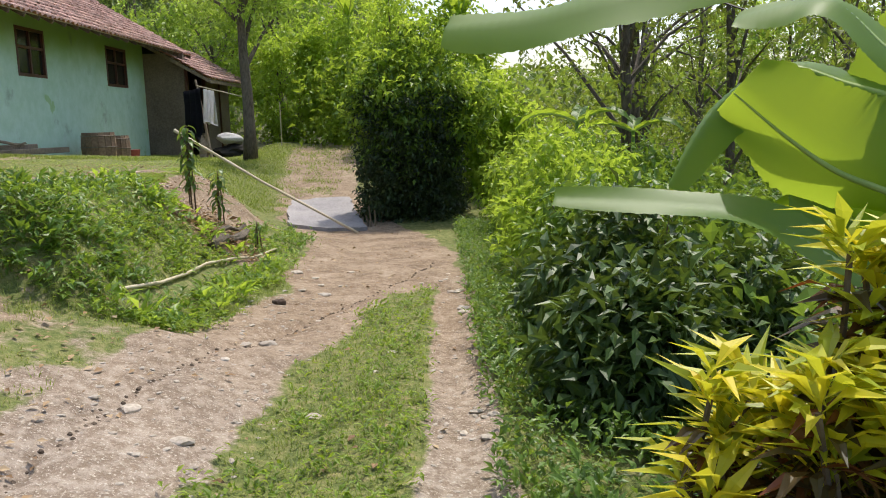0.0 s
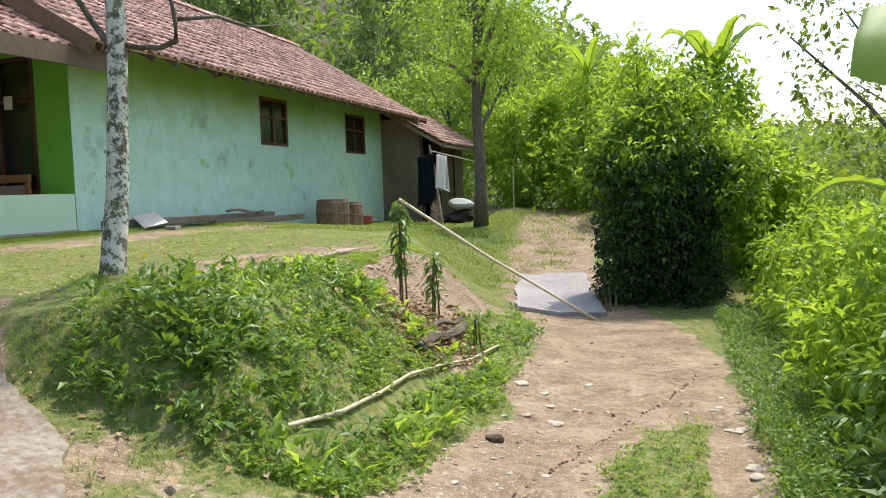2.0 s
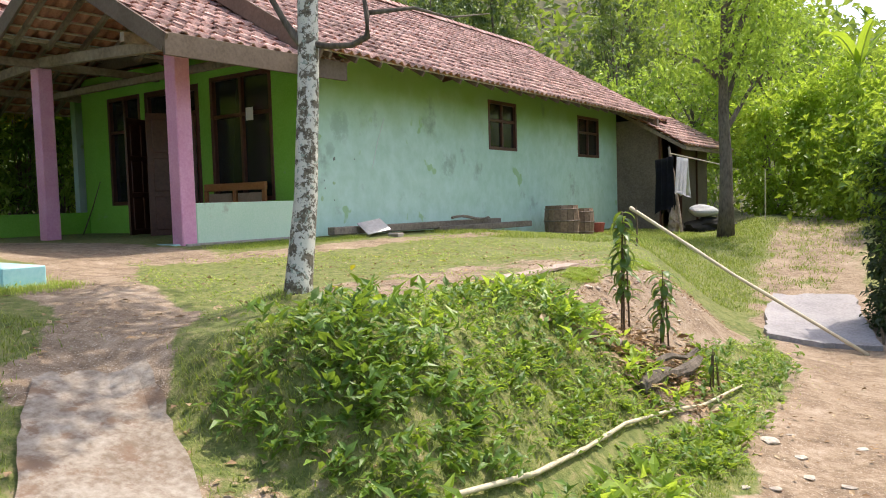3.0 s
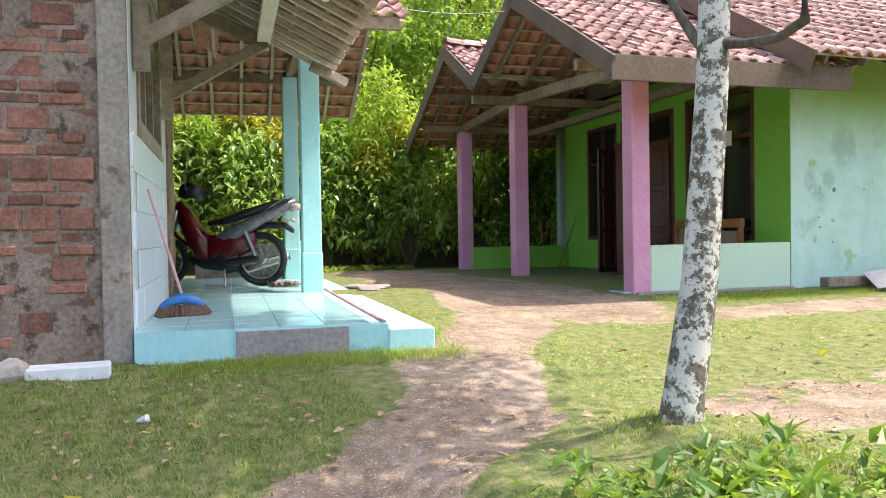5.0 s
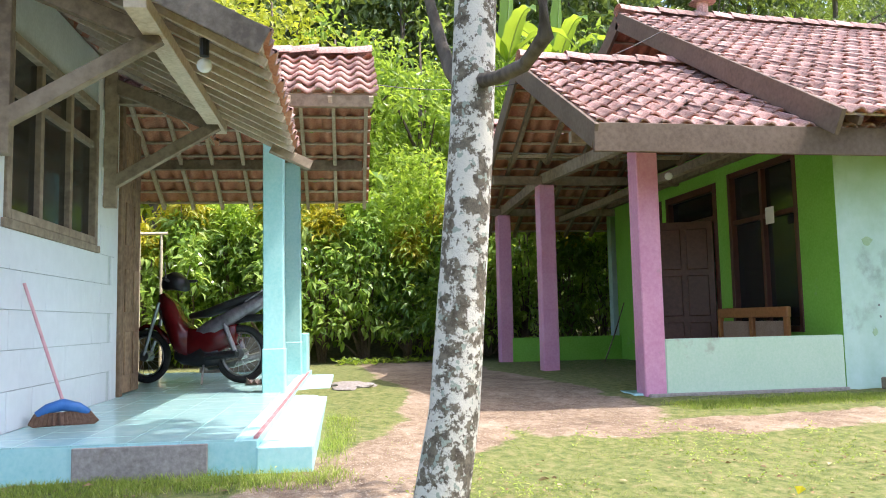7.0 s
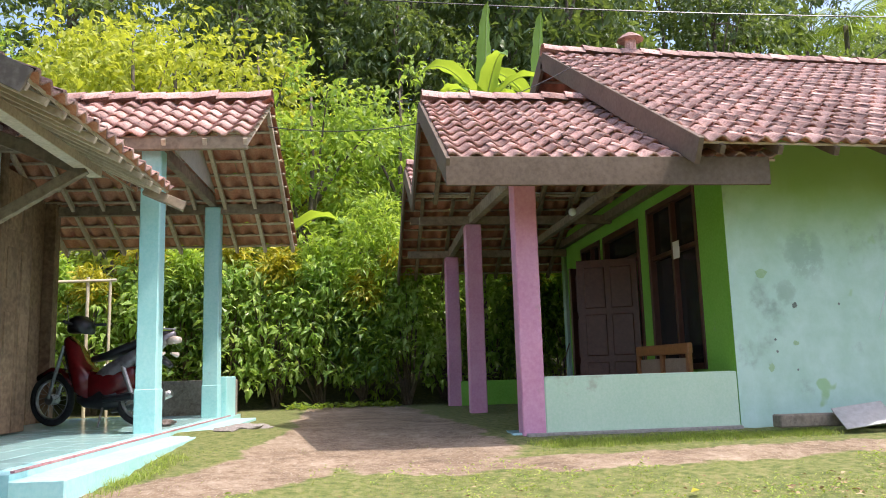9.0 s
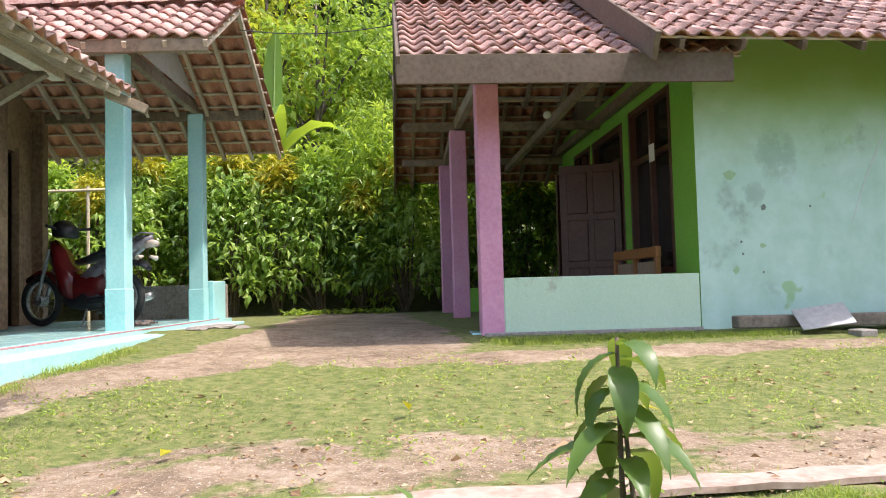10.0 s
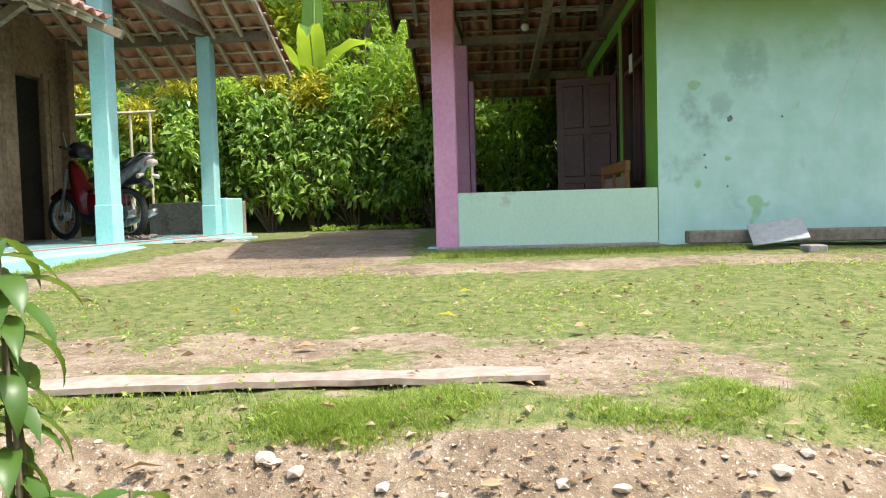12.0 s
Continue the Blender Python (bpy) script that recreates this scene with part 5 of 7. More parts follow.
def broad_banana(label, foot, crown, blades):
    ob = thing("banana_plant", label, "banana plant", (foot[0], foot[1], gz(foot[0], foot[1])))
    f, c = Vector((foot[0], foot[1], gz(foot[0], foot[1]) - 0.1)), Vector(crown)
    part("stem", tube([f, f.lerp(c, 0.5), c], [0.11, 0.085, 0.05], 12), L_BANANA, ob, "", True)
    for i, (path, width, facing, fold) in enumerate(blades):
        bm, mid = arched_leaf(path, width, facing, fold, 0.07, 3 + i)
        blade = part("leaf", bm, L_BANANA, ob, "", True)
        part("midrib", tube([p - 0.012 * Vector(facing).normalized() for p in mid], [0.02 * (1 - 0.85 * k / len(mid)) for k in range(len(mid))], 6), M_RIB, blade, "", True)
    return ob


broad_banana("banana plant with broad arching leaves at the track side", (1.93, 3.12), (1.93, 3.12, 0.72), (
    ([(1.69, 2.74, 0.78), (1.42, 2.93, 0.98), (1.2, 3.05, 1.11), (0.9, 3.21, 1.15), (0.47, 3.35, 1.17)], 0.2, (-0.1, -0.5, 0.85), 0.15),
    ([(2.07, 3.09, 0.98), (1.81, 3.15, 1.16), (1.57, 3.18, 1.27), (1.38, 3.22, 1.41), (1.19, 3.29, 1.59)], 0.56, (0.2, 0.8, 0.55), 0.5),
    ([(1.91, 3.17, 1.51), (1.66, 3.31, 1.61), (1.42, 3.41, 1.69), (1.2, 3.5, 1.53), (1.01, 3.55, 1.19)], 0.34, (-0.65, -0.25, 0.7), -0.5),
    ([(1.93, 3.11, 0.68), (1.87, 3.22, 1.03), (1.82, 3.28, 1.35), (1.83, 3.27, 1.62), (1.89, 3.22, 1.88)], 0.4, (0.5, 0.8, 0.2), 0.2),
    ([(1.74, 3.2, 0.86), (1.73, 3.23, 0.97), (1.65, 3.23, 1.07), (1.53, 3.24, 1.13), (1.41, 3.24, 1.17)], 0.4, (0.1, -0.3, 0.9), -0.7)))
broad_banana("tall banana plant whose long leaf hangs over the track", (1.92, 2.93), (1.92, 2.93, 1.58), (
    ([(1.68, 2.86, 1.98), (1.24, 2.9, 2.03), (0.67, 3.0, 1.93), (0.34, 3.11, 1.87), (0.03, 3.23, 1.86)], 0.34, (0.05, -0.62, 0.78), -0.2),
    ([(1.75, 2.92, 1.59), (1.61, 2.98, 1.74), (1.47, 3.04, 1.89), (1.35, 3.15, 1.9), (1.18, 3.27, 1.87)], 0.3, (0.0, -0.45, 0.9), -0.15)))
for k, (x, y) in enumerate(((1.75, 10.3), (2.7, 11.3))):
    banana(x, y, [((-0.9, 0.1, 0), 0.9, 0.2, 0.25, 0.35, 0.6, 0), ((0.8, -0.4, 0), 0.8, 0.2, 0.25, 0.3, 0.5, 0), ((0.3, 0.8, 0), 0.7, 0.2, 0.3, 0.3, 0.2, 0)], 1.75, "young banana plant with drooping grey-green leaves", 33 + k, 0.05)

L_CROTON = leaf_mat("leaf_croton", ((0.05, (0.17, 0.28, 0.02)), (0.35, (0.5, 0.55, 0.03)), (0.8, (0.85, 0.72, 0.04)), (1.0, (0.75, 0.3, 0.04))), 0.4, 0.42, (0.75, 0.7, 0.05))
L_CROTON_OLD = leaf_mat("leaf_croton_old", ((0.1, (0.03, 0.035, 0.012)), (0.5, (0.09, 0.07, 0.02)), (0.9, (0.25, 0.07, 0.02))), 0.4, 0.2, (0.4, 0.1, 0.02))


def rosette(rg, c, n, ln, wd, up, spread=1.0):
    a = rg.uniform(0, 6.28, n)
    d = np.stack([np.cos(a) * spread, np.sin(a) * spread, rg.uniform(up * 0.4, up * 1.6, n)], 1)
    b = np.asarray(c) + rg.normal(size=(n, 3)) * [0.012, 0.012, 0.03]
    return leaf_arrays(b, d, np.tile([0, 0, 1.0], (n, 1)) + rg.normal(size=(n, 3)) * 0.25, ln * rg.uniform(0.6, 1.15, n), wd * rg.uniform(0.8, 1.2, n), 0.2, 0.3)


for k, (x, y, h, heads) in enumerate(((0.57, 1.64, 0.86, 6), (0.72, 1.56, 0.86, 6), (0.92, 1.65, 1.1, 8), (0.67, 1.74, 0.8, 5), (0.86, 1.5, 0.85, 6), (1.0, 1.58, 1.05, 6))):
    rg = np.random.default_rng(60 + k)
    z0 = gz(x, y)
    ob = thing("croton", "croton bush with yellow-green leaves, red below", "shrub", (x, y, z0), "crotons at the track side")
    tips = [(x + rg.uniform(-0.11, 0.11), y + rg.uniform(-0.11, 0.11), z0 + h * rg.uniform(0.75, 1.1)) for _ in range(heads)]
    foliage(ob, [rosette(rg, t, 18, 0.17, 0.034, 0.9) for t in tips], L_CROTON)
    foliage(ob, [rosette(rg, (t[0], t[1], t[2] - 0.1 - 0.08 * j), 9, 0.14, 0.03, 0.1) for t in tips for j in range(6)], L_CROTON_OLD, "old_leaves")
    stems(ob, tips, (x, y, z0), 0.01, 0.007)
for k, (x, y, n, ln) in enumerate(((0.5, 1.85, 14, 0.24), (0.5, 2.15, 10, 0.2), (0.5, 2.5, 10, 0.18))):
    rg = np.random.default_rng(70 + k)
    ob = thing("broadleaf_herb", "low herb with upright oval green leaves", "herb", (x, y, gz(x, y)), "herbs at the track side")
    foliage(ob, [rosette(rg, (x, y, gz(x, y)), n, ln, ln * 0.34, 2.2)], L_MID)

# ---- the bank ----
M_SAPLEAF = leaf_mat("sapling_leaf", ((0.1, (0.045, 0.1, 0.02)), (0.5, (0.1, 0.19, 0.035)), (0.95, (0.42, 0.47, 0.08))), 0.38, 0.3)


def drooping_sapling(x, y, z0, h, n, ln, seed):
    rg = np.random.default_rng(seed)
    ob = thing("young_tree", "young mango-like sapling with long drooping ribbed leaves", "sapling", (x, y, z0))
    for i, (dx, dy) in enumerate(((0.0, 0.0), (0.035, 0.03), (-0.03, 0.02))):
        part("stem", tube([(x + dx, y + dy, z0 - 0.05), (x + dx * 0.6, y + dy, z0 + h * 0.5), (x + dx * 0.3, y, z0 + h * (0.97 - 0.1 * i))], [0.009, 0.007, 0.004], 6), M_TWIG, ob, "", True)
    for i in range(n):
        s = 0.3 + 0.68 * i / n
        a = i * 2.4 + rg.uniform(-0.3, 0.3)
        base = Vector((x, y, z0 + h * s))
        out = Vector((math.cos(a), math.sin(a), 0))
        bm = bmesh.new()
        tilt = rg.uniform(-0.3, 0.6)
        prev, w, L0 = None, ln * 0.33 * rg.uniform(0.75, 1.15), ln * rg.uniform(0.75, 1.25)
        for j in range(17):
            q = j / 16
            ang = tilt - (1.1 + 0.9 * (i % 3) / 2) * q ** 0.8 if j else tilt
            p = base if prev is None else last + (out * math.cos(ang) + Vector((0, 0, math.sin(ang)))) * L0 / 16
            side = out.cross(Vector((0, 0, 1)))
            ww = w * 0.5 * max(0.03, math.sin(math.pi * min(1, q * 1.02) ** 0.75))
            up = Vector((-out.x * math.sin(ang), -out.y * math.sin(ang), math.cos(ang)))
            rib = 0.0025 if j % 2 else 0.0
            row = [bm.verts.new(p + side * -ww + up * (ww * 0.3 + rib)), bm.verts.new(p), bm.verts.new(p + side * ww + up * (ww * 0.3 + rib))]
            if prev:
                bm.faces.new((prev[0], prev[1], row[1], row[0]))
                bm.faces.new((prev[1], prev[2], row[2], row[1]))
            prev, last = row, p
        part("leaf", bm, M_SAPLEAF, ob, "", True)
    return ob


drooping_sapling(-2.69, 8.6, 0.55, 1.02, 52, 0.17, 5)
drooping_sapling(-2.49, 8.95, 0.4, 0.66, 32, 0.17, 6)
drooping_sapling(-2.05, 8.78, 0.2, 0.28, 7, 0.13, 8)


def stick(name, label, p, q, r, mat=M_TWIG, cat="stick"):
    return solo(name, tube([p, Vector(p).lerp(Vector(q), 0.5) + Vector((0.01, 0.01, 0)), q], [r, r * 0.9, r * 0.7], 6), mat, label, cat)


def bamboo(name, label, pts, r, mat=M_BAMBOO):
    pts = [Vector(p) for p in pts]
    fine = []
    for a, b in zip(pts, pts[1:]):
        fine += [a.lerp(b, k / 8) for k in range(8)]
    fine.append(pts[-1])
    rad = [r * (1.16 if k % 5 == 0 else 1.0) * (1 - 0.25 * k / len(fine)) for k in range(len(fine))]
    return solo(name, tube(fine, rad, 8), mat, label, "bamboo pole", smooth=True)


bamboo("bamboo_pole", "long pale bamboo pole leaning from the bank to the track", [(-4.5, 13.75, 1.48), (-2.9, 13.1, 0.6), (-1.33, 12.5, -0.19)], 0.025)
stick("forked_stake", "thin stake that carries the bamboo pole", (-4.42, 13.75, 0.85), (-4.4, 13.7, 1.5), 0.016)
bamboo("fallen_bamboo", "curved pale bamboo stem lying along the foot of the bank",
       [(x, y, gz(x, y) + 0.045) for x, y in ((-2.2, 5.3), (-2.12, 5.9), (-2.12, 6.5), (-2.13, 7.1), (-2.05, 7.8), (-2.0, 8.3), (-1.95, 9.3))], 0.014)


def rough_log(name, label, p, q, r, seed, mat=M_PLANK):
    rg = random.Random(seed)
    p, q = Vector(p), Vector(q)
    pts = [p.lerp(q, k / 7) + Vector((rg.uniform(-0.01, 0.01), rg.uniform(-0.01, 0.01), 0.03 * math.sin(k * 0.9))) for k in range(8)]
    bm = tube(pts, [r * rg.uniform(0.75, 1.1) * (1 - 0.05 * k) for k in range(8)], 9)
    for v in bm.verts:
        v.co += Vector((rg.uniform(-1, 1), rg.uniform(-1, 1), rg.uniform(-1, 1))) * r * 0.18
    return solo(name, bm, mat, label, "log")


rough_log("rotten_log", "dark rotten log lying on dry leaves", (-2.24, 7.7, gz(-2.24, 7.7) + 0.04), (-2.2, 8.95, gz(-2.2, 8.95) + 0.16), 0.055, 1, M_BARK)
rough_log("rotten_log", "split dark log with a jagged end", (-2.3, 8.2, gz(-2.3, 8.2) + 0.1), (-2.24, 9.0, gz(-2.24, 9.0) + 0.2), 0.03, 2, M_BARK)
rough_log("buried_log", "pale half-buried log in the grass", (-2.62, 7.55, 0.74), (-2.5, 8.0, 0.62), 0.04, 3, M_PALEPLANK)

# long pale plank on the yard's edge
bm = bmesh.new()
a, b = Vector((-3.55, 7.95, gz(-3.55, 7.95) + 0.02)), Vector((-3.7, 9.9, gz(-3.7, 9.9) + 0.025))
beam(a, b, 0.15, 0.02, bm=bm, bevel=0.0)
bmesh.ops.subdivide_edges(bm, edges=[e for e in bm.edges if e.calc_length() > 0.5], cuts=14)
for v in bm.verts:
    v.co += Vector((0.015 * noise.noise(v.co * 9), 0, 0.012 * noise.noise(v.co * 7)))
solo("long_plank", bm, M_PALEPLANK, "long weathered pale plank lying on bare soil", "plank")

# concrete slab and the broken concrete ramp
def draped(name, label, centre, widths, thick, mat, lift=0.05, n=16, m=10, seed=3):
    """A slab that follows the ground along a line, with uneven edges."""
    bm = bmesh.new()
    rg = random.Random(seed)
    pts = [Vector(c) for c in centre]
    rows = []
    for i in range(n + 1):
        s = i / n * (len(pts) - 1)
        k = min(int(s), len(pts) - 2)
        p = pts[k].lerp(pts[k + 1], s - k)
        d = (pts[k + 1] - pts[k]).normalized()
        side = Vector((d.y, -d.x))
        w = widths[k] + (widths[k + 1] - widths[k]) * (s - k)
        row = []
        for j in range(m + 1):
            u = (j / m - 0.5) * w * (1 + (rg.uniform(-0.05, 0.05) if j in (0, m) else 0))
            q = p + side * u + (d * rg.uniform(-0.05, 0.05) if i in (0, n) else Vector((0, 0)))
            row.append(Vector((q.x, q.y, gz(q.x, q.y) + lift)))
        rows.append(row)
    top = [[bm.verts.new(c) for c in r] for r in rows]
    low = [[bm.verts.new(c - Vector((0, 0, thick))) for c in r] for r in rows]
    for i in range(n):
        for j in range(m):
            bm.faces.new((top[i][j], top[i][j + 1], top[i + 1][j + 1], top[i + 1][j]))
    for i in range(n):
        bm.faces.new((top[i][0], top[i + 1][0], low[i + 1][0], low[i][0]))
        bm.faces.new((top[i + 1][m], top[i][m], low[i][m], low[i + 1][m]))
    for j in range(m):
        bm.faces.new((top[0][j + 1], top[0][j], low[0][j], low[0][j + 1]))
        bm.faces.new((top[n][j], top[n][j + 1], low[n][j + 1], low[n][j]))
    bmesh.ops.recalc_face_normals(bm, faces=bm.faces)
    return tagged(part(name, bm, mat, None, label), "", "slab", "", "structure")


M_SLAB = surf("grey_slab", (0.25, 0.235, 0.24), (0.4, 0.375, 0.38), 30, 1.6, 0.85, 0.4, 0.012, stain=(0.3, 0.27, 0.25), stain_lo=0.58)
draped("concrete_slab", "flat grey concrete slab across the track", [(-1.82, 12.75), (-2.1, 14.0), (-2.35, 15.5)], [1.25, 1.2, 1.1], 0.25, M_SLAB, 0.06)
draped("concrete_ramp", "worn broken concrete ramp up to the yard", [(-4.02, 4.88), (-3.6, 4.62), (-3.05, 4.3), (-2.5, 3.7), (-2.2, 3.0)], [0.5, 0.6, 0.62, 0.6, 0.55], 0.12, M_RAMP, 0.03, 26, 8)


for dx, h in ((0.0, 0.35), (0.07, 0.28), (-0.04, 0.2)):
    stick("stake", "short wooden stake beside the slab", (-1.2 + dx, 13.3, -0.25), (-1.22 + dx * 1.3, 13.3, -0.2 + h), 0.018)

# stones
def stone(name, label, x, y, r, seed, mat=M_STONE, flat=0.6, group="", z=None, cat="stone"):
    rg = random.Random(seed)
    bm = bmesh.new()
    bmesh.ops.create_icosphere(bm, subdivisions=1 if r < 0.045 else 2, radius=r)
    o = Vector((seed * 3.1, 1, 2))
    z0 = gz(x, y) if z is None else z
    sx, sy = rg.uniform(0.8, 1.3), rg.uniform(0.8, 1.2)
    for v in bm.verts:
        v.co *= 1 + 0.55 * noise.noise(v.co / r * 0.9 + o)
        v.co = Vector((x + v.co.x * sx, y + v.co.y * sy, z0 + v.co.z * flat + r * flat * 0.25))
    return solo(name, bm, mat, label, cat, group)


rg0 = random.Random(12)
for k in range(46):
    y = rg0.uniform(2.4, 8.5)
    x = rg0.choice([rg0.uniform(-1.7, -0.95), rg0.uniform(-0.08, 0.25), rg0.uniform(-1.8, 0.2)])
    stone("stone", "flat pale stone pressed into the dirt track", x, y, rg0.uniform(0.018, 0.055), k, flat=0.35, group="stones of the track")
M_EARTHSTONE = surf("earthy_stone", (0.38, 0.29, 0.22), (0.62, 0.52, 0.43), 45, 6, 0.95, 0.6, 0.01, vary=0.4)
for k in range(80):
    stone("stone", "small stone in the bare soil of the bank", rg0.uniform(-3.22, -2.6), rg0.uniform(8.2, 11.0), 0.01 + 0.026 * rg0.random() ** 2, 100 + k, M_EARTHSTONE, flat=0.45, group="stones of the bank")
stone("boulder", "brown stone at the foot of the brick wall", -6.28, 3.42, 0.12, 201, flat=0.9, cat="stone")
solo("white_slab", B(-6.4, -6.22, 3.5, 3.95, gz(-6.3, 3.7) - 0.02, gz(-6.3, 3.7) + 0.07, bevel=0.01), surf("white_block", (0.7, 0.7, 0.68), (0.82, 0.82, 0.8), 20, 3, 0.7, 0.2), "white block lying by the brick wall", "block")
solo("plastic_cup", tube([(-5.3, 4.1, gz(-5.3, 4.1)), (-5.27, 4.14, gz(-5.3, 4.1) + 0.02)], [0.015, 0.02], 12), surf("white_plastic", (0.8, 0.8, 0.8), (0.85, 0.85, 0.85), 5, 2, 0.4, 0), "white plastic cup thrown on the grass", "cup")
stone("clod", "dark clod of earth on the track", -1.37, 6.5, 0.05, 77, surf("dark_earth", (0.05, 0.035, 0.025), (0.12, 0.08, 0.055), 40, 5, 0.95, 0.6), 0.7)

# ---- along the east wall ----
for k, (y0, y1, x, z, r) in enumerate(((11.75, 15.0, -8.46, 1.28, 0.075), (14.6, 18.3, -8.44, 1.17, 0.07), (12.6, 17.2, -8.6, 1.2, 0.06))):
    bm = bmesh.new()
    zz = gz(x, (y0 + y1) / 2) + 0.09
    beam((x, y0, zz + 0.03), (x - 0.02, y1, zz), 0.14, 0.12, bm=bm, bevel=0.012)
    solo("timber_beam", bm, M_PLANK, "old grey timber beam along the house wall", "beam", "timbers by the wall")
bm = box(bmesh.new(), -0.15, 0.15, -0.24, 0.24, -0.006, 0.006, pose(-8.22, 12.5, gz(-8.22, 12.5) + 0.16, 9, 36, -6), 0.003)
solo("zinc_sheet", bm, M_ZINC, "grey flat sheet leaning on the old timber", "sheet")
solo("brick_block", B(-8.05, -7.85, 12.62, 12.78, gz(-7.95, 12.7) - 0.01, gz(-7.95, 12.7) + 0.06, bevel=0.01), M_CONCRETE, "small concrete block under the sheet", "block")
rough_log("broken_board", "broken weathered board on top of the timbers", (-8.42, 15.1, 1.34), (-8.5, 16.6, 1.3), 0.03, 9)


def barrel(x, y, r, h, label, seed):
    z0 = gz(x, y)
    ob = thing("barrel", label, "barrel", (x, y, z0), "barrels by the house")
    n = 16
    for k in range(n):
        a0, a1 = 2 * math.pi * k / n, 2 * math.pi * (k + 0.93) / n
        bm = bmesh.new()
        rows = []
        for s in (0, 0.25, 0.5, 0.75, 1):
            rr = r * (1 + 0.1 * math.sin(math.pi * s))
            rows.append([bm.verts.new((x + q * math.cos(a), y + q * math.sin(a), z0 + h * s)) for a in (a0, a1) for q in (rr, rr - 0.025)])
        for p, q in zip(rows, rows[1:]):
            for i, j in ((0, 2), (2, 3), (3, 1), (1, 0)):
                bm.faces.new((p[i], p[j], q[j], q[i]))
        bm.faces.new([rows[-1][i] for i in (0, 2, 3, 1)])
        part("stave", bm, M_STAVE, ob)
    for s in (0.12, 0.5, 0.88):
        rr = r * (1 + 0.1 * math.sin(math.pi * s)) + 0.006
        pts = [(x + rr * math.cos(a), y + rr * math.sin(a), z0 + h * s) for a in np.linspace(0, 2 * math.pi, 25)]
        part("hoop", tube(pts, 0.012, 5, cap=False), M_PLANK, ob)
    part("lid", tube([(x, y, z0 + h - 0.06), (x, y, z0 + h - 0.03)], [r * 0.93, r * 0.93], 20), M_DARK, ob)
    return ob


M_STAVE = surf("barrel_stave", (0.2, 0.125, 0.08), (0.36, 0.24, 0.16), 20, 4, 0.85, 0.4, 0.008, vary=0.3)
barrel(-8.1, 19.2, 0.36, 0.68, "weathered brown wooden barrel against the house wall", 1)
barrel(-8.1, 20.15, 0.33, 0.62, "weathered brown wooden tub beside the barrel", 2)
solo("red_bucket", tube([(-8.1, 21.3, gz(-8.1, 21.3)), (-8.1, 21.3, gz(-8.1, 21.3) + 0.25)], [0.14, 0.18], 16), surf("red_plastic", (0.4, 0.08, 0.07), (0.5, 0.13, 0.1), 10, 2, 0.5, 0.05), "faded red plastic bucket by the barrels", "bucket")

# washing line
stick("line_post", "rough wooden post of a washing line", (-6.5, 23.0, 0.5), (-6.86, 23.1, 2.86), 0.045, M_PALEPLANK, "post")
stick("line_pole", "thin bamboo pole carrying washing", (-6.85, 23.1, 2.7), (-4.95, 21.1, 2.25), 0.018, M_BAMBOO, "pole")


def cloth(name, label, p, q, drop, mat, seed):
    bm = bmesh.new()
    p, q = Vector(p), Vector(q)
    n, m = 14, 10
    g = [[bm.verts.new(p.lerp(q, i / n) + Vector((0, 0, -drop * j / m * (1 - 0.12 * abs(math.sin(i * 0.9 + seed))))) + Vector((0.06, 0.05, 0)) * math.sin(i * 1.5 + seed) * (0.3 + j / m)) for j in range(m + 1)] for i in range(n + 1)]
    for i in range(n):
        for j in range(m):
            bm.faces.new((g[i][j], g[i + 1][j], g[i + 1][j + 1], g[i][j + 1]))
    r = bmesh.ops.solidify(bm, geom=bm.faces, thickness=0.008)
    return solo(name, bm, mat, label, "laundry", "washing on the line", smooth=True)


cloth("dark_garment", "long dark navy garment hanging from the line", (-7.35, 23.4, 2.55), (-6.7, 22.95, 2.62), 1.5, surf("navy_cloth", (0.008, 0.009, 0.015), (0.02, 0.022, 0.035), 40, 3, 0.9, 0.2), 1)
cloth("white_garment", "white cloth hanging from the line", (-6.6, 22.85, 2.6), (-6.15, 22.4, 2.5), 1.0, surf("white_cloth", (0.62, 0.62, 0.65), (0.75, 0.75, 0.78), 40, 3, 0.9, 0.2), 2)
bm = bmesh.new()
bmesh.ops.create_icosphere(bm, subdivisions=3, radius=0.3)
for v in bm.verts:
    v.co *= 1 + 0.35 * noise.noise(v.co * 3.0)
    v.co = Vector((-6.15 + v.co.x * 1.3, 23.6 + v.co.y, 1.2 + v.co.z * 0.55))
solo("white_sack", bm, surf("sack", (0.35, 0.35, 0.36), (0.5, 0.5, 0.5), 30, 4, 0.8, 0.4), "crumpled white plastic sack on a dark heap", "sack")
bm = bmesh.new()
bmesh.ops.create_icosphere(bm, subdivisions=3, radius=0.5)
for v in bm.verts:
    v.co *= 1 + 0.4 * noise.noise(v.co * 4.0)
    v.co = Vector((-6.0 + v.co.x * 1.3, 23.7 + v.co.y, 0.78 + v.co.z * 0.5))
solo("firewood_heap", bm, M_DARK, "dark heap of firewood under a sack", "heap")
rough_log("stump", "pale split tree stump beside the washing post", (-6.75, 23.05, 0.65), (-6.72, 23.1, 1.35), 0.17, 21, M_PALEPLANK)
solo("hoop_frame", tube([(-4.6, 23.5, 0.5), (-4.6, 23.5, 2.2)], [0.02, 0.015], 6), M_BAMBOO, "thin upright bamboo stake by the annex", "stake")


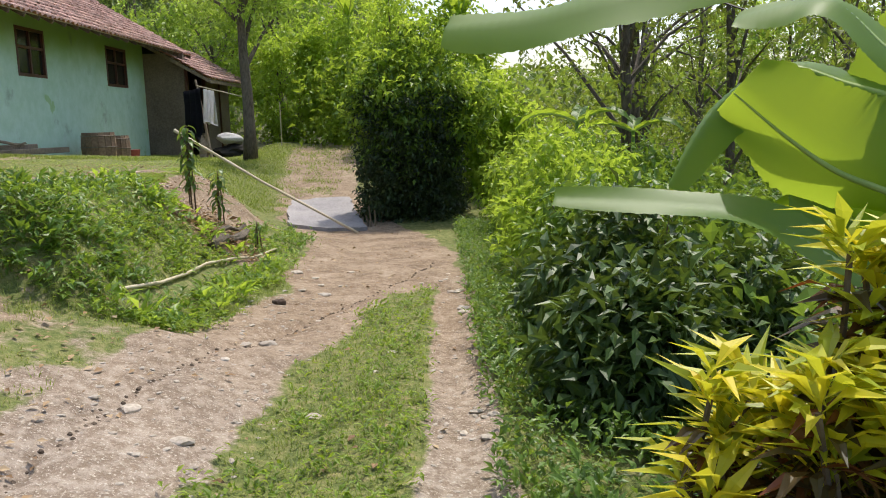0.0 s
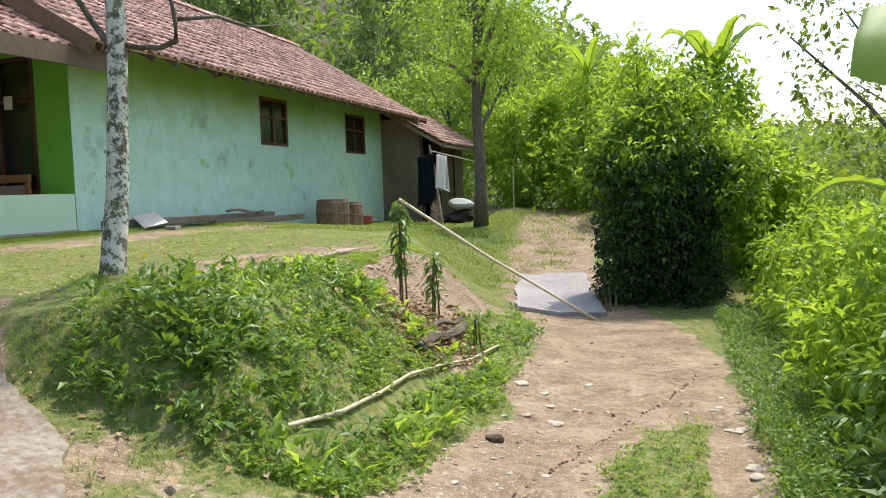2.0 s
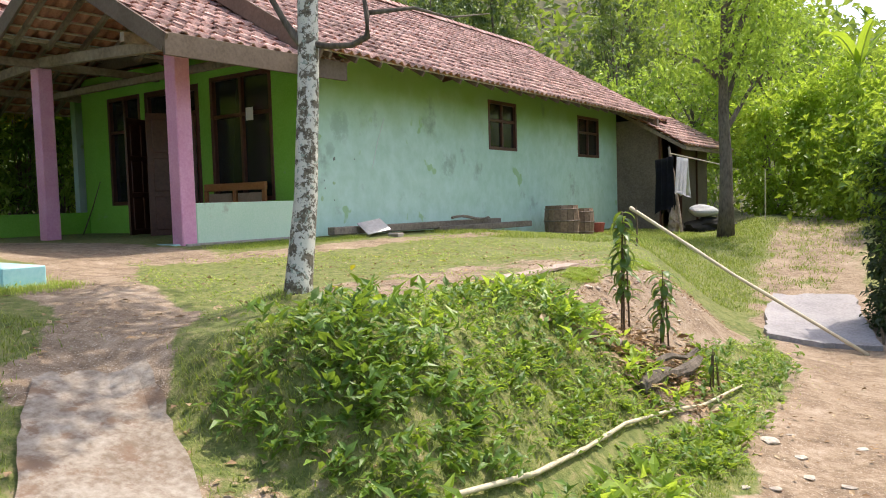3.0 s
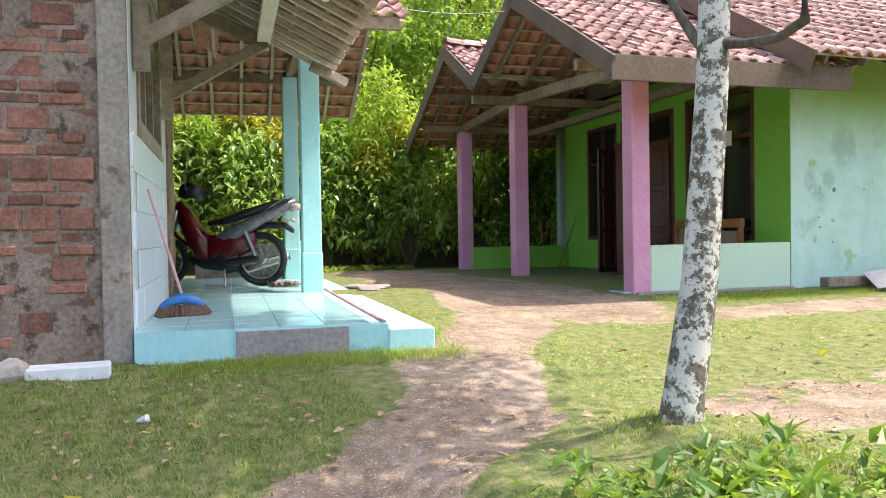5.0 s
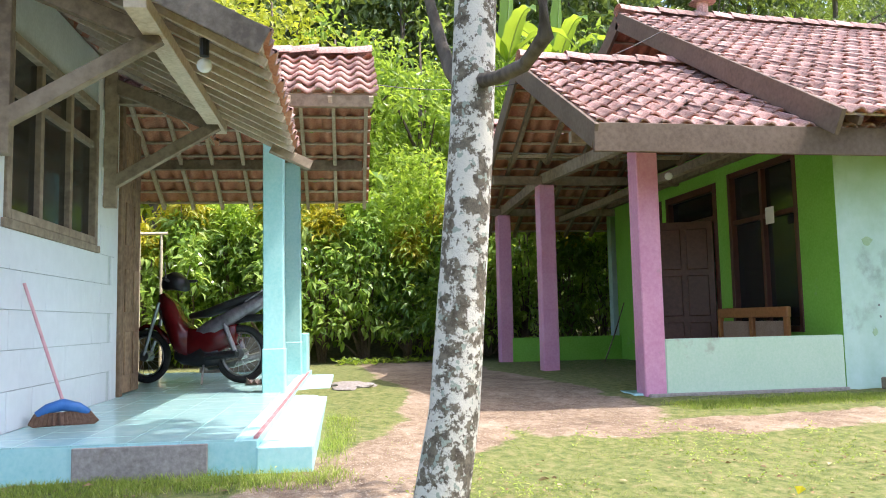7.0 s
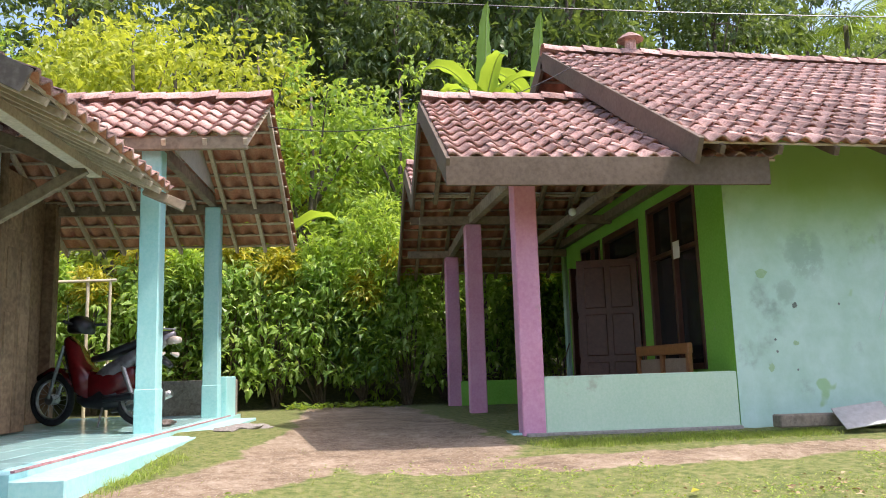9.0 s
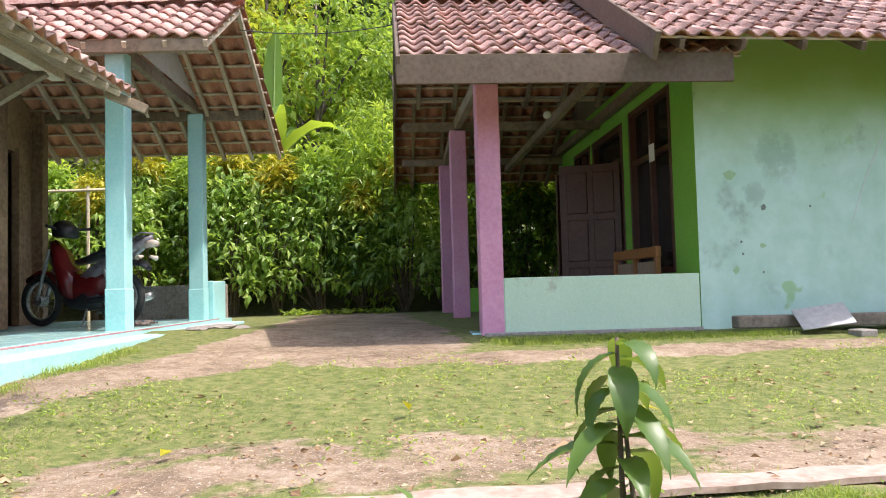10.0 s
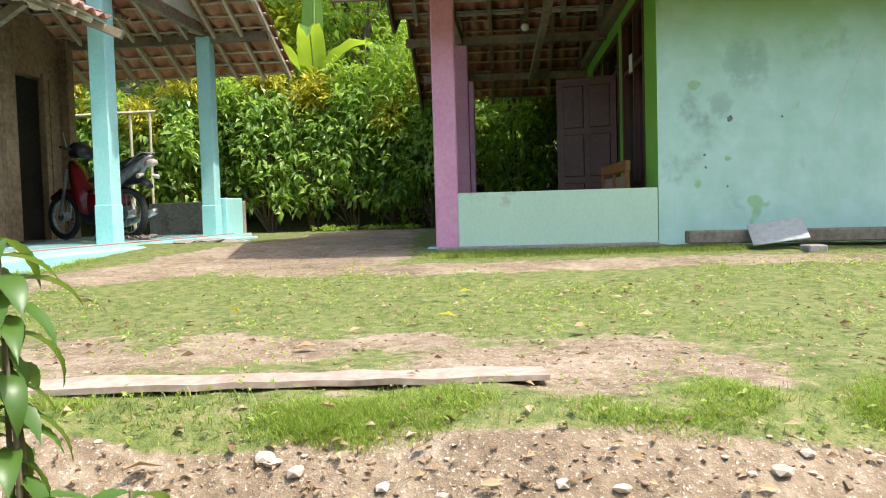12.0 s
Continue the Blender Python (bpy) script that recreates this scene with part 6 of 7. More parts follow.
# ---- on the tiled terrace ----
M_RUBBER = surf("rubber", (0.012, 0.012, 0.012), (0.03, 0.03, 0.03), 40, 5, 0.8, 0.3)
M_STEEL = surf("worn_steel", (0.3, 0.3, 0.3), (0.5, 0.5, 0.5), 30, 5, 0.35, 0.1, metal=0.9)
M_REDPLASTIC = surf("red_fairing", (0.085, 0.004, 0.006), (0.14, 0.008, 0.01), 10, 3, 0.25, 0.05)
M_BLACKPLASTIC = surf("black_plastic", (0.01, 0.01, 0.012), (0.025, 0.025, 0.03), 20, 3, 0.4, 0.1)
M_SILVER = surf("silver_fairing", (0.13, 0.12, 0.14), (0.3, 0.28, 0.31), 12, 3, 0.3, 0.05, metal=0.4)
M_LAMP = surf("lamp_lens", (0.5, 0.4, 0.34), (0.65, 0.55, 0.5), 20, 4, 0.15, 0.05)
RH, FH = Vector((-10.95, 5.5, TZ + 0.325)), Vector((-11.5, 4.42, TZ + 0.31))
fw = (FH - RH)
fw.z = 0
BL = fw.length
fw.normalize()
BM = Matrix.Translation(RH) @ Matrix((fw, Vector((0, 0, 1)).cross(fw), Vector((0, 0, 1)))).transposed().to_4x4()
bike = thing("motorcycle", "red and black underbone motorcycle parked on its side stand", "motorcycle", (RH.x, RH.y, TZ))


def W(x, y, z):
    return BM @ Vector((x, y, z))


def ring(centre, r, thick, wide, mat, name, parent, n=36):
    bm = bmesh.new()
    prof = [(math.cos(a) * thick, math.sin(a) * wide) for a in np.linspace(0, 2 * math.pi, 9)[:-1]]
    rows = []
    for k in range(n):
        a = 2 * math.pi * k / n
        rows.append([bm.verts.new(BM @ (Vector(centre) + Vector(((r + p) * math.cos(a), q, (r + p) * math.sin(a))))) for p, q in prof])
    for k in range(n):
        a, b = rows[k], rows[(k + 1) % n]
        for j in range(8):
            bm.faces.new((a[j], a[(j + 1) % 8], b[(j + 1) % 8], b[j]))
    return part(name, bm, mat, parent, "", True)


def wheel(cx, cz, r, wide):
    t = ring((cx, 0, cz), r - 0.04, 0.04, wide, M_RUBBER, "wheel", bike)
    ring((cx, 0, cz), r - 0.085, 0.012, 0.025, M_STEEL, "rim", t)
    part("hub", tube([W(cx, -0.06, cz), W(cx, 0.06, cz)], [0.06, 0.06], 14), M_STEEL, t)
    for k in range(18):
        a = 2 * math.pi * k / 18
        part("spoke", tube([W(cx + 0.05 * math.cos(a + 0.5), 0.03 * (-1) ** k, cz + 0.05 * math.sin(a + 0.5)), W(cx + (r - 0.09) * math.cos(a), 0, cz + (r - 0.09) * math.sin(a))], 0.0035, 4, cap=False), M_STEEL, t)
    return t


wheel(0, 0, 0.325, 0.045)
wheel(BL, -0.015, 0.31, 0.04)


def hull(name, sections, mat, label=""):
    """A moulded body through cross-sections (x, half width, z low, z high), rounded."""
    bm = bmesh.new()
    rows = []
    for x, w, z0, z1 in sections:
        row = []
        for a in np.linspace(0, 2 * math.pi, 13)[:-1]:
            ca, sa = math.cos(a), math.sin(a)
            row.append(bm.verts.new(W(x, w * math.copysign(abs(ca) ** 0.6, ca), (z0 + z1) / 2 + (z1 - z0) / 2 * math.copysign(abs(sa) ** 0.6, sa))))
        rows.append(row)
    for a, b in zip(rows, rows[1:]):
        for j in range(12):
            bm.faces.new((a[j], a[(j + 1) % 12], b[(j + 1) % 12], b[j]))
    bm.faces.new(rows[0])
    bm.faces.new(rows[-1][::-1])
    bmesh.ops.recalc_face_normals(bm, faces=bm.faces)
    return part(name, bm, mat, bike, label, True)


hull("tail_fairing", [(-0.44, 0.035, 0.64, 0.71), (-0.2, 0.1, 0.48, 0.64), (0.1, 0.13, 0.32, 0.5), (0.4, 0.12, 0.12, 0.38), (0.6, 0.1, 0.05, 0.25)], M_SILVER, "silver tail panel with dark streaks")
hull("seat", [(-0.36, 0.06, 0.67, 0.72), (-0.15, 0.11, 0.6, 0.69), (0.15, 0.13, 0.5, 0.6), (0.42, 0.12, 0.42, 0.51), (0.62, 0.08, 0.4, 0.47)], M_BLACKPLASTIC, "black vinyl seat")
hull("side_panel", [(0.05, 0.1, 0.1, 0.34), (0.35, 0.13, -0.02, 0.3), (0.6, 0.12, -0.05, 0.3), (0.72, 0.1, 0.0, 0.36)], M_REDPLASTIC, "red side panel")
hull("leg_shield", [(0.62, 0.17, -0.02, 0.3), (0.75, 0.19, 0.0, 0.4), (0.86, 0.15, 0.15, 0.6), (0.98, 0.09, 0.38, 0.72), (1.04, 0.05, 0.48, 0.7)], M_REDPLASTIC, "red leg shield")
hull("handlebar_cover", [(0.72, 0.1, 0.72, 0.86), (0.84, 0.14, 0.74, 0.95), (0.95, 0.1, 0.74, 0.92), (1.0, 0.05, 0.76, 0.86)], M_BLACKPLASTIC)
hull("engine", [(0.25, 0.1, -0.12, 0.1), (0.45, 0.13, -0.15, 0.12), (0.7, 0.1, -0.12, 0.08), (0.82, 0.06, -0.06, 0.04)], M_BLACKPLASTIC)
hull("rear_mudguard", [(-0.4, 0.05, 0.3, 0.36), (-0.3, 0.07, 0.36, 0.44), (-0.1, 0.07, 0.36, 0.44), (0.1, 0.06, 0.33, 0.4)], M_BLACKPLASTIC)
hull("front_mudguard", [(BL - 0.3, 0.05, 0.12, 0.2), (BL - 0.15, 0.06, 0.28, 0.34), (BL, 0.06, 0.31, 0.36), (BL + 0.2, 0.05, 0.2, 0.27)], M_REDPLASTIC)
hull("tail_lamp", [(-0.52, 0.03, 0.58, 0.64), (-0.46, 0.06, 0.57, 0.66), (-0.38, 0.06, 0.56, 0.64)], M_LAMP, "pale tail lamp")
for s in (-1, 1):
    part("fork", tube([W(BL, 0.07 * s, 0), W(BL - 0.2, 0.07 * s, 0.6)], [0.02, 0.024], 8), M_STEEL, bike)
    part("shock_absorber", tube([W(0.02, 0.11 * s, 0.02), W(0.16, 0.1 * s, 0.34)], [0.028, 0.028], 8), M_STEEL, bike)
    part("grip", tube([W(0.86, 0.12 * s, 0.84), W(0.78, 0.34 * s, 0.86)], [0.018, 0.018], 8), M_RUBBER, bike)
    part("mirror_stalk", tube([W(0.84, 0.2 * s, 0.86), W(0.82, 0.26 * s, 1.05)], 0.006, 5), M_STEEL, bike)
    part("turn_signal", tube([W(-0.36, 0.06 * s, 0.47), W(-0.37, 0.16 * s, 0.45)], [0.015, 0.03], 8), M_LAMP, bike)
part("swing_arm", tube([W(0.4, 0.09, -0.05), W(0, 0.09, 0)], 0.022, 8), M_STEEL, bike)
part("chain_case", tube([W(0.4, 0.11, -0.03), W(0.0, 0.11, 0.01)], [0.035, 0.045], 8), M_BLACKPLASTIC, bike)
part("exhaust", tube([W(0.5, -0.14, -0.17), W(0.2, -0.16, -0.12), W(-0.3, -0.16, 0.02)], [0.02, 0.045, 0.045], 12), M_STEEL, bike, "", True)
part("side_stand", tube([W(0.42, 0.1, -0.12), W(0.36, 0.24, -0.32)], 0.012, 6), M_STEEL, bike)
part("rack", tube([W(-0.1, 0.11, 0.58), W(-0.36, 0.1, 0.74), W(-0.38, -0.1, 0.74), W(-0.1, -0.11, 0.58)], 0.01, 6), M_SILVER, bike)

broom = thing("broom", "push broom with pink handle, blue head and brown bristles", "broom", L(0.95, 0.18, TZ))
bm = bmesh.new()
for k in range(15):
    s = k / 14 - 0.5
    beam(L(0.95 + 0.1 * s, 0.24 + 0.27 * s, TZ + 0.09 - 0.06 * s * s), L(0.95 + 0.14 * s, 0.25 + 0.36 * s, TZ + 0.004), 0.03, 0.06, bm=bm)
part("bristles", bm, surf("bristle", (0.12, 0.06, 0.035), (0.22, 0.12, 0.08), 60, 8, 0.9, 0.4), broom)
part("head", tube([L(0.89, 0.09, TZ + 0.08), L(0.92, 0.15, TZ + 0.115), L(0.95, 0.24, TZ + 0.14), L(0.98, 0.33, TZ + 0.115), L(1.01, 0.39, TZ + 0.08)], [0.022, 0.034, 0.042, 0.034, 0.022], 10), surf("blue_plastic", (0.03, 0.14, 0.42), (0.06, 0.22, 0.55), 10, 3, 0.4, 0.05), broom, "", True)
part("handle", tube([L(0.95, 0.24, TZ + 0.16), L(0.8, 0.03, TZ + 0.95)], 0.011, 8), surf("pink_handle", (0.65, 0.3, 0.33), (0.75, 0.42, 0.45), 10, 3, 0.4, 0.05), broom)


def crumpled(name, label, cx, cy, cz, sx, sy, h, mat, seed, cat):
    bm = bmesh.new()
    n = 12
    g = [[bm.verts.new((cx + sx * (i / n - 0.5) * (1 + 0.15 * noise.noise(Vector((j, seed, 1)))), cy + sy * (j / n - 0.5) * (1 + 0.15 * noise.noise(Vector((i, seed, 2)))), cz + 0.012 + h * abs(noise.noise(Vector((i * 0.5, j * 0.5, seed)))))) for j in range(n + 1)] for i in range(n + 1)]
    for i in range(n):
        for j in range(n):
            bm.faces.new((g[i][j], g[i + 1][j], g[i + 1][j + 1], g[i][j + 1]))
    bmesh.ops.solidify(bm, geom=bm.faces, thickness=0.01)
    return solo(name, bm, mat, label, cat, smooth=True)


p = L(4.35, 1.2, TZ)
crumpled("rag_mat", "crumpled brown patterned rag by the motorcycle", p.x, p.y, TZ, 0.5, 0.35, 0.09, surf("rag", (0.16, 0.12, 0.1), (0.45, 0.38, 0.34), 40, 18, 0.9, 0.3), 4, "rag")
bulb = thing("light_bulb", "white globe bulb in a black holder under the eaves", "lamp", L(0.25, 1.27, 3.6))
part("holder", tube([L(0.25, 1.27, 3.74), L(0.25, 1.27, 3.63)], [0.03, 0.03], 10), M_BLACKPLASTIC, bulb)
bm = bmesh.new()
bmesh.ops.create_icosphere(bm, subdivisions=2, radius=0.048, matrix=Matrix.Translation(L(0.25, 1.27, 3.57)))
part("globe", bm, surf("milk_glass", (0.8, 0.8, 0.78), (0.85, 0.85, 0.83), 5, 2, 0.2, 0), bulb, "", True)
# bamboo drying frame behind the porch
fr = thing("drying_rack", "pale bamboo drying rack before the hedge", "rack", (-15.6, 4.0, gz(-15.6, 4.0)))
part("rail", tube([(-15.3, 1.9, 3.42), (-15.5, 4.2, 3.5)], 0.025, 7), M_BAMBOO, fr)
part("post", tube([(-15.48, 3.75, 1.1), (-15.48, 3.75, 3.55)], 0.028, 7), M_BAMBOO, fr)
part("post", tube([(-15.48, 4.1, 1.1), (-15.5, 4.1, 3.5)], 0.024, 7), M_BAMBOO, fr)
# rubble beside the step
for k in range(5):
    q = L(3.6 + k * 0.33, 2.1 + 0.12 * (k % 3), 1.0)
    stone("rubble", "broken pale cement rubble beside the terrace step", q.x, q.y, 0.13 + 0.05 * (k % 2), 300 + k, M_CONCRETE, 0.22, "rubble by the terrace")

# ---- on the pink porch ----
bench = thing("bench", "orange-brown wooden bench back seen over the low wall", "bench", (-10.1, 11.2, FLOOR_Z))
part("seat", B(-10.85, -9.45, 11.1, 11.45, FLOOR_Z + 0.38, FLOOR_Z + 0.42, bevel=0.008), M_ORANGEWOOD, bench)
part("top_rail", B(-10.85, -9.45, 11.4, 11.46, FLOOR_Z + 0.72, FLOOR_Z + 0.84, bevel=0.012), M_ORANGEWOOD, bench)
for x in (-10.82, -10.15, -9.5):
    part("upright", B(x - 0.035, x + 0.035, 11.405, 11.455, FLOOR_Z, FLOOR_Z + 0.73, bevel=0.006), M_ORANGEWOOD, bench)
for a, b in ((-10.76, -10.22), (-10.08, -9.56)):
    part("back_panel", B(a, b, 11.42, 11.44, FLOOR_Z + 0.46, FLOOR_Z + 0.68, bevel=0.004), surf("cane", (0.3, 0.2, 0.14), (0.45, 0.33, 0.24), 60, 4, 0.7, 0.4), bench)
for x in (-10.8, -9.5):
    part("leg", B(x - 0.03, x + 0.03, 11.12, 11.18, FLOOR_Z, FLOOR_Z + 0.38), M_ORANGEWOOD, bench)
crumpled("doormat", "red doormat on the porch floor", -12.3, 10.2, FLOOR_Z, 0.75, 0.45, 0.02, surf("red_mat", (0.35, 0.06, 0.05), (0.5, 0.12, 0.09), 60, 8, 0.95, 0.4), 9, "mat")


def sandal(x, y, z, rz, label):
    ob = thing("sandal", label, "sandal", (x, y, z), "sandals by the porch step")
    m = pose(x, y, z, 0, 0, rz)
    bm = bmesh.new()
    outline = [(-0.13, 0.035), (-0.05, 0.03), (0.04, 0.042), (0.11, 0.04), (0.14, 0.015), (0.14, -0.015), (0.11, -0.04), (0.04, -0.042), (-0.05, -0.03), (-0.13, -0.035)]
    lo = [bm.verts.new(m @ Vector((a, b, 0))) for a, b in outline]
    hi = [bm.verts.new(m @ Vector((a, b, 0.02))) for a, b in outline]
    bm.faces.new(lo)
    bm.faces.new(hi[::-1])
    for k in range(10):
        bm.faces.new((lo[k], hi[k], hi[(k + 1) % 10], lo[(k + 1) % 10]))
    bmesh.ops.recalc_face_normals(bm, faces=bm.faces)
    part("sole", bm, M_RUBBER, ob)
    part("strap", tube([m @ Vector(c) for c in ((0.0, 0.04, 0.015), (0.05, 0.02, 0.06), (0.09, 0.0, 0.03), (0.05, -0.02, 0.06), (0.0, -0.04, 0.015))], 0.007, 6), M_BLACKPLASTIC, ob)


for x, y, rz in ((-10.7, 9.12, 60), (-10.92, 9.13, 75)):
    sandal(x, y, FLOOR_Z - 0.1, rz, "dark rubber sandal on the grey porch step")
solo("poster", B(-9.98, -9.82, SY - 0.01, SY - 0.006, 3.02, 3.22), surf("paper", (0.75, 0.73, 0.7), (0.82, 0.8, 0.77), 10, 4, 0.8, 0), "small white paper sticker on the window", "sticker")
stick("leaning_rod", "thin dark rod leaning in the porch corner", (-13.95, 11.2, FLOOR_Z), (-13.85, 11.55, 2.2), 0.012, M_TWIG)
bm = bmesh.new()
bmesh.ops.create_icosphere(bm, subdivisions=2, radius=0.05, matrix=Matrix.Translation((-10.2, 10.45, 3.62)))
solo("porch_bulb", bm, surf("bulb_glass", (0.75, 0.75, 0.72), (0.8, 0.8, 0.78), 5, 2, 0.15, 0), "white bulb under the porch beam", "lamp", smooth=True)
# marks on the east wall
def flake(name, label, y, z, w, h, mat, seed):
    """An uneven patch of paint, a few millimetres proud of the wall."""
    r = random.Random(seed)
    bm = bmesh.new()
    ring = [(w * 0.5 * math.cos(a) * r.uniform(0.55, 1.1), h * 0.5 * math.sin(a) * r.uniform(0.55, 1.1)) for a in np.linspace(0, 2 * math.pi, 15)[:-1]]
    f = bm.faces.new([bm.verts.new((WX + 0.001, y + a, z + b)) for a, b in ring])
    e = bmesh.ops.extrude_face_region(bm, geom=[f])
    bmesh.ops.translate(bm, verts=[v for v in e["geom"] if isinstance(v, bmesh.types.BMVert)], vec=(0.003, 0, 0))
    bmesh.ops.recalc_face_normals(bm, faces=bm.faces)
    return part(name, bm, mat, house, label)


M_SHOW = surf("faded_green_paint", (0.36, 0.58, 0.32), (0.46, 0.66, 0.42), 30, 4, 0.85, 0.2)
for k, (y, z, w, h) in enumerate([(11.93, 2.7, 0.16, 0.1), (12.25, 1.99, 0.09, 0.05), (11.96, 1.75, 0.07, 0.09)]):
    flake("paint_patch", "leaf-green paint showing through the mint", y, z, w, h, M_SHOW, 610 + k)
M_CHIP = surf("chipped_plaster", (0.14, 0.17, 0.15), (0.26, 0.3, 0.27), 40, 5, 0.95, 0.4)
for k, (y, z, w, h) in enumerate([(11.59, 2.37, 0.03, 0.05), (12.28, 2.37, 0.06, 0.07), (12.03, 2.03, 0.03, 0.03), (12.04, 1.91, 0.03, 0.03), (11.61, 1.73, 0.05, 0.06), (12.25, 1.72, 0.02, 0.03), (12.78, 2.38, 0.03, 0.03)]):
    flake("plaster_chip", "grey chipped plaster", y, z, w, h, M_CHIP, 630 + k)
part("chalk_mark", tube([(WX + 0.002, 13.23, 2.21), (WX + 0.002, 13.4, 2.66), (WX + 0.002, 13.62, 3.11)], [0.004, 0.006, 0.005], 6), surf("chalk", (0.7, 0.74, 0.72), (0.8, 0.84, 0.82), 30, 4, 0.95, 0.2), house, "thin white scratch on the mint wall")
# bracket on the east wall and cables
solo("wall_bracket", beam((-8.74, 15.4, 3.95), (-8.35, 15.4, 4.0), 0.05, 0.12), M_DARKWOOD, "short dark timber bracket under the eaves", "bracket")


def cable(name, p, q, sag, r=0.008):
    p, q = Vector(p), Vector(q)
    pts = [p.lerp(q, k / 20) - Vector((0, 0, sag * 4 * (k / 20) * (1 - k / 20))) for k in range(21)]
    return solo(name, tube(pts, r, 5, cap=False), M_BLACKPLASTIC, "thin black cable slung between the houses", "cable", "cables")


cable("cable", L(4.3, 2.4, 4.7), (-10.5, 10.75, 5.6), 0.35, 0.006)
cable("cable", (-24, -4, 13.2), (-22, 40, 13.0), 0.6, 0.02)
cable("cable", (1.2, 12.5, 4.8), (3.4, 9.0, 2.6), 0.15, 0.012)
chim = thing("roof_vent", "small clay ridge vent with a dark cap", "vent", (-12.0, 12.12, RIDGE_Z))
part("pipe", tube([(-12.0, 12.12, RIDGE_Z - 0.05), (-12.0, 12.12, RIDGE_Z + 0.28)], [0.09, 0.08], 12), M_TILEROOF, chim)
part("cap", tube([(-12.0, 12.12, RIDGE_Z + 0.28), (-12.0, 12.12, RIDGE_Z + 0.34), (-12.0, 12.12, RIDGE_Z + 0.4)], [0.2, 0.14, 0.04], 12), M_TILEROOF, chim)


# ---- grass, weeds and litter ----
def scatter(rg, n, x0, x1, y0, y1, density):
    x, y = rg.uniform(x0, x1, n), rg.uniform(y0, y1, n)
    ok = rg.uniform(0, 1, n) < density(x, y)
    return x[ok], y[ok]


def clear(x, y):
    """1 where plants may grow: not in the houses nor on slabs."""
    q = np.ones_like(x)
    q[(x < -8.5) & (y > 8.9)] = 0
    u, v = -(x + 6.55) * 0.9945 + (y - 4.08) * 0.1045, (x + 6.55) * 0.1045 + (y - 4.08) * 0.9945
    q[(u > -0.06) & (v < 1.97)] = 0
    q[seg_dist(x - 0.05, y, [(-2.2, 5.3), (-2.12, 5.9), (-2.12, 6.5), (-2.13, 7.1), (-2.05, 7.8), (-1.95, 9.3)]) < 0.05] = 0
    q[seg_dist(x, y, [(-1.82, 12.75), (-2.1, 14.0), (-2.35, 15.5)]) < 0.62] = 0
    q[seg_dist(x, y, [(-4.02, 4.88), (-3.6, 4.62), (-3.05, 4.3), (-2.5, 3.7), (-2.2, 3.0)]) < 0.33] = 0
    return q


def blades(name, label, n, area, density, h, w, seed, mat=L_GRASS):
    rg = np.random.default_rng(seed)
    x, y = scatter(rg, n, *area, lambda a, b: density(a, b) * clear(a, b))
    m = len(x)
    z = ground_z(x, y) - 0.01
    a, hh = rg.uniform(0, 6.28, m), h(x, y) * rg.uniform(0.5, 1.3, m)
    lean = rg.uniform(0.2, 1.4, m) * hh
    b = np.stack([x, y, z], 1)
    s = np.stack([np.sin(a), -np.cos(a), np.zeros(m)], 1) * w * rg.uniform(0.6, 1.3, m)[:, None]
    o = np.stack([np.cos(a), np.sin(a), np.zeros(m)], 1)
    up = np.array([0, 0, 1.0])
    mid = b + o * (lean * 0.35)[:, None] + up * (hh * 0.6)[:, None]
    tip = b + o * lean[:, None] + up * hh[:, None]
    v = np.stack([b - s, b + s, mid + s * 0.7, mid - s * 0.7, tip], 1).reshape(-1, 3)
    k = np.arange(m)[:, None] * 5
    f = [tuple(r) for r in (k + [0, 1, 2, 3]).tolist()] + [tuple(r) for r in (k + [3, 2, 4]).tolist()]
    return tagged(raw(name, v, f, mat), label, "grass", "", "stuff")


def lush(x, y):
    """Thick bright tufts at the yard's edge and along the terrace and walls."""
    t = 1.2 * np.exp(-(((x + 3.38) / 0.2) ** 2 + ((y - 9.35) / 0.45) ** 4)) + 1.2 * np.exp(-(((x + 3.38) / 0.18) ** 2 + ((y - 10.25) / 0.36) ** 4)) + 0.4 * np.exp(-(((x + 3.4) / 0.17) ** 2 + ((y - 8.45) / 0.4) ** 4)) + 1.1 * np.exp(-(((x + 3.42) / 0.19) ** 2 + ((y - 11.1) / 0.4) ** 4))
    t = t + sstep(0.3, 0.05, seg_dist(x, y, [(-6.3, 4.3), (-6.2, 6.0)])) + 0.5 * sstep(0.2, 0.05, seg_dist(x, y, [(-6.2, 6.0), (-8, 6.3)])) + 0.8 * sstep(0.4, 0.1, seg_dist(x, y, [(-8.3, 9.6), (-8.35, 12)])) + 0.7 * np.exp(-((x + 3.8) ** 2 + (y - 6.1) ** 2) / 0.05)
    return np.clip(t, 0, 1)


def yard_density(x, y):
    return np.clip(0.85 - 1.2 * bare_at(x, y) + 0.45 * waves(x, y, 3.1, 31) + 0.3 * waves(x, y, 9, 32), 0.03, 1) * sstep(0.7, 0.3, x) * np.where((x > -3.2) & (y > 8.2), 0.1, 1.0)


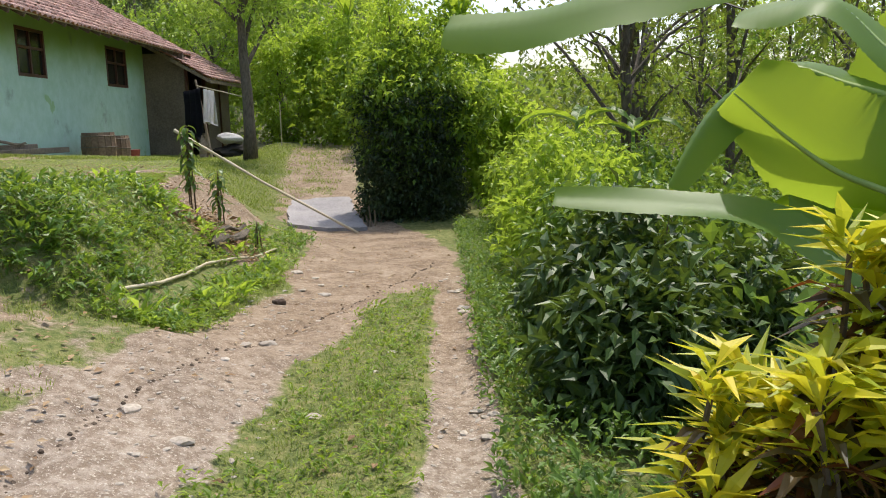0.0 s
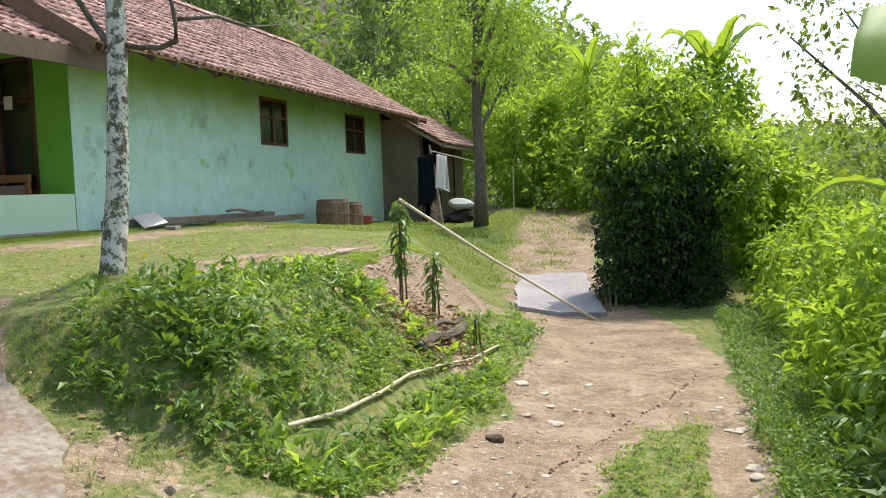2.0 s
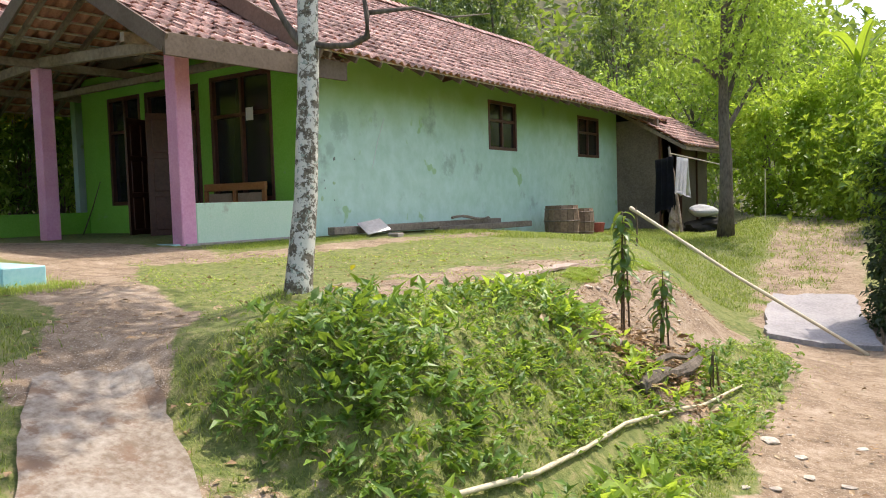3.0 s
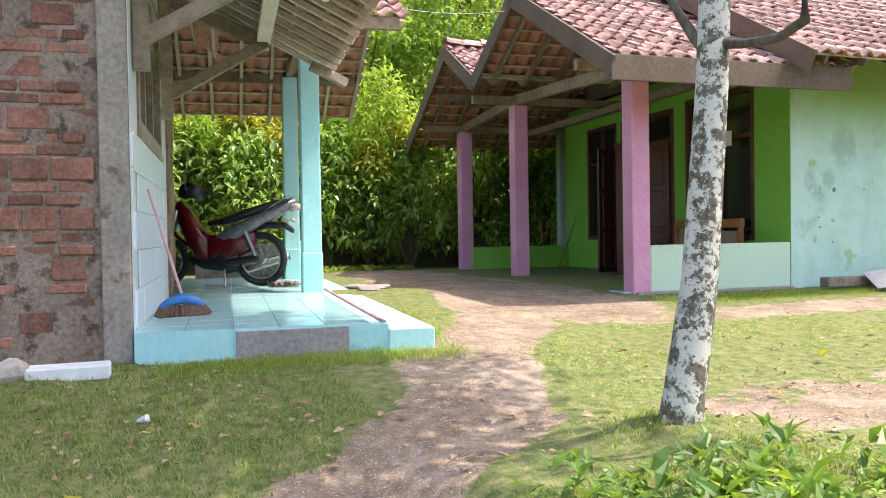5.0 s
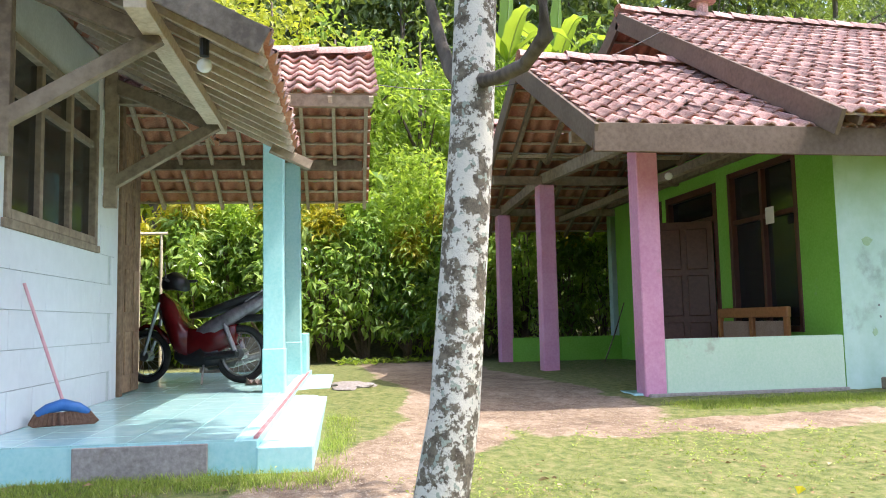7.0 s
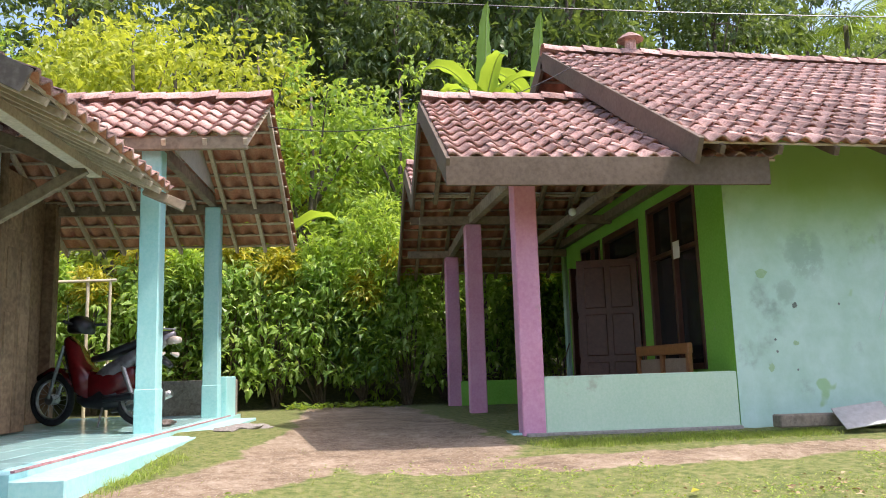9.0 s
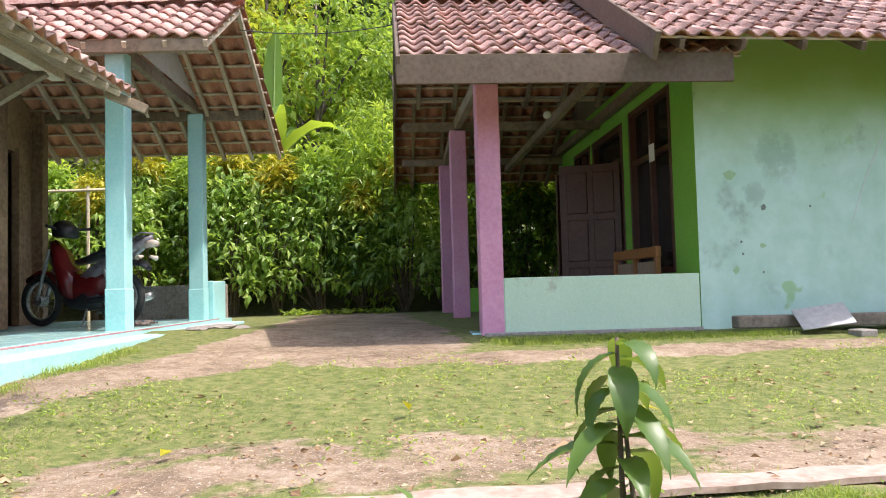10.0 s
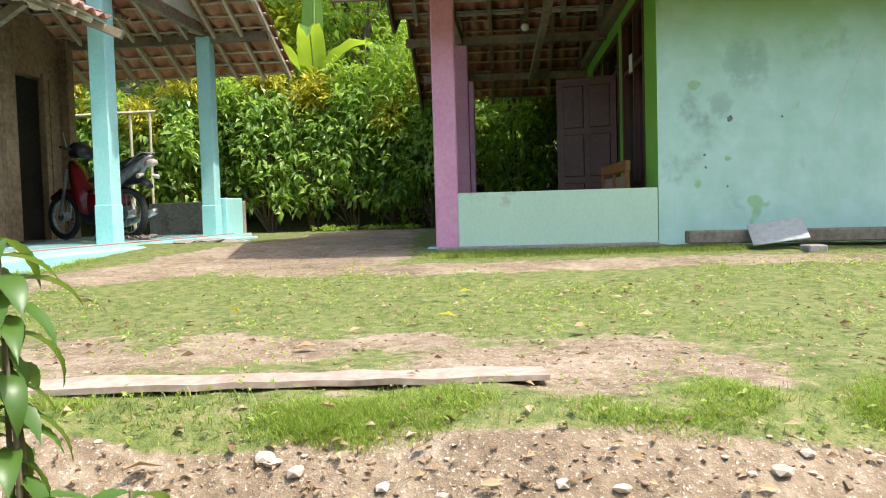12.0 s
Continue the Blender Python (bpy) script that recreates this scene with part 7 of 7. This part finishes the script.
blades("lawn_grass", "short sunlit grass of the yard", 230000, (-8.6, -2.6, 4.2, 14.5), yard_density, lambda x, y: 0.016 + 0.012 * waves(x, y, 7, 86) + 0.02 * lush(x, y), 0.0019, 401)
blades("lush_grass", "thick bright-green tufts at the yard's edge", 380000, (-9.0, -2.8, 4.2, 12.2), lambda x, y: lush(x, y) * (x < -3.76), lambda x, y: np.where(x < -5, 0.05, 0.045) + 0.03 * waves(x, y, 6, 3), 0.0022, 402, L_LUSH)
blades("crest_turf", "dense short bright turf along the crest of the bank", 300000, (-3.75, -3.08, 8.0, 11.7), lambda x, y: np.clip((lush(x, y) - 0.5 + 0.9 * waves(x, y, 9, 81)) * 2.0, 0, 1), lambda x, y: 0.016 + 0.035 * np.abs(waves(x, y, 9, 82)), 0.0016, 407, L_LUSH)
blades("bank_grass", "long grass on the bank beside the track", 70000, (-3.6, -1.5, 4.9, 12.5), lambda x, y: np.clip(0.75 - 1.2 * bare_at(x, y) + 1.3 * waves(x, y, 3.5, 8), 0.02, 1) * sstep(9.2, 8.2, y - 3.0 * (x > -2.35)), lambda x, y: 0.036 + 0.02 * waves(x, y, 3, 8), 0.0026, 403)
blades("track_grass", "short grass between the ruts of the track", 90000, (-2.6, 0.7, 1.2, 8.2), lambda x, y: np.clip(0.75 - 1.3 * bare_at(x, y) + 0.6 * waves(x, y, 4, 33), 0.0, 1), lambda x, y: 0.032 + 0.012 * waves(x, y, 3, 8), 0.003, 404)
blades("far_grass", "grass of the yard's far end", 60000, (-8.4, -2.2, 14, 24), lambda x, y: np.clip(1.1 - 1.3 * bare_at(x, y), 0.05, 1), lambda x, y: 0.06 + 0 * x, 0.006, 405)
blades("verge_grass", "patchy grass below the brick wall", 45000, (-6.5, -2.4, 1.0, 5.2), lambda x, y: np.clip(1.0 - 1.3 * bare_at(x, y) + 0.3 * waves(x, y, 3, 8), 0.05, 1), lambda x, y: 0.04 + 0 * x, 0.003, 406)


def weeds(name, label, n, area, density, per, ln, ratio, mat, seed, up=0.8, lift=0.0):
    rg = np.random.default_rng(seed)
    x, y = scatter(rg, n, *area, lambda a, b: density(a, b) * clear(a, b))
    m = len(x) * per
    a = rg.uniform(0, 6.28, m)
    base = np.repeat(np.stack([x, y, ground_z(x, y)], 1), per, 0) + rg.normal(size=(m, 3)) * [0.03, 0.03, 0.0] + np.stack([0 * a, 0 * a, rg.uniform(0, 0.06 + lift, m)], 1)
    d = np.stack([np.cos(a), np.sin(a), rg.uniform(-0.1, 2 * up, m)], 1)
    l = ln * rg.uniform(0.5, 1.3, m)
    v, f = leaf_arrays(base, d, np.tile([0, 0, 1.0], (m, 1)) + rg.normal(size=(m, 3)) * 0.3, l, l * ratio, 0.2, 0.15)
    return tagged(raw(name, v, f, mat), label, "weeds", "", "stuff")


bank_d = lambda x, y: sstep(8.9, 8.1, y - 3.0 * (x > -2.35)) * np.clip(sstep(-3.5, -3.0, x) * sstep(-1.55, -1.85, x) * (0.55 + 0.6 * waves(x, y, 2.2, 17)) * (1 - 0.8 * np.clip(bare_at(x, y), 0, 1)), 0, 1)
weeds("bank_weeds", "leafy green weeds covering the bank", 3000, (-3.7, -1.4, 4.9, 12), lambda x, y: bank_d(x, y) * np.clip(0.5 + 1.4 * waves(x, y, 4.5, 83), 0.05, 1), 9, 0.075, 0.42, L_MID, 411, 0.8, 0.06)
weeds("bank_weeds", "pale leafy weeds covering the bank", 2200, (-3.7, -1.4, 4.9, 12), lambda x, y: bank_d(x, y) * np.clip(0.5 - 1.4 * waves(x, y, 4.5, 83), 0.05, 1), 9, 0.055, 0.42, L_TREE, 418, 0.6)
weeds("broad_weeds", "broad-leaved bright weeds standing out of the bank", 560, (-3.05, -1.6, 5.0, 8.4), lambda x, y: np.clip(0.05 + 0.9 * waves(x, y, 3.2, 95), 0, 1) * (1 - 0.8 * np.clip(bare_at(x, y), 0, 1)), 9, 0.13, 0.36, L_BRIGHT, 419, 0.8, 0.06)
weeds("foot_weeds", "pale broad-leaved weeds at the foot of the bank", 1500, (-2.6, -1.55, 4.9, 9.5), lambda x, y: np.clip(0.5 + 0.7 * waves(x, y, 3, 19), 0, 1) * (1 - np.clip(bare_at(x, y), 0, 1)), 8, 0.06, 0.5, L_LIGHT, 412, 0.5)
weeds("bank_weeds", "dark leafy weeds on the end of the bank", 420, (-3.5, -1.9, 4.9, 6.6), lambda x, y: np.exp(-((x + 2.75) ** 2 / 0.3 + (y - 5.4) ** 2 / 0.3)), 10, 0.09, 0.38, L_MID, 413, 0.7, 0.08)
weeds("verge_weeds", "low leafy weeds along the edge of the track", 3600, (0.2, 1.3, 1.6, 13), lambda x, y: np.clip(0.7 + 0.6 * waves(x, y, 2, 23), 0, 1), 9, 0.055, 0.45, L_MID, 414, 0.8, 0.12)
weeds("track_weeds", "small weeds between the ruts", 2400, (-1.2, 0.6, 1.8, 8), lambda x, y: np.clip(0.6 - bare_at(x, y) + 0.6 * waves(x, y, 3, 29), 0, 1), 7, 0.045, 0.4, L_LIGHT, 415, 0.6)
weeds("yard_weeds", "small weeds in the yard", 4200, (-7.5, -3.2, 5.5, 13), lambda x, y: np.clip(0.35 + 0.8 * waves(x, y, 3, 30) - 0.6 * bare_at(x, y), 0, 1), 6, 0.03, 0.4, L_LUSH, 416, 0.5)
weeds("hedge_weeds", "low weeds at the foot of the hedge", 700, (-16.4, -15.2, 0, 12), lambda x, y: np.clip(0.5 + 0.5 * waves(x, y, 3, 30), 0, 1), 7, 0.1, 0.5, L_LIGHT, 417, 0.6)

rg = np.random.default_rng(421)
x, y = scatter(rg, 6000, -6.5, 0.5, 2.0, 12.5, lambda a, b: (0.12 + 0.6 * np.exp(-((a + 4.5) ** 2 + (b - 5.2) ** 2) / 0.6) + 0.35 * np.exp(-((a + 1.0) ** 2 / 1.5 + (b - 8.5) ** 2 / 3)) + 0.5 * np.exp(-((a + 2.95) / 0.3) ** 2) * sstep(8.1, 8.6, b) + 0.12 * sstep(-2.9, -3.2, a) * sstep(6.5, 7.5, b) + 0.6 * np.exp(-((a + 2.35) ** 2 / 0.25 + (b - 8.4) ** 2 / 0.8)) + 0.75 * sstep(-1.35, -1.9, a) * sstep(5.6, 4.6, b)) * clear(a, b))
m = len(x)
a = rg.uniform(0, 6.28, m)
ln = rg.uniform(0.015, 0.07, m)
v, f = leaf_arrays(np.stack([x, y, ground_z(x, y) + rg.uniform(0.008, 0.025, m)], 1), np.stack([np.cos(a), np.sin(a), rg.uniform(-0.1, 0.25, m)], 1), np.tile([0, 0, 1.0], (m, 1)) + rg.normal(size=(m, 3)) * 0.3, ln, ln * 0.5, 0.15, 0.1)
tagged(raw("leaf_litter", v, f, L_DRY), "scattered brown dry leaves and chips", "leaf litter", "", "stuff")
rg = np.random.default_rng(441)
m = 1100
x, y = -2.4 + rg.normal(size=m) * 0.19, 8.4 + rg.normal(size=m) * 0.38
a = rg.uniform(0, 6.28, m)
ln = rg.uniform(0.05, 0.13, m)
v, f = leaf_arrays(np.stack([x, y, ground_z(x, y) + rg.uniform(0.01, 0.09, m)], 1), np.stack([np.cos(a), np.sin(a), rg.uniform(-0.4, 0.5, m)], 1), np.tile([0, 0, 1.0], (m, 1)) + rg.normal(size=(m, 3)) * 0.5, ln, ln * 0.35, 0.25, 0.2)
tagged(raw("dry_leaf_heap", v, f, L_DRY), "heap of brown dry leaves round the sapling", "leaf litter", "", "stuff")
rg = np.random.default_rng(431)
x, y = scatter(rg, 13000, -6.2, -2.6, 6.6, 12.2, lambda a, b: np.clip(0.1 + 0.5 * waves(a, b, 4, 91) + 0.9 * np.exp(-((a + 3.0) / 0.22) ** 2) * sstep(8.0, 8.4, b), 0.03, 1) * clear(a, b))
m = len(x)
a = rg.uniform(0, 6.28, m)
ln = 0.008 + 0.035 * rg.uniform(0, 1, m) ** 2
v, f = leaf_arrays(np.stack([x, y, ground_z(x, y) + rg.uniform(0.004, 0.02, m)], 1), np.stack([np.cos(a), np.sin(a), rg.uniform(-0.1, 0.4, m)], 1), np.tile([0, 0, 1.0], (m, 1)) + rg.normal(size=(m, 3)) * 0.5, ln, ln * 0.6, 0.2, 0.2)
tagged(raw("leaf_chips", v, f, L_DRY), "small brown leaf chips strewn over yard and bank", "leaf litter", "", "stuff")
rg = np.random.default_rng(432)
bm = bmesh.new()
for k in range(520):
    x, y = (-3.0 + rg.normal() * 0.14, rg.uniform(8.1, 11.3)) if k % 3 else (rg.uniform(-4.9, -3.8), rg.uniform(7.6, 10.6))
    bmesh.ops.create_icosphere(bm, subdivisions=1, radius=rg.uniform(0.004, 0.013), matrix=pose(x, y, gz(x, y), rg.uniform(-15, 15), rg.uniform(-15, 15), rg.uniform(0, 180)) @ Matrix.Diagonal((1.4, 0.9, 0.5, 1)))
for v in bm.verts:
    v.co += 0.006 * noise.noise_vector(v.co * 60)
solo("soil_clods", bm, surf("red_soil", (0.24, 0.14, 0.09), (0.42, 0.29, 0.2), 50, 6, 0.95, 0.5), "crumbled reddish soil on the bank's edge", "soil", "", "stuff")
for k, (x, y) in enumerate(((-2.35, 4.6), (-4.55, 7.35), (-5.3, 8.4), (-4.35, 9.0), (-5.0, 9.6), (-3.0, 8.2), (-4.6, 10.2), (-3.2, 6.7), (-4.4, 3.9), (-3.9, 7.0), (-6.0, 9.7), (-3.55, 7.9))):
    rg = np.random.default_rng(500 + k)
    v, f = leaf_arrays([(x, y, gz(x, y) + 0.03)], [(rg.normal(), rg.normal(), 0.1)], [(0.1, 0.2, 1)], [0.12], [0.055], 0.2, 0.1)
    tagged(raw("fallen_leaf", v, f, L_YELLOW if k % 3 else L_DRY), "yellowed fallen leaf on the grass", "leaf", "fallen leaves")
# a row of small dark clods stands in for the dark crack line
bm = bmesh.new()
rr = random.Random(4)
for a, b in zip(CRACK, CRACK[1:]):
    n = int(math.hypot(b[0] - a[0], b[1] - a[1]) / 0.035)
    for k in range(n):
        x, y = a[0] + (b[0] - a[0]) * k / n + rr.uniform(-0.025, 0.025), a[1] + (b[1] - a[1]) * k / n
        bmesh.ops.create_icosphere(bm, subdivisions=1, radius=rr.uniform(0.006, 0.016), matrix=Matrix.Translation((x + rr.uniform(-0.014, 0.014), y, gz(x, y) - 0.002)))
solo("rut_clods", bm, surf("dark_soil", (0.07, 0.05, 0.035), (0.17, 0.125, 0.09), 50, 6, 0.95, 0.4), "dark crumbled soil drawn along the crack of the rut", "soil", "", "stuff")
rg = np.random.default_rng(77)
bm = bmesh.new()
for k in range(420):
    x, y = (rg.uniform(-1.85, -0.8), rg.uniform(2.0, 7)) if k % 3 else (rg.uniform(-0.1, 0.28), rg.uniform(2, 8))
    bmesh.ops.create_icosphere(bm, subdivisions=1, radius=rg.uniform(0.006, 0.02), matrix=pose(x, y, gz(x, y), rg.uniform(-12, 12), rg.uniform(-12, 12), rg.uniform(0, 180)) @ Matrix.Diagonal((1.4, 0.9, 0.4, 1)))
solo("gravel", bm, M_STONE, "grey gravel pressed into the ruts", "gravel", "", "stuff")


# ---- pieces of walls and floors ----
def piece_mesh(name, sx, sy, sz, mat, bevel):
    return mesh_of(name, box(bmesh.new(), -sx / 2, sx / 2, -sy / 2, sy / 2, -sz / 2, sz / 2, None, bevel), mat)


def piece(name, me, m, parent):
    o = new(name, me)
    o.matrix_basis = m
    return adopt(o, parent)


front = [o for o in tiled.children if o.name.startswith("front_wall")][0]
TW, TH = 0.42, 0.258
me_full = piece_mesh("tile", TW - 0.004, 0.014, TH - 0.004, M_WTILE, 0.0015)
rr = random.Random(8)
for j in range(11):
    z = TZ + TH * (j + 0.5)
    for i in range(10):
        u = TW * (i + 0.5 + (0.5 if j % 2 else 0)) - TW * 0.5
        if u < 0.1 + TW * 0.5 or u > 2.87 or (0.5 - TW / 2 < u < 2.45 + TW / 2 - 0.02 and 2.6 - TH / 2 < z < 3.94 + TH / 2):
            continue
        piece("tile", me_full, LH @ pose(u, -0.002 + rr.uniform(-0.001, 0.001), z, rr.uniform(-0.2, 0.2), 0, rr.uniform(-0.2, 0.2)), front)
me_cut = piece_mesh("tile", TW - 0.004, 0.014, 0.208, M_WTILE, 0.0015)
for i in range(6):
    piece("tile", me_cut, LH @ pose(0.32 + TW * i, -0.002, 2.47), front)
for j, (u0, u1, z0, z1) in enumerate(((0.1, 0.53, 2.6, 4.3), (2.42, 3.07, 2.6, 4.3), (2.86, 3.07, TZ - 0.4, 2.6), (0.1, 0.3, TZ - 0.4, 2.6))):
    part("tile_strip", box(bmesh.new(), u0, u1, -0.011, -0.006, z0, z1, LH), M_WTILE, front)
me_floor = piece_mesh("floor_tile", 0.296, 0.296, 0.014, M_FTILE, 0.0015)
for i in range(23):
    for j in range(5):
        piece("floor_tile", me_floor, LH @ pose(0.13 + 0.3 * i, 0.15 + 0.3 * j, TZ - 0.007 + rr.uniform(-0.0008, 0.0008)), ter)
bricks = {(h, l): piece_mesh("brick", 0.06, l, h, M_BRICK, 0.01) for h in (0.142, 0.066) for l in (0.13, 0.2, 0.25)}
z, course = 1.0, 0
while z < 4.2:
    h = 0.142 if course % 3 == 0 else 0.066
    v = -0.2 - rr.uniform(0.0, 0.12)
    while v > -2.4:
        l = rr.choice((0.13, 0.2, 0.25, 0.25))
        gone = rr.random() < (0.4 if z < 1.75 else 0.03)
        if not gone and not (z > 1.9 and abs(v - l / 2 + 0.98) < 0.07):
            sunk = rr.uniform(-0.004, 0.02) + (0.012 if z < 1.75 else 0.0)
            piece("brick", bricks[(h, l)], LH @ pose(0.112 + sunk, v - l / 2, z + h / 2, rr.uniform(-1.2, 1.2), rr.uniform(-2.5, 2.5), rr.uniform(-2, 2)), side)
        v -= l + rr.uniform(0.008, 0.024)
    z += h + rr.uniform(0.01, 0.02)
    course += 1
bm = tube([L(0.08, -0.98, 1.95), L(0.07, -0.97, 2.4), L(0.08, -0.99, 3.0), L(0.08, -0.96, 4.3)], [0.07, 0.05, 0.055, 0.06], 8)
part("mortar_drip", bm, M_RENDER, tiled, "grey mortar smear down the bricks")
